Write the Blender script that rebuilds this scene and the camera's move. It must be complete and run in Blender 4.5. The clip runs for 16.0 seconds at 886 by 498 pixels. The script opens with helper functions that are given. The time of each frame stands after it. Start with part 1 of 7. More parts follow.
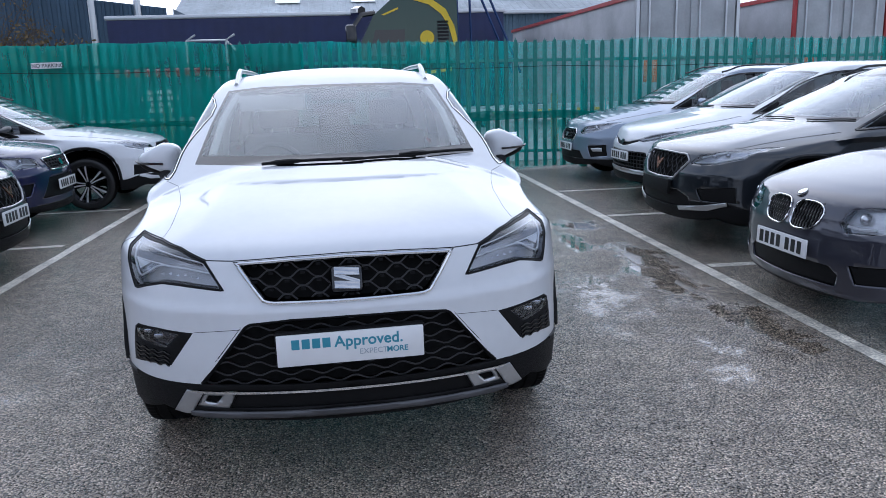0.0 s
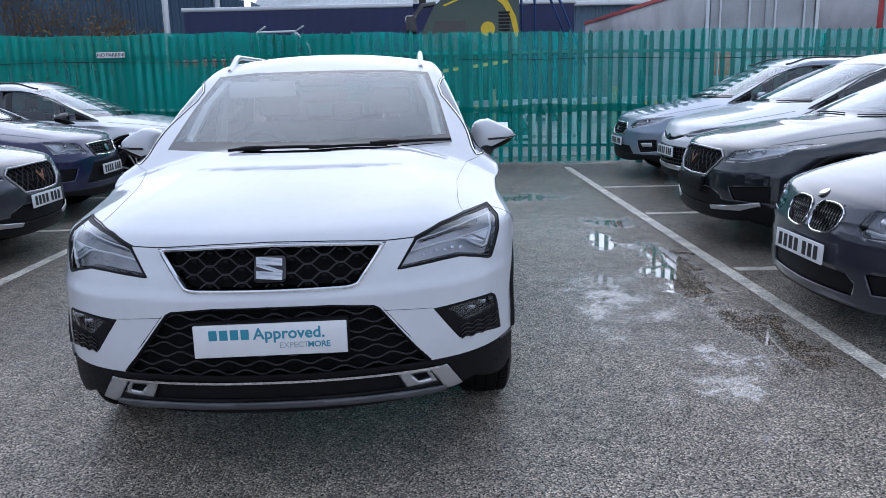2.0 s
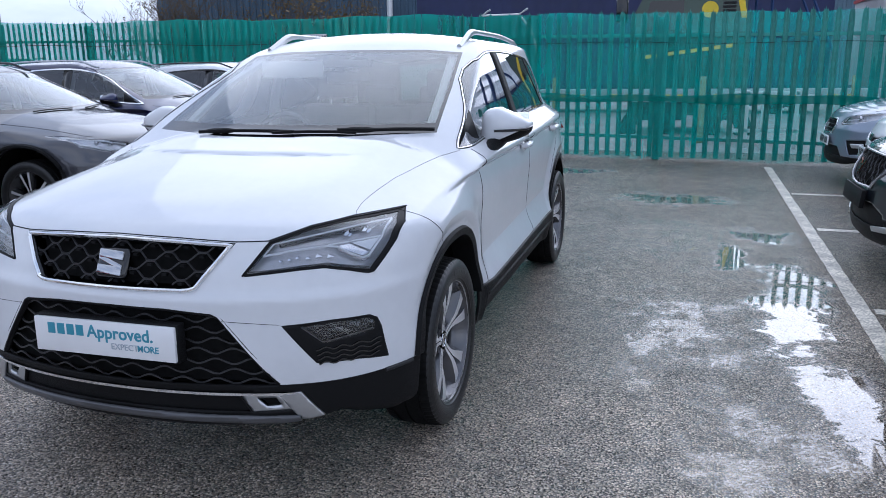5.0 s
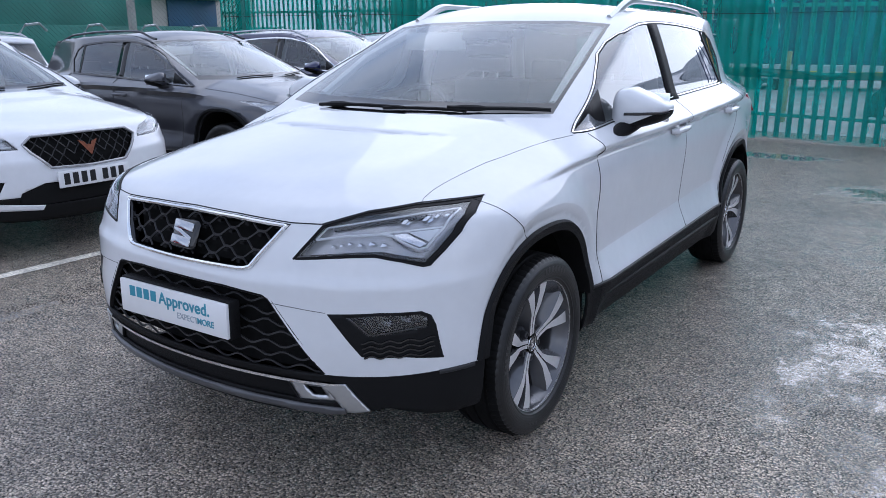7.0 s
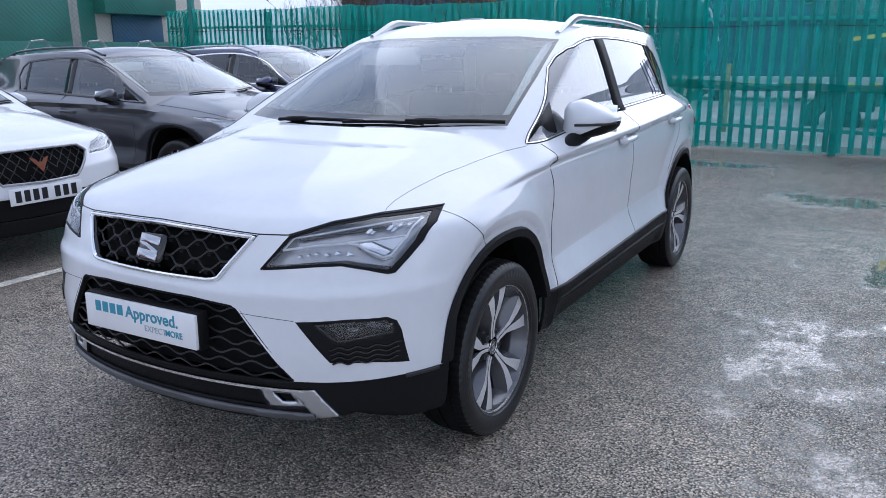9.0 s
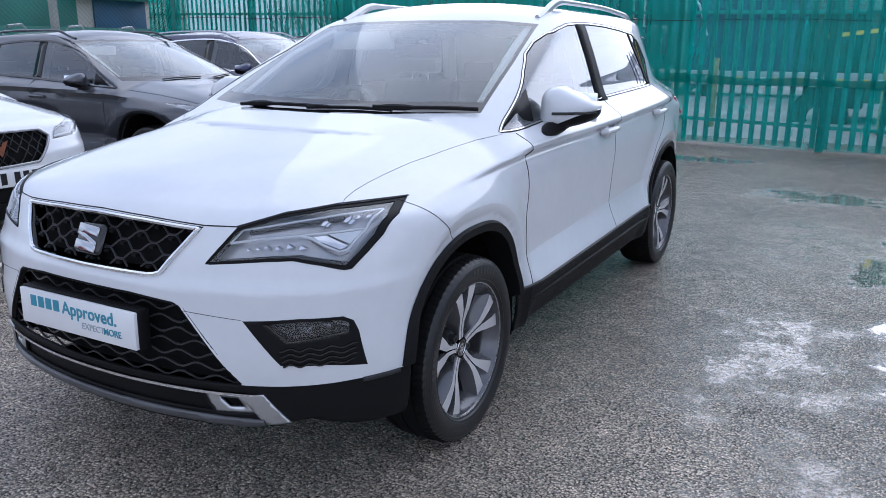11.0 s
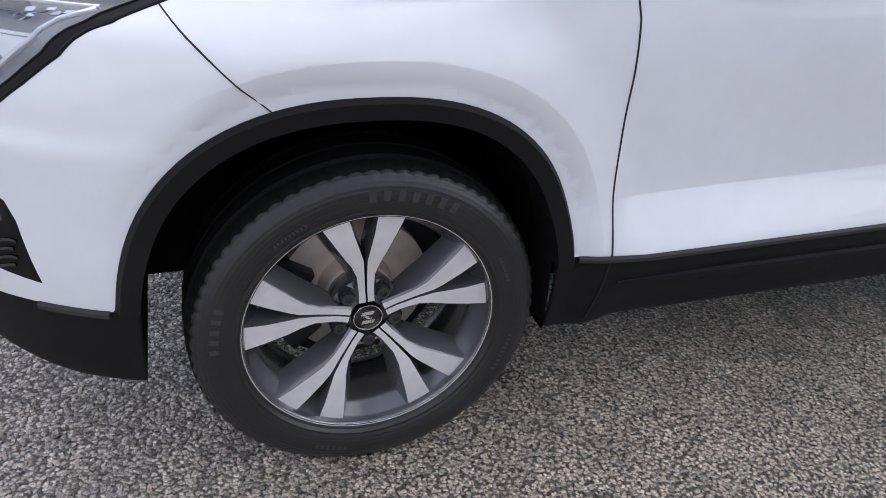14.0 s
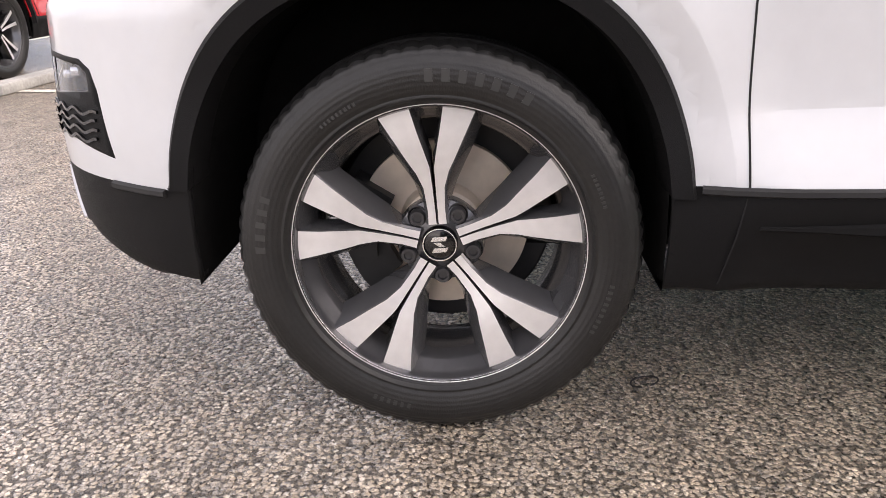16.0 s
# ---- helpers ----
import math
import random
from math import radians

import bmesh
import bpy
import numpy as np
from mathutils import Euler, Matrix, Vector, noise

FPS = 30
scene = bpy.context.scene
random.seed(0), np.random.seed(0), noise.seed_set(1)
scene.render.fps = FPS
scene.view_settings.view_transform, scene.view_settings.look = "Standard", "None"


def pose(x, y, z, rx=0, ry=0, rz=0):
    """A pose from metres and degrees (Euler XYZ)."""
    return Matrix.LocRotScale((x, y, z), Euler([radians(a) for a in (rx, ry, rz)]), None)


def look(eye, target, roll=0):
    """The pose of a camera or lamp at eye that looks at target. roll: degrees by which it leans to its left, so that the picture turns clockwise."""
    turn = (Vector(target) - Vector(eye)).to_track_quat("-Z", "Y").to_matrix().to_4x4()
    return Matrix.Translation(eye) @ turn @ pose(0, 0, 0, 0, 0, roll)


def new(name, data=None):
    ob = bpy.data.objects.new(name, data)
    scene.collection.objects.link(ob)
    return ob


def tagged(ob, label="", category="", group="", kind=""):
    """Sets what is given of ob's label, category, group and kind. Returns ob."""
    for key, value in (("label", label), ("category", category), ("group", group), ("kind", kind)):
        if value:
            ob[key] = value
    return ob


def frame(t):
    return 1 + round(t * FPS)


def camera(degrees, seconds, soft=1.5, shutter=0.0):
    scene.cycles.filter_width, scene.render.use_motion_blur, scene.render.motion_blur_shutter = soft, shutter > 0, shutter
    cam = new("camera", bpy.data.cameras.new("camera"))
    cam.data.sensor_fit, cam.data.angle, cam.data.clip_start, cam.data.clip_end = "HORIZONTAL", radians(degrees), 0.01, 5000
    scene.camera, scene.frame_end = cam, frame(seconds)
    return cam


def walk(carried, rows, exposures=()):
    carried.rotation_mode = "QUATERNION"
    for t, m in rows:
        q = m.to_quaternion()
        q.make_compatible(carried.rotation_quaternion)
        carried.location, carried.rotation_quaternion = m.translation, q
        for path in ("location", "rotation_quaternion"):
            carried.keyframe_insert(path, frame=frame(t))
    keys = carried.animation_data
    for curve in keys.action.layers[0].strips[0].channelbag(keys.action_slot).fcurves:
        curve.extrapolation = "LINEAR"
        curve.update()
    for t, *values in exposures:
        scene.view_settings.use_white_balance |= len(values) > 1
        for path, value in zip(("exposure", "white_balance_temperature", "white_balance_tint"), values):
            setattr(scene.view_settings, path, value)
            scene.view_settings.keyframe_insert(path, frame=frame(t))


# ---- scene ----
cam = camera(60.5, 16.0, 0.85)
PATH = [
    (0, (-0.019, -2.593, 1.474), (0.25, -0.658, 1.041), -1.9),
    (0.5, (-0.005, -2.578, 1.474), (0.25, -0.645, 1.027), -1.5),
    (1, (0.126, -2.585, 1.457), (0.342, -0.649, 1.004), -1.3),
    (1.5, (0.322, -2.579, 1.448), (0.474, -0.636, 0.996), -1.3),
    (2, (0.519, -2.496, 1.427), (0.58, -0.547, 0.984), -1.5),
    (2.5, (0.747, -2.45, 1.436), (0.712, -0.498, 1.003), -1.6),
    (3, (0.995, -2.439, 1.417), (0.857, -0.49, 0.992), -1.4),
    (5.5, (1.772, -1.693, 1.381), (1.06, 0.111, 0.892), -0.7),
    (6, (1.825, -1.574, 1.376), (0.967, 0.159, 0.866), -0.6),
    (6.5, (1.949, -1.467, 1.389), (0.937, 0.176, 0.863), -0.3),
    (7, (2.024, -1.424, 1.394), (0.937, 0.167, 0.86), -0.3),
    (7.5, (2.052, -1.438, 1.399), (0.968, 0.154, 0.858), -0.5),
    (8, (2.052, -1.47, 1.395), (1.002, 0.147, 0.864), -0.6),
    (8.5, (2.043, -1.498, 1.404), (1.025, 0.144, 0.887), -0.6),
    (9, (2.049, -1.518, 1.401), (1.061, 0.147, 0.899), -0.6),
    (11.5, (2.027, -1.162, 1.351), (1.071, 0.513, 0.823), 0.2),
    (12, (2.047, -0.842, 1.34), (1.052, 0.798, 0.773), 0.6),
    (12.5, (2.025, -0.452, 1.317), (0.944, 1.104, 0.676), 1.1),
    (13, (2.05, -0.059, 1.24), (0.796, 1.314, 0.504), 2.1),
    (13.5, (2.036, 0.304, 1.2), (0.569, 1.364, 0.35), 3.7),
    (14, (1.991, 0.573, 1.185), (0.381, 1.188, 0.171), 5.0),
    (14.5, (1.983, 0.791, 1.128), (0.343, 1.041, 0.01), 3.5),
    (15, (1.991, 0.836, 0.903), (0.252, 0.917, -0.08), 0.6),
    (15.5, (2.0, 0.859, 0.776), (0.181, 0.876, -0.054), 0.0),
    (16, (2.024, 0.943, 0.765), (0.155, 0.836, 0.06), -0.4),
]
EXPOSURES = ((0, -0.02, 5600, 13), (3, 0.02, 5600, 13), (5.5, 0.19, 5650, 14), (12.5, 0.30, 5650, 15), (13.5, 0.46, 5750, 16), (14.0, 0.66, 6300, 17), (14.5, 0.90, 6900, 19), (15.2, 1.13, 7350, 19), (16, 1.19, 7550, 20))
walk(cam, [(t, look(eye, target, roll)) for t, eye, target, roll in PATH], EXPOSURES)

# ---- world, sun, exposure ----
world = bpy.data.worlds.new("overcast_sky")
scene.world = world
world.use_nodes = True
wn, wl = world.node_tree.nodes, world.node_tree.links
wn.clear()
w_out = wn.new("ShaderNodeOutputWorld")
w_bg = wn.new("ShaderNodeBackground")
w_sky = wn.new("ShaderNodeTexSky")
w_sky.sky_type = "NISHITA"
w_sky.sun_disc = False
w_sky.sun_elevation, w_sky.sun_rotation = radians(36), radians(2)
w_sky.air_density, w_sky.dust_density = 1.0, 2.0
w_co = wn.new("ShaderNodeTexCoord")
w_map = wn.new("ShaderNodeMapping")
w_map.inputs["Scale"].default_value = (1.0, 1.0, 2.6)
w_noise = wn.new("ShaderNodeTexNoise")
w_noise.inputs["Scale"].default_value = 1.7
w_noise.inputs["Detail"].default_value = 7
w_noise.inputs["Roughness"].default_value = 0.55
w_ramp = wn.new("ShaderNodeValToRGB")
w_ramp.color_ramp.elements[0].position, w_ramp.color_ramp.elements[0].color = 0.38, (4.6, 5.4, 7.0, 1)
w_ramp.color_ramp.elements[1].position, w_ramp.color_ramp.elements[1].color = 0.62, (10.0, 10.2, 10.6, 1)
w_mix = wn.new("ShaderNodeMix")
w_mix.data_type = "RGBA"
w_mix.inputs["Factor"].default_value = 0.86
wl.new(w_co.outputs["Generated"], w_map.inputs["Vector"])
wl.new(w_map.outputs["Vector"], w_noise.inputs["Vector"])
wl.new(w_noise.outputs["Fac"], w_ramp.inputs["Fac"])
wl.new(w_sky.outputs["Color"], w_mix.inputs["A"])
wl.new(w_ramp.outputs["Color"], w_mix.inputs["B"])
w_sep = wn.new("ShaderNodeSeparateXYZ")
wl.new(w_co.outputs["Generated"], w_sep.inputs["Vector"])
w_up = wn.new("ShaderNodeMapRange")
w_up.inputs["From Min"].default_value, w_up.inputs["From Max"].default_value = 0.0, 1.0
w_up.inputs["To Min"].default_value, w_up.inputs["To Max"].default_value = 1.20, 1.00
wl.new(w_sep.outputs["Z"], w_up.inputs["Value"])
w_scale = wn.new("ShaderNodeVectorMath")
w_scale.operation = "SCALE"
wl.new(w_mix.outputs["Result"], w_scale.inputs[0]), wl.new(w_up.outputs["Result"], w_scale.inputs["Scale"])
w_dot = wn.new("ShaderNodeVectorMath")
w_dot.operation = "DOT_PRODUCT"
w_dot.inputs[1].default_value = Vector((0.08, 0.90, 0.43)).normalized()
wl.new(w_co.outputs["Generated"], w_dot.inputs[0])
w_veil = wn.new("ShaderNodeMapRange")
w_veil.interpolation_type = "SMOOTHSTEP"
for k, v in zip(("From Min", "From Max", "To Min", "To Max"), (0.72, 1.0, 1.0, 1.40)):
    w_veil.inputs[k].default_value = v
wl.new(w_dot.outputs["Value"], w_veil.inputs["Value"])
w_glow = wn.new("ShaderNodeVectorMath")
w_glow.operation = "SCALE"
wl.new(w_scale.outputs["Vector"], w_glow.inputs[0]), wl.new(w_veil.outputs["Result"], w_glow.inputs["Scale"])
wl.new(w_glow.outputs["Vector"], w_bg.inputs["Color"])
w_bg.inputs["Strength"].default_value = 0.104
wl.new(w_bg.outputs["Background"], w_out.inputs["Surface"])
sun = new("sun", bpy.data.lights.new("sun", "SUN"))
sun.data.energy, sun.data.angle, sun.data.color = 0.7, radians(80), (1.0, 0.98, 0.96)
sun.matrix_world = look((0.8, 20, 14.5), (0, 0, 0))

# ---- materials ----
def nodes_of(m):
    m.use_nodes = True
    return m.node_tree.nodes, m.node_tree.links


def surface(name, base, rough=0.5, metal=0.0, coat=0.0, grain=0.0, grain_scale=60.0, stain=0.0, stain_scale=3.0, bump=0.0, bump_scale=200.0, spec=0.5, coat_rough=0.04, vary=0.0):
    """A principled surface with grain and stains at two scales, fine relief, and a slight change from piece to piece."""
    m = bpy.data.materials.new(name)
    n, l = nodes_of(m)
    b = n["Principled BSDF"]
    b.inputs["Base Color"].default_value = (*base, 1)
    b.inputs["Roughness"].default_value, b.inputs["Metallic"].default_value = rough, metal
    b.inputs["Specular IOR Level"].default_value = spec
    b.inputs["Coat Weight"].default_value, b.inputs["Coat Roughness"].default_value = coat, coat_rough
    co = n.new("ShaderNodeTexCoord")
    value = None
    for amount, scale, detail in ((grain, grain_scale, 4), (stain, stain_scale, 6)):
        if amount:
            t = n.new("ShaderNodeTexNoise")
            t.inputs["Scale"].default_value, t.inputs["Detail"].default_value = scale, detail
            l.new(co.outputs["Object"], t.inputs["Vector"])
            r = n.new("ShaderNodeMapRange")
            r.inputs["From Min"].default_value, r.inputs["From Max"].default_value = 0.3, 0.7
            r.inputs["To Min"].default_value, r.inputs["To Max"].default_value = 1 - amount, 1 + amount * 0.6
            l.new(t.outputs["Fac"], r.inputs["Value"])
            if value:
                p = n.new("ShaderNodeMath")
                p.operation = "MULTIPLY"
                l.new(value, p.inputs[0]), l.new(r.outputs["Result"], p.inputs[1])
                value = p.outputs[0]
            else:
                value = r.outputs["Result"]
    if vary:
        info = n.new("ShaderNodeObjectInfo")
        r = n.new("ShaderNodeMapRange")
        r.inputs["To Min"].default_value, r.inputs["To Max"].default_value = 1 - vary, 1 + vary
        l.new(info.outputs["Random"], r.inputs["Value"])
        if value:
            p = n.new("ShaderNodeMath")
            p.operation = "MULTIPLY"
            l.new(value, p.inputs[0]), l.new(r.outputs["Result"], p.inputs[1])
            value = p.outputs[0]
        else:
            value = r.outputs["Result"]
    if value:
        s = n.new("ShaderNodeVectorMath")
        s.operation = "SCALE"
        s.inputs[0].default_value = base
        l.new(value, s.inputs["Scale"])
        l.new(s.outputs["Vector"], b.inputs["Base Color"])
    if bump:
        t = n.new("ShaderNodeTexNoise")
        t.inputs["Scale"].default_value, t.inputs["Detail"].default_value = bump_scale, 3
        l.new(co.outputs["Object"], t.inputs["Vector"])
        k = n.new("ShaderNodeBump")
        k.inputs["Strength"].default_value, k.inputs["Distance"].default_value = bump, 0.002
        l.new(t.outputs["Fac"], k.inputs["Height"])
        l.new(k.outputs["Normal"], b.inputs["Normal"])
    return m


def glassy(name, tint, clear=0.85, rough=0.01, shine=1.6):
    """A thin pane: mostly clear, with the mirror shine of glass by Fresnel."""
    m = bpy.data.materials.new(name)
    n, l = nodes_of(m)
    n.clear()
    out, mix, t, g, f = (n.new("ShaderNode" + k) for k in ("OutputMaterial", "MixShader", "BsdfTransparent", "BsdfGlossy", "Fresnel"))
    t.inputs["Color"].default_value = tuple(clear * c for c in tint) + (1,)
    g.inputs["Roughness"].default_value = rough
    g.inputs["Color"].default_value = (0.95, 0.97, 1, 1)
    f.inputs["IOR"].default_value = 1.5
    k = n.new("ShaderNodeMath")
    k.operation, k.inputs[1].default_value = "MULTIPLY", shine
    k.use_clamp = True
    l.new(f.outputs["Fac"], k.inputs[0])
    l.new(k.outputs[0], mix.inputs["Fac"])
    l.new(t.outputs["BSDF"], mix.inputs[1]), l.new(g.outputs["BSDF"], mix.inputs[2])
    l.new(mix.outputs["Shader"], out.inputs["Surface"])
    return m


def haze_on(m, share, colour):
    """Mixes a pale diffuse colour into a pane in place of hazy sky reflection."""
    n, l = nodes_of(m)
    out = next(k for k in n if k.type == "OUTPUT_MATERIAL")
    was = out.inputs["Surface"].links[0].from_socket
    d, mix, t, r, co = (n.new("ShaderNode" + k) for k in ("BsdfDiffuse", "MixShader", "TexNoise", "MapRange", "TexCoord"))
    d.inputs["Color"].default_value = (*colour, 1)
    t.inputs["Scale"].default_value = 2.5
    l.new(co.outputs["Object"], t.inputs["Vector"])
    r.inputs["To Min"].default_value, r.inputs["To Max"].default_value = share * 0.6, share * 1.4
    l.new(t.outputs["Fac"], r.inputs["Value"]), l.new(r.outputs["Result"], mix.inputs["Fac"])
    l.new(was, mix.inputs[1]), l.new(d.outputs[0], mix.inputs[2])
    l.new(mix.outputs[0], out.inputs["Surface"])
    return m


def paint(name, base, metal=0.0, rough=0.35, drops=0.0, soft=0.04, gloss=1.5):
    """Car paint under clear lacquer, with a faint film of road dirt, and rain drops where the car is wet."""
    m = surface(name, base, rough, metal, coat=1.0, stain=0.05, stain_scale=2.2, grain=0.02, grain_scale=25, spec=0.12, coat_rough=soft)
    n, l = nodes_of(m)
    n["Principled BSDF"].inputs["Coat IOR"].default_value = gloss
    if drops:
        co = n.new("ShaderNodeTexCoord")
        v = n.new("ShaderNodeTexVoronoi")
        v.inputs["Scale"].default_value = 95
        l.new(co.outputs["Object"], v.inputs["Vector"])
        r = n.new("ShaderNodeMapRange")
        r.inputs["From Min"].default_value, r.inputs["From Max"].default_value = 0.28, 0.0
        l.new(v.outputs["Distance"], r.inputs["Value"])
        k = n.new("ShaderNodeBump")
        k.inputs["Strength"].default_value, k.inputs["Distance"].default_value = drops, 0.002
        l.new(r.outputs["Result"], k.inputs["Height"])
        l.new(k.outputs["Normal"], n["Principled BSDF"].inputs["Coat Normal"])
    return m


WHITE = paint("white_paint", (0.675, 0.685, 0.70), soft=0.05)
WHITE_WET = paint("white_paint_wet", (0.76, 0.77, 0.79), drops=0.3)
GREY = paint("grey_metallic_paint", (0.052, 0.053, 0.063), 0.3, 0.3, drops=0.12, gloss=1.65)
DARK = paint("graphite_metallic_paint", (0.014, 0.018, 0.023), 0.2, 0.3, drops=0.1, gloss=1.65)
SILVER_BLUE = paint("silver_blue_metallic_paint", (0.24, 0.29, 0.36), 0.6, 0.35, drops=0.12, gloss=1.6)
MINERAL_GREY = paint("mineral_grey_metallic_paint", (0.040, 0.041, 0.056), 0.3, 0.3, drops=0.14, gloss=1.65)
BLUE = paint("dark_blue_metallic_paint", (0.010, 0.012, 0.060), 0.35, 0.3, drops=0.14, gloss=1.6)
RED = paint("red_paint", (0.42, 0.012, 0.02))
BLACK_PLASTIC = surface("textured_black_plastic", (0.011, 0.011, 0.0115), 0.5, grain=0.15, grain_scale=300, stain=0.12, stain_scale=4, bump=0.35, bump_scale=900, spec=0.1)
GLOSS_BLACK = surface("gloss_black_plastic", (0.004, 0.004, 0.005), 0.10, coat=0.3, stain=0.2, stain_scale=8)
MESH_BLACK = surface("grille_mesh_plastic", (0.028, 0.028, 0.030), 0.28, stain=0.2, stain_scale=20)
GAP = surface("panel_gap_shadow_rubber", (0.006, 0.006, 0.007), 0.8)
LINER = surface("wheel_liner_felt", (0.008, 0.008, 0.008), 1.0, spec=0.1, grain=0.3, grain_scale=40)
CHROME = surface("chrome_trim", (0.78, 0.79, 0.8), 0.08, 1.0, grain=0.03, grain_scale=30)
BADGE_CHROME = surface("smoked_chrome", (0.42, 0.43, 0.45), 0.12, 1.0, grain=0.03, grain_scale=30)
SATIN = surface("satin_silver_trim", (0.52, 0.53, 0.54), 0.32, 0.9, grain=0.04, grain_scale=80)
MACHINED = surface("machined_alloy", (0.78, 0.77, 0.77), 0.30, 0.5, coat=0.5, grain=0.05, grain_scale=50, stain=0.07, stain_scale=9)
ALLOY_DARK = surface("dark_grey_alloy_paint", (0.095, 0.095, 0.10), 0.24, 0.4, coat=0.7, grain=0.06, grain_scale=40)
ALLOY_BARREL = surface("alloy_barrel_silver_grey", (0.11, 0.11, 0.116), 0.22, 0.6, coat=0.5, stain=0.2, stain_scale=10)
RUBBER = surface("tyre_rubber", (0.014, 0.014, 0.014), 0.40, grain=0.25, grain_scale=90, stain=0.3, stain_scale=7, bump=0.3, bump_scale=350, spec=0.45)
def moulded_rings(m):
    """Fine raised rings round the axle, pressed into the sidewall."""
    n, l = nodes_of(m)
    co, sq, wave, bump = (n.new("ShaderNode" + k) for k in ("TexCoord", "VectorMath", "TexWave", "Bump"))
    flat = n.new("ShaderNodeVectorMath")
    flat.operation, flat.inputs[1].default_value = "MULTIPLY", (0.0, 1.0, 1.0)
    sq.operation = "LENGTH"
    l.new(co.outputs["Object"], flat.inputs[0]), l.new(flat.outputs["Vector"], sq.inputs[0])
    wave.wave_type, wave.inputs["Scale"].default_value = "BANDS", 38.0
    put = n.new("ShaderNodeCombineXYZ")
    l.new(sq.outputs["Value"], put.inputs["X"]), l.new(put.outputs["Vector"], wave.inputs["Vector"])
    bump.inputs["Strength"].default_value, bump.inputs["Distance"].default_value = 0.16, 0.002
    b = n["Principled BSDF"]
    was = b.inputs["Normal"].links[0].from_socket
    l.new(wave.outputs["Fac"], bump.inputs["Height"]), l.new(was, bump.inputs["Normal"]), l.new(bump.outputs["Normal"], b.inputs["Normal"])
    return m


moulded_rings(RUBBER)
# darker copy of the tyre rubber: the wheel well's shade put into the colour
RUBBER_TREAD = surface("shaded_tread_rubber", (0.008, 0.008, 0.008), 0.75, grain=0.25, grain_scale=90, stain=0.3, stain_scale=9, bump=0.3, bump_scale=350, spec=0.1)
RUBBER_MARK = surface("raised_tyre_marking", (0.034, 0.034, 0.034), 0.34)
DISC_METAL = surface("brake_disc_steel", (0.74, 0.64, 0.54), 0.40, 0.25, grain=0.1, grain_scale=30, stain=0.15, stain_scale=12)
CALIPER = surface("caliper_dark_iron", (0.02, 0.02, 0.021), 0.6, stain=0.3, stain_scale=20)
STEEL = surface("bolt_steel", (0.045, 0.045, 0.048), 0.3, 0.3, stain=0.3, stain_scale=60)
PLATE_WHITE = surface("number_plate_white", (0.78, 0.78, 0.78), 0.3, coat=0.4, stain=0.04, stain_scale=10)
PLATE_YELLOW = surface("number_plate_yellow", (0.72, 0.55, 0.03), 0.3, coat=0.4)
INK_BLACK = surface("black_lettering", (0.012, 0.012, 0.013), 0.4)
INK_TEAL = surface("teal_lettering", (0.05, 0.27, 0.36), 0.4)
INK_GREY = surface("pale_grey_lettering", (0.36, 0.41, 0.45), 0.4)
# the windscreen's pale green haze of reflected sky is mixed in as colour
GLASS = haze_on(glassy("windscreen_glass", (0.93, 0.98, 0.96), 0.97, shine=1.45), 0.05, (0.70, 0.84, 0.82))
PRIVACY = glassy("tinted_side_glass", (0.30, 0.34, 0.34), shine=1.8)
SIDE = glassy("clear_side_glass", (0.68, 0.75, 0.75), shine=1.9)
LENS = glassy("headlamp_lens", (0.97, 0.98, 1.0), 0.95)
LAMP_SILVER = surface("lamp_reflector", (0.62, 0.63, 0.66), 0.16, 0.9, stain=0.2, stain_scale=14)
LAMP_GREY = surface("lamp_bezel_grey", (0.46, 0.46, 0.47), 0.25, 0.4, stain=0.25, stain_scale=14)
PARKED_BOWL = surface("bright_lamp_bowl", (0.60, 0.61, 0.63), 0.22, 0.5, stain=0.35, stain_scale=18)
LAMP_CLEAR = surface("light_guide_frosted_white", (0.86, 0.88, 0.9), 0.15, coat=1.0)
# lighter than the skirt plastic: the sheen of its upward bevel as colour
SKIRT_EDGE = surface("highlight_grey_plastic", (0.035, 0.035, 0.036), 0.5, grain=0.15, grain_scale=300, stain=0.2, stain_scale=6, spec=0.2)
LIP_GREY = surface("dark_grey_bumper_paint", (0.10, 0.10, 0.105), 0.35, 0.3, stain=0.2, stain_scale=9)
RED_LENS = surface("red_tail_lens", (0.25, 0.01, 0.012), 0.1, coat=1.0)
FABRIC = surface("dark_seat_fabric", (0.11, 0.11, 0.118), 0.9, grain=0.25, grain_scale=220)
DASH = surface("dark_grey_dashboard_plastic", (0.08, 0.081, 0.085), 0.6, grain=0.1, grain_scale=120)
HEADLINER = surface("pale_headliner_cloth", (0.68, 0.68, 0.66), 0.95, grain=0.06, grain_scale=160)
PAPER = surface("white_paper", (0.75, 0.75, 0.74), 0.8, stain=0.05)
COPPER = surface("copper_badge", (0.16, 0.06, 0.035), 0.25, 1.0, grain=0.1, grain_scale=40)
MIRROR = surface("mirror_glass", (0.85, 0.87, 0.9), 0.02, 1.0)

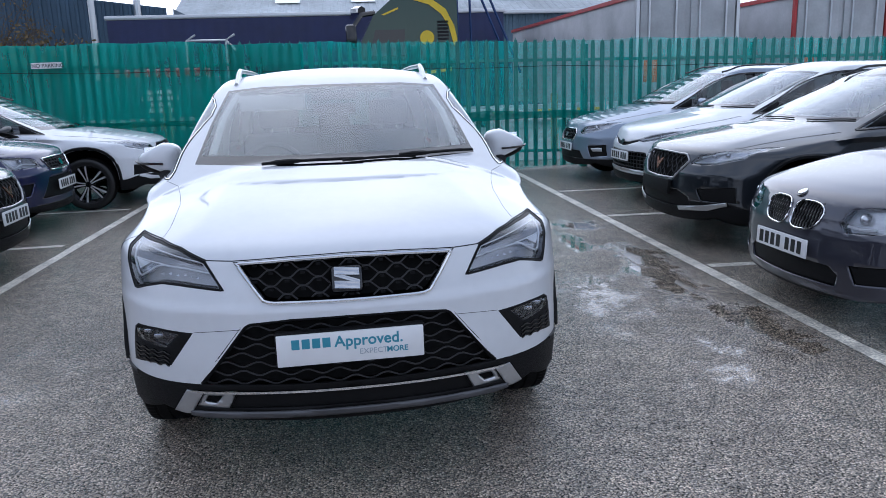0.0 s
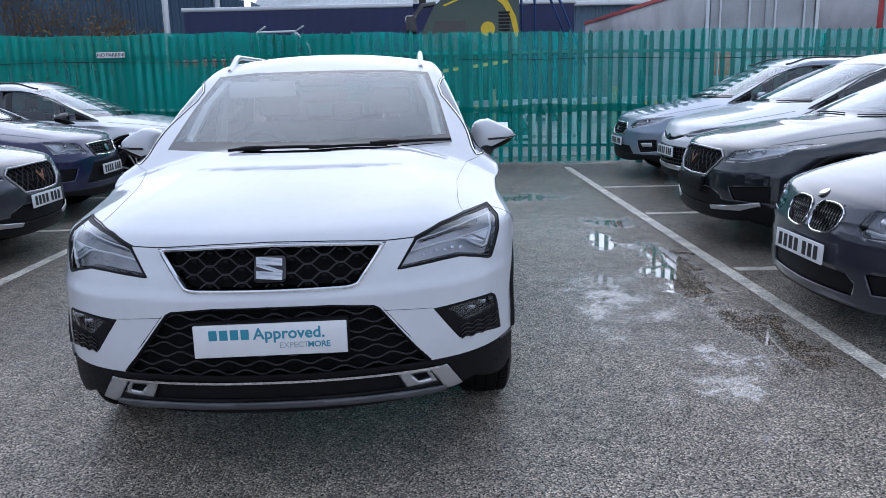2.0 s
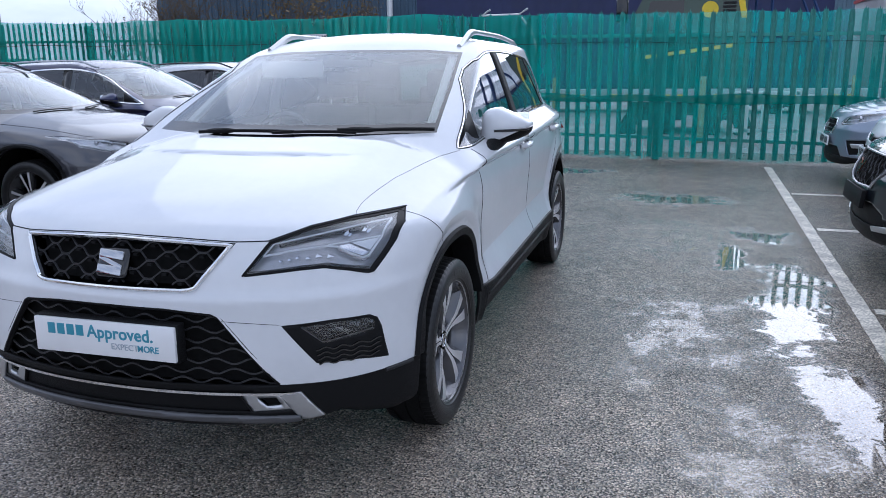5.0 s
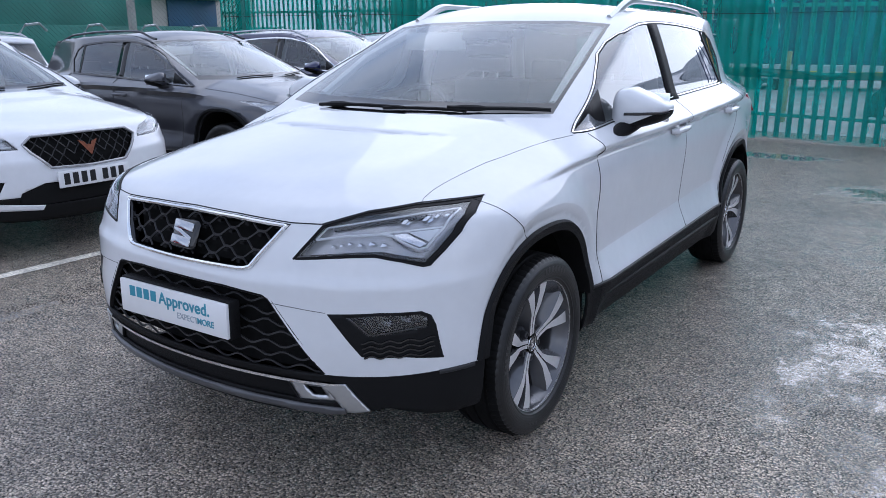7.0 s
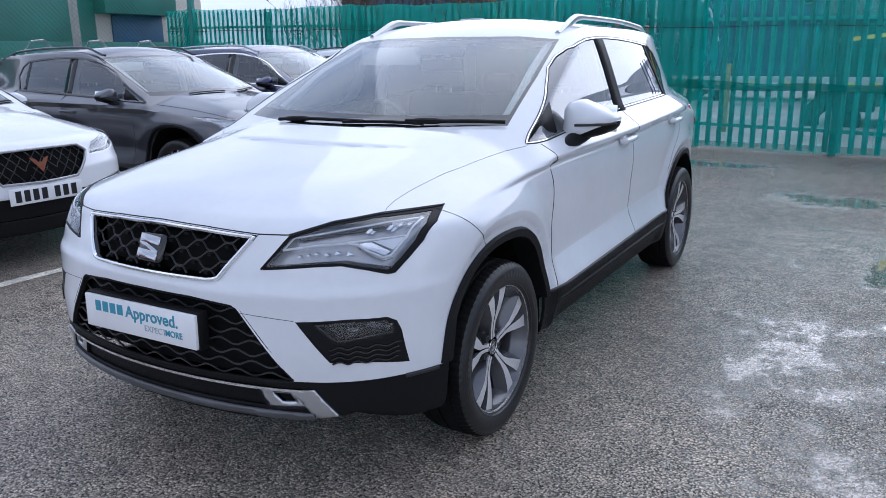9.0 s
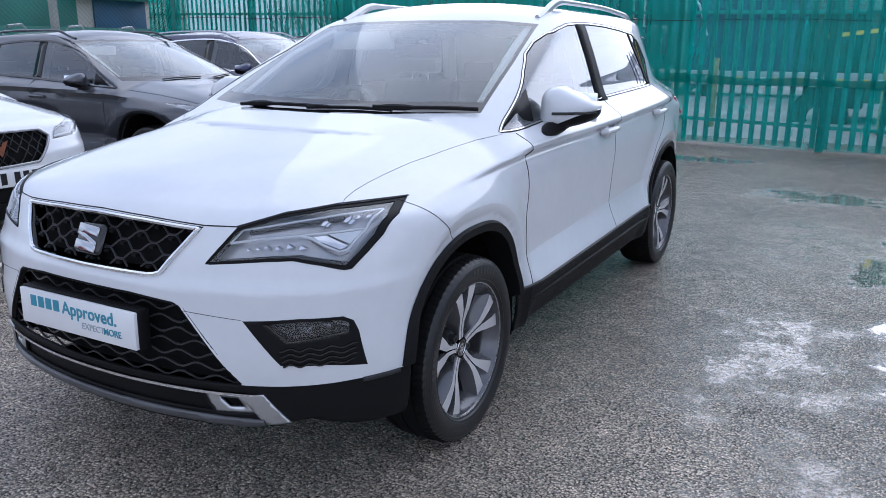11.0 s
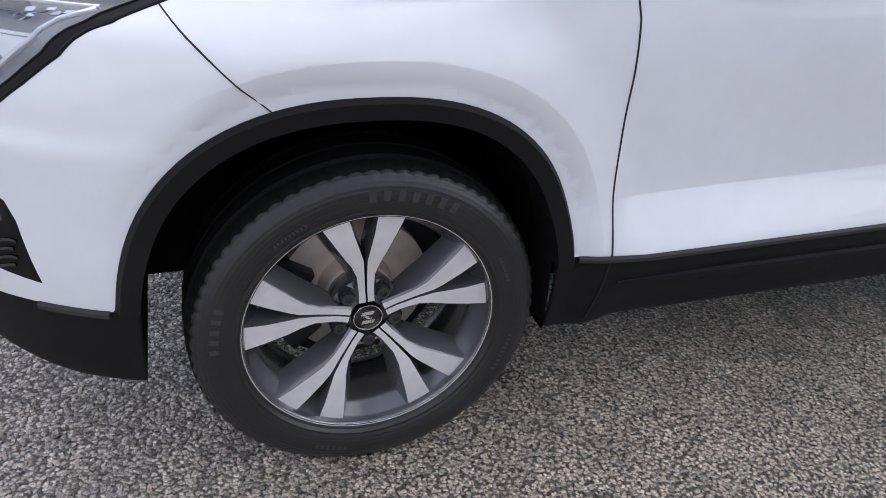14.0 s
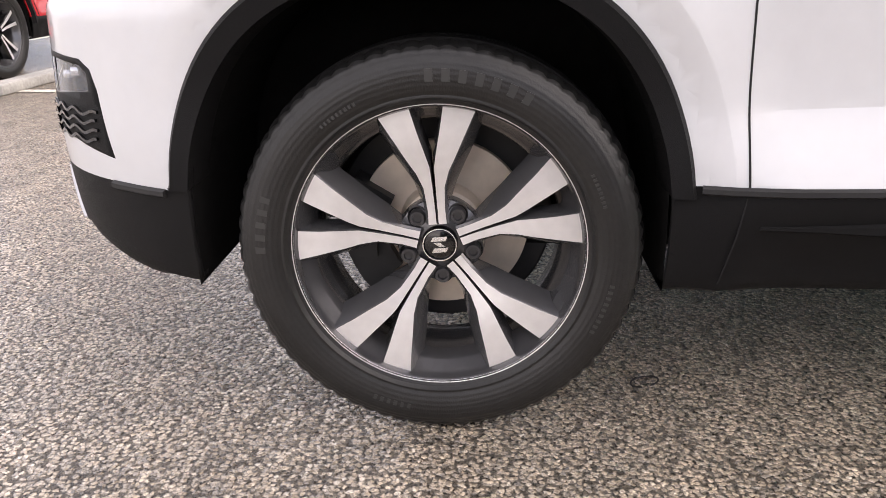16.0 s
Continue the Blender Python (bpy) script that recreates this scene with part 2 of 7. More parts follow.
# ---- the car's form: smooth surfaces that bound the body ----
def curve(*pairs):
    """A smooth curve through (place, value) pairs that never overshoots."""
    xs, ys = np.array(pairs, float).T
    h, d = np.diff(xs), np.diff(ys) / np.diff(xs)
    m = np.zeros(len(xs))
    m[0], m[-1] = d[0], d[-1]
    for i in range(1, len(xs) - 1):
        if d[i - 1] * d[i] > 0:
            a, b = 2 * h[i] + h[i - 1], h[i] + 2 * h[i - 1]
            m[i] = (a + b) / (a / d[i - 1] + b / d[i])

    def at(x):
        x = np.clip(x, xs[0], xs[-1])
        i = np.clip(np.searchsorted(xs, x) - 1, 0, len(h) - 1)
        t = (x - xs[i]) / h[i]
        return (2 * t**3 - 3 * t**2 + 1) * ys[i] + (t**3 - 2 * t**2 + t) * h[i] * m[i] + (3 * t**2 - 2 * t**3) * ys[i + 1] + (t**3 - t**2) * h[i] * m[i + 1]

    return at


def ramp(x, a, b):
    t = np.clip((x - a) / (b - a), 0, 1)
    return t * t * (3 - 2 * t)


def smax(a, b, k):
    return np.maximum(a, b) + np.maximum(k - np.abs(a - b), 0) ** 2 / (4 * k)


AXLE_F, AXLE_R, HUB_Z = 0.87, 3.508, 0.328
ARCH_F, ARCH_R = 0.851, 3.500
nose_line = curve((0.15, 0.20), (0.20, 0.11), (0.25, 0.06), (0.31, 0.03), (0.40, 0.018), (0.50, 0.012), (0.58, 0.016), (0.645, 0.02), (0.69, 0.022), (0.73, 0.042), (0.77, 0.056), (0.83, 0.085), (0.87, 0.103), (0.90, 0.135), (0.94, 0.25), (0.98, 0.42), (1.05, 0.8))
hood_line = curve((-0.3, 0.60), (0.05, 0.84), (0.12, 0.892), (0.20, 0.928), (0.35, 0.972), (0.60, 1.024), (0.90, 1.071), (1.12, 1.113), (1.4, 1.145), (4.6, 1.14))
roof_line = curve((1.2, 1.30), (1.8, 1.515), (2.1, 1.556), (2.5, 1.577), (3.0, 1.574), (3.5, 1.552), (4.0, 1.505), (4.3, 1.46), (4.6, 1.4))
tail_line = curve((0.15, 4.20), (0.35, 4.30), (0.6, 4.34), (0.95, 4.32), (1.1, 4.28), (1.4, 4.12), (1.5, 4.10), (1.7, 4.05))
side_line = curve((0.15, 0.80), (0.22, 0.845), (0.30, 0.875), (0.40, 0.888), (0.455, 0.886), (0.575, 0.871), (0.70, 0.880), (0.85, 0.893), (0.942, 0.883), (0.954, 0.879), (0.987, 0.917), (0.997, 0.918), (1.04, 0.873), (1.08, 0.822), (1.12, 0.800), (1.2, 0.772), (1.35, 0.717), (1.466, 0.664), (1.53, 0.60), (1.62, 0.46))
crease_rise = curve((0.4, -0.09), (0.563, -0.075), (0.642, -0.060), (0.731, -0.050), (0.92, -0.033), (1.114, -0.014), (1.29, -0.001), (2.2, 0.016), (3.4, 0.055), (4.4, 0.075))


def side_x(y, z):
    rise = crease_rise(y) * ramp(z, 0.6, 0.9)
    x = side_line(z - rise)
    edge = 0.562 + 0.034 * (y - 1.5)
    x = x + 0.036 * np.clip((edge - z) / (edge - 0.452), 0, 1) * ramp(y, 1.30, 1.42) * (1 - ramp(y, 2.97, 3.07)) * ramp(z, 0.30, 0.44)
    soft = 0.905 - 0.03 * ramp(z - rise, 0.92, 1.04) - 0.05 * ramp(z, 1.0, 1.1)
    fade = (1 - ramp(y, 0.45, 1.02)) * ramp(z - rise, 0.83, 0.91) * (1 - ramp(z - rise, 1.0, 1.08))
    x = x + (soft - x) * fade
    for axle in (ARCH_F, ARCH_R):
        r = ((np.abs(y - axle) / 0.472) ** 2.4 + (np.maximum(z - 0.34, 0) / 0.505) ** 2.4) ** (1 / 2.4)
        x = x + 0.026 * ramp(-r, -1.22, -0.93) - 0.014 * np.clip((1.0 - r) / 0.08, 0, 1)
    narrow = 1 - 0.075 * ramp(y, 2.9, 4.6) ** 1.3 - 0.05 * ramp(z, 1.05, 1.5) * ramp(y, 2.6, 4.4) - 0.205 * ramp(y, 3.2, 4.4) * ramp(z, 0.97, 1.13) - 0.03 * ramp(y, 3.4, 4.3)
    return x * narrow


def front_y(x, z):
    x = np.abs(x)
    return nose_line(z) + 0.28 * x**2 + 0.125 * (x / 0.823) ** 8


def top_z(x, y):
    x = np.abs(x)
    hood = hood_line(y) - 0.105 * (x / 0.8) ** 2.8 + 0.004 * ramp(-x, -0.62, -0.48) * ramp(y, 0.15, 0.5)
    u = y - 1.10 - 0.33 * x**2
    screen = 1.100 + 0.475 * u - 0.055 * u * np.abs(u)
    roof = roof_line(y) - 0.05 * (x / 0.6) ** 2.2
    return smax(hood, -smax(-screen, -roof, 0.05), 0.006)


def body_field(x, y, z):
    f = smax(x - side_x(y, z), z - top_z(x, y), 0.05 - 0.032 * ramp(z, 1.06, 1.16))
    f = smax(f, front_y(x, z) - y, 0.05)
    f = smax(f, y - (tail_line(z) - 0.12 * x**2 - 0.16 * (x / 0.8) ** 8), 0.05)
    return smax(f, 0.262 - z, 0.02)


def half_shell(nx, ny, nz):
    """The half of the body at x >= 0 as one net of quads, wrapped on the bounding surfaces from an inner core outwards."""
    lo, hi = np.array([0.0, -0.35, 0.12]), np.array([1.15, 4.75, 1.80])
    core_lo, core_hi = np.array([0.0, 0.72, 0.50]), np.array([0.30, 3.75, 0.72])
    gx, gy, gz = np.linspace(0, 1, nx + 1), np.linspace(0, 1, ny + 1), np.linspace(0, 1, nz + 1)
    faces_of, pts, index = [], [], {}

    def at(u, v, w):
        key = (round(u, 6), round(v, 6), round(w, 6))
        if key not in index:
            index[key] = len(pts)
            pts.append((u, v, w))
        return index[key]

    def net(a, b, put):
        ids = [[at(*put(p, q)) for q in b] for p in a]
        for i in range(len(a) - 1):
            for j in range(len(b) - 1):
                faces_of.append((ids[i][j], ids[i + 1][j], ids[i + 1][j + 1], ids[i][j + 1]))

    net(gx, gz, lambda p, q: (p, 0.0, q))
    net(gy, gz, lambda p, q: (1.0, p, q))
    net(gx[::-1], gz, lambda p, q: (p, 1.0, q))
    net(gx, gy, lambda p, q: (p, q, 1.0))
    g = np.array(pts)
    a, b = core_lo + g * (core_hi - core_lo), lo + g * (hi - lo)
    near, far = np.zeros(len(g)), np.ones(len(g))
    for _ in range(34):
        mid = (near + far) / 2
        p = a + mid[:, None] * (b - a)
        inside = body_field(p[:, 0], p[:, 1], p[:, 2]) < 0
        near, far = np.where(inside, mid, near), np.where(inside, far, mid)
    return a + near[:, None] * (b - a), faces_of
# ---- form end ----

# ---- mesh helpers ----
def mesh_of(name, verts, faces, smooth=True, sharp=35):
    me = bpy.data.meshes.new(name)
    me.from_pydata([tuple(map(float, v)) for v in verts], [], faces)
    if smooth:
        me.shade_smooth()
        me.set_sharp_from_angle(angle=radians(sharp))
    return me


def part(name, me, material, parent, label="", m=None, kind=""):
    """Links a mesh (or a bmesh) as one object under a thing or a part."""
    if isinstance(me, bmesh.types.BMesh):
        bm, me = me, bpy.data.meshes.new(name)
        bm.to_mesh(me)
        bm.free()
        me.shade_smooth()
        me.set_sharp_from_angle(angle=radians(35))
    if material is not None and not me.materials:
        for k in material if isinstance(material, (list, tuple)) else [material]:
            me.materials.append(k)
    ob = new(name, me)
    ob.parent = parent
    if m is not None:
        ob.matrix_basis = m
    return tagged(ob, label=label, kind=kind)


def thing(name, label, category, m=None, group="", kind=""):
    ob = new(name)
    ob.empty_display_size = 0.2
    if m is not None:
        ob.matrix_basis = m
    return tagged(ob, label, category, group, kind)


def solid(name, me, material, label, category, group="", kind="", m=None):
    return tagged(part(name, me, material, None, "", m), label, category, group, kind)


def box_bm(lo, hi, bevel=0.0, seg=2, bm=None):
    own = bm is None
    bm = bm or bmesh.new()
    made = bmesh.ops.create_cube(bm, size=1)["verts"]
    lo, hi = Vector(lo), Vector(hi)
    for v in made:
        v.co = (lo + hi) / 2 + Vector(a * b for a, b in zip(v.co, hi - lo))
    if bevel:
        edges = {e for v in made for e in v.link_edges}
        bmesh.ops.bevel(bm, geom=list(edges), offset=bevel, segments=seg, affect="EDGES", profile=0.5)
    return bm


def tube(path, r, n=6, closed=False, flat=1.0):
    """Vertices and faces of a round bar along a path."""
    p = np.array(path, float)
    out, faces = [], []
    d = np.gradient(p, axis=0)
    for i, (a, t) in enumerate(zip(p, d)):
        t = t / (np.linalg.norm(t) + 1e-9)
        up = np.array([0, 0, 1.0]) if abs(t[2]) < 0.9 else np.array([0, 1.0, 0])
        s = np.cross(t, up)
        s = s / np.linalg.norm(s) if np.linalg.norm(s) > 1e-6 else np.array([1.0, 0, 0])
        u = np.cross(s, t)
        rr = r[i] if hasattr(r, "__len__") else r
        for k in range(n):
            w = 2 * math.pi * (k + 0.5) / n
            out.append(a + rr * (math.cos(w) * s + flat * math.sin(w) * u))
    m = len(p)
    for i in range(m if closed else m - 1):
        j = (i + 1) % m
        for k in range(n):
            q = (k + 1) % n
            faces.append((i * n + k, i * n + q, j * n + q, j * n + k))
    if not closed:
        faces += [tuple(range(n))[::-1], tuple((m - 1) * n + k for k in range(n))]
    return out, faces


def join(*pieces):
    verts, faces = [], []
    for v, f in pieces:
        k = len(verts)
        verts += list(v)
        faces += [tuple(i + k for i in q) for q in f]
    return verts, faces


def lathe(profile, n=64, axis="x", wobble=None):
    """Turns (along the axis, radius) pairs round the axis."""
    verts, faces = [], []
    m = len(profile)
    for i in range(n):
        a = 2 * math.pi * i / n
        for j, (s, r) in enumerate(profile):
            if wobble:
                r = r + wobble(i, j)
            verts.append((s, r * math.cos(a), r * math.sin(a)))
    for i in range(n):
        k = (i + 1) % n
        for j in range(m - 1):
            faces.append((i * m + j, i * m + j + 1, k * m + j + 1, k * m + j))
    return verts, faces


def plate_prism(outline, d0, d1):
    """A prism on an outline of (y, z) pairs between x = d0 and x = d1."""
    n = len(outline)
    verts = [(d0, y, z) for y, z in outline] + [(d1, y, z) for y, z in outline]
    faces = [tuple(range(n))[::-1], tuple(range(n, 2 * n))]
    faces += [(i, (i + 1) % n, n + (i + 1) % n, n + i) for i in range(n)]
    return verts, faces


def inside(poly, u, v):
    hit = False
    for (a, b), (c, d) in zip(poly, poly[1:] + poly[:1]):
        if (b > v) != (d > v) and u < (c - a) * (v - b) / (d - b) + a:
            hit = not hit
    return hit


def cut(bm, layer, number, poly, axes, where):
    """Cuts the outline of a polygon, seen along the third axis, into the net and marks the faces within it."""
    i, j = axes
    third = 3 - i - j
    us, vs = [p[0] for p in poly], [p[1] for p in poly]
    pad = 0.03
    lo_u, hi_u, lo_v, hi_v = min(us) - pad, max(us) + pad, min(vs) - pad, max(vs) + pad

    def near(f):
        c = f.calc_center_median()
        return lo_u < c[i] < hi_u and lo_v < c[j] < hi_v and where(c)

    faces = [f for f in bm.faces if near(f)]
    geom = list({g for f in faces for g in (f, *f.edges, *f.verts)})
    for (a, b), (c, d) in zip(poly, poly[1:] + poly[:1]):
        no = Vector((0, 0, 0))
        no[i], no[j] = d - b, a - c
        if no.length < 1e-6:
            continue
        co = Vector((0, 0, 0))
        co[i], co[j] = a, b
        geom = bmesh.ops.bisect_plane(bm, geom=geom, dist=1e-4, plane_co=co, plane_no=no.normalized())["geom"]
    for f in geom if number is not None else ():
        if isinstance(f, bmesh.types.BMFace):
            c = f.calc_center_median()
            if inside(poly, c[i], c[j]) and where(c):
                f[layer] = number


def split(bm, layer, count, mirror=True):
    """Vertices and faces of each marked region, with its mirror image."""
    out = []
    for number in range(count):
        faces = [f for f in bm.faces if f[layer] == number]
        ids, verts, quads = {}, [], []
        for f in faces:
            q = []
            for v in f.verts:
                if v.index not in ids:
                    ids[v.index] = len(verts)
                    verts.append(tuple(v.co))
                q.append(ids[v.index])
            quads.append(tuple(q))
        out.append((verts, quads))
    return out


def twin(piece):
    """A piece at x >= 0 joined with its mirror image."""
    verts, quads = piece
    v, f, at = list(verts), list(quads), []
    for p in verts:
        if abs(p[0]) < 1e-5:
            at.append(len(at))
        else:
            at.append(None)
    ids = []
    for k, p in enumerate(verts):
        if at[k] is not None:
            ids.append(k)
        else:
            ids.append(len(v))
            v.append((-p[0], p[1], p[2]))
    f += [tuple(ids[i] for i in reversed(q)) for q in quads]
    return v, f


def flipped(piece):
    verts, quads = piece
    return [(-x, y, z) for x, y, z in verts], [tuple(reversed(q)) for q in quads]


def shifted(piece, x=0.0, y=0.0, z=0.0):
    return [(a + x, b + y, c + z) for a, b, c in piece[0]], piece[1]


def thick(ob, t, inner=0):
    """Gives a shell its thickness, inwards."""
    s = ob.modifiers.new("thickness", "SOLIDIFY")
    s.thickness, s.offset = t, -1
    s.material_offset = s.material_offset_rim = inner
    s.material_offset_rim = 0
    return ob


# ---- wheels ----
def spoke_meshes(kind):
    """One pair of blades: a dark body with a machined face."""
    verts, faces, slots = [], [], []
    if kind == "paired":
        inner = [(0.036, 0.0018), (0.06, 0.0020), (0.10, 0.0026), (0.135, 0.0036), (0.155, 0.008), (0.195, 0.018), (0.237, 0.0275)]
        outer = [(0.036, 0.0150), (0.06, 0.0142), (0.10, 0.0170), (0.128, 0.0265), (0.148, 0.0375), (0.19, 0.059), (0.2285, 0.0795)]
    else:
        inner = [(0.036, 0.002), (0.10, 0.008), (0.15, 0.016), (0.20, 0.026), (0.236, 0.034)]
        outer = [(0.036, 0.018), (0.10, 0.026), (0.15, 0.038), (0.20, 0.050), (0.232, 0.060)]
    n = len(inner)
    for side in (1, -1):
        k = len(verts)
        for depth, grow in ((0, 0.0), (1, 0.004), (2, 0.024)):
            for (r, t), (r2, t2) in zip(inner, outer):
                x = -0.022 + 0.022 * ramp(r, 0.05, 0.2) if kind == "paired" else -0.004
                drop = (0.0, 0.004, 0.046)[depth]
                verts.append((x - drop, side * max(t - grow * 0.3, 0.0008), r))
                verts.append((x - drop, side * (t2 + grow * (1 if depth < 2 else float(ramp(r2, 0.05, 0.12)))), r2))
        for depth in range(2):
            a, b = k + depth * 2 * n, k + (depth + 1) * 2 * n
            for i in range(n - 1):
                faces.append((a + 2 * i, a + 2 * i + 2, b + 2 * i + 2, b + 2 * i))
                faces.append((a + 2 * i + 1, b + 2 * i + 1, b + 2 * i + 3, a + 2 * i + 3))
                slots += [1, 1]
        for i in range(n - 1):
            faces.append((k + 2 * i, k + 2 * i + 1, k + 2 * i + 3, k + 2 * i + 2))
            slots.append(0)
        e = n - 1
        faces.append((k + 2 * e, k + 2 * e + 1, k + 2 * n + 2 * e + 1, k + 2 * n + 2 * e))
        slots.append(1)
    me = mesh_of("spoke", verts, faces, sharp=25)
    for p, s in zip(me.polygons, slots):
        p.material_index = s
    bm = bmesh.new()
    bm.from_mesh(me)
    bmesh.ops.recalc_face_normals(bm, faces=bm.faces)
    bm.to_mesh(me)
    bm.free()
    return me


def wheel_kit(kind, face, body, lip):
    kit = {}
    tread = [(-0.100, 0.235), (-0.104, 0.262), (-0.109, 0.290), (-0.104, 0.312), (-0.094, 0.3245), (-0.080, 0.3290), (-0.060, 0.3315), (-0.056, 0.3250), (-0.048, 0.3250), (-0.044, 0.3325), (-0.005, 0.3335), (-0.004, 0.3265), (0.004, 0.3265), (0.005, 0.3335), (0.044, 0.3325), (0.048, 0.3250), (0.056, 0.3250), (0.060, 0.3315), (0.080, 0.3290), (0.092, 0.3250), (0.099, 0.318), (0.1005, 0.313), (0.1045, 0.3085), (0.108, 0.298), (0.1095, 0.285), (0.108, 0.270), (0.104, 0.258), (0.102, 0.254), (0.1025, 0.250), (0.096, 0.245), (0.092, 0.236)]
    v, f = lathe(tread, 216, wobble=lambda i, j: -0.0036 if i % 3 == 0 and (j in (4, 5, 6, 17, 18, 19, 20)) else 0.0)
    kit["tyre"] = mesh_of("tyre", v, f, sharp=28)
    marks = []
    for start, count, r, high in ((75, 7, 0.284, 0.019), (168, 5, 0.286, 0.016), (-22, 9, 0.283, 0.008), (250, 6, 0.283, 0.009), (20, 8, 0.272, 0.006), (120, 9, 0.270, 0.006)):
        for i in range(count):
            a = radians(start + (i - count / 2) * (high * 270))
            w = high * 0.32
            pts = []
            for da, dr in ((-w, -high / 2), (w, -high / 2), (w, high / 2), (-w, high / 2)):
                pts.append(((r + dr) * math.cos(a + da / r), (r + dr) * math.sin(a + da / r)))
            marks.append(plate_prism(pts, 0.1045, 0.1098))
    kit["tyre_marking"] = [mesh_of("tyre_marking", *k) for k in marks]
    barrel = [(-0.10, 0.240), (-0.095, 0.225), (-0.06, 0.205), (0.0, 0.203), (0.03, 0.206), (0.055, 0.216), (0.070, 0.229), (0.086, 0.234), (0.0915, 0.236), (0.0935, 0.239), (0.0935, 0.2435), (0.0905, 0.2455), (0.080, 0.2455)]
    v, f = lathe(barrel, 96)
    kit["rim"] = mesh_of("rim", v, [tuple(reversed(q)) for q in f], sharp=40)
    m = len(barrel)
    kit["rim"].materials.append(ALLOY_BARREL), kit["rim"].materials.append(lip)
    for k, p in enumerate(kit["rim"].polygons):
        p.material_index = 1 if k % (m - 1) >= 8 else 0
    kit["spoke"] = spoke_meshes(kind)
    kit["spoke"].materials.append(face), kit["spoke"].materials.append(body)
    v, f = lathe([(0.052, 0.0), (0.052, 0.024), (0.0505, 0.0265), (0.0525, 0.0275), (0.0525, 0.029), (0.047, 0.0305), (0.0, 0.032)], 40)
    kit["hub_cap"] = mesh_of("hub_cap", v, f)
    kit["hub_cap"].materials.append(GLOSS_BLACK)
    ring = lathe([(0.0525, 0.0262), (0.0545, 0.027), (0.0545, 0.0285), (0.0525, 0.0293)], 40)
    bars = [plate_prism([(-0.014 + s, z), (0.010 + s, z), (0.014 + s, z + 0.0075), (-0.010 + s, z + 0.0075)], 0.052, 0.0535) for s, z in ((0.0, 0.006), (0.0, -0.0135))]
    bars += [plate_prism([(-0.010, 0.004), (0.0, 0.004), (0.010, -0.004), (0.0, -0.004)], 0.052, 0.0535)]
    kit["cap_emblem"] = mesh_of("cap_emblem", *(join(ring, *bars) if kind == "paired" else ring), sharp=20)
    kit["cap_emblem"].materials.append(CHROME)
    v, f = lathe([(-0.05, 0.060), (0.010, 0.076), (0.022, 0.072), (0.028, 0.060), (0.034, 0.040), (0.040, 0.0)], 48)
    kit["hub"] = mesh_of("hub", v, f)
    kit["hub"].materials.append(body)
    bolt = join(lathe([(0.0, 0.0135), (0.014, 0.0135), (0.017, 0.012), (0.017, 0.008), (0.012, 0.007), (0.012, 0.0)], 18), lathe([(0.002, 0.0150), (0.004, 0.0172), (-0.01, 0.0172)], 18))
    kit["bolt"] = mesh_of("bolt", *bolt)
    kit["bolt"].materials.append(STEEL)
    disc = join(lathe([(-0.055, 0.075), (-0.055, 0.152), (-0.075, 0.152), (-0.075, 0.075)], 64), lathe([(-0.055, 0.078), (-0.02, 0.072), (-0.015, 0.03), (-0.02, 0.0)], 40))
    kit["brake_disc"] = mesh_of("brake_disc", *disc)
    kit["brake_disc"].materials.append(DISC_METAL)
    arc = [(0.175 * math.cos(a), 0.175 * math.sin(a)) for a in np.linspace(2.6, 3.9, 9)] + [(0.10 * math.cos(a), 0.10 * math.sin(a)) for a in np.linspace(3.9, 2.6, 9)]
    kit["caliper"] = mesh_of("caliper", *join(plate_prism(arc, -0.115, -0.028), plate_prism([(-0.16, -0.05), (-0.115, -0.05), (-0.115, -0.01), (-0.16, -0.01)], -0.03, -0.012), plate_prism([(-0.155, 0.01), (-0.11, 0.01), (-0.11, 0.05), (-0.155, 0.05)], -0.03, -0.014)))
    kit["caliper"].materials.append(CALIPER)
    kit["backing_plate"] = mesh_of("backing_plate", *lathe([(-0.088, 0.0), (-0.088, 0.192), (-0.092, 0.196), (-0.096, 0.192), (-0.096, 0.0)], 48))
    kit["backing_plate"].materials.append(CALIPER)
    kit["tyre"].materials.append(RUBBER), kit["tyre"].materials.append(RUBBER_TREAD)
    # tread and inner shoulder take the shaded rubber
    for k, p in enumerate(kit["tyre"].polygons):
        p.material_index = 1 if k % (len(tread) - 1) < 19 else 0
    for k in kit["tyre_marking"]:
        k.materials.append(RUBBER_MARK)
    return kit


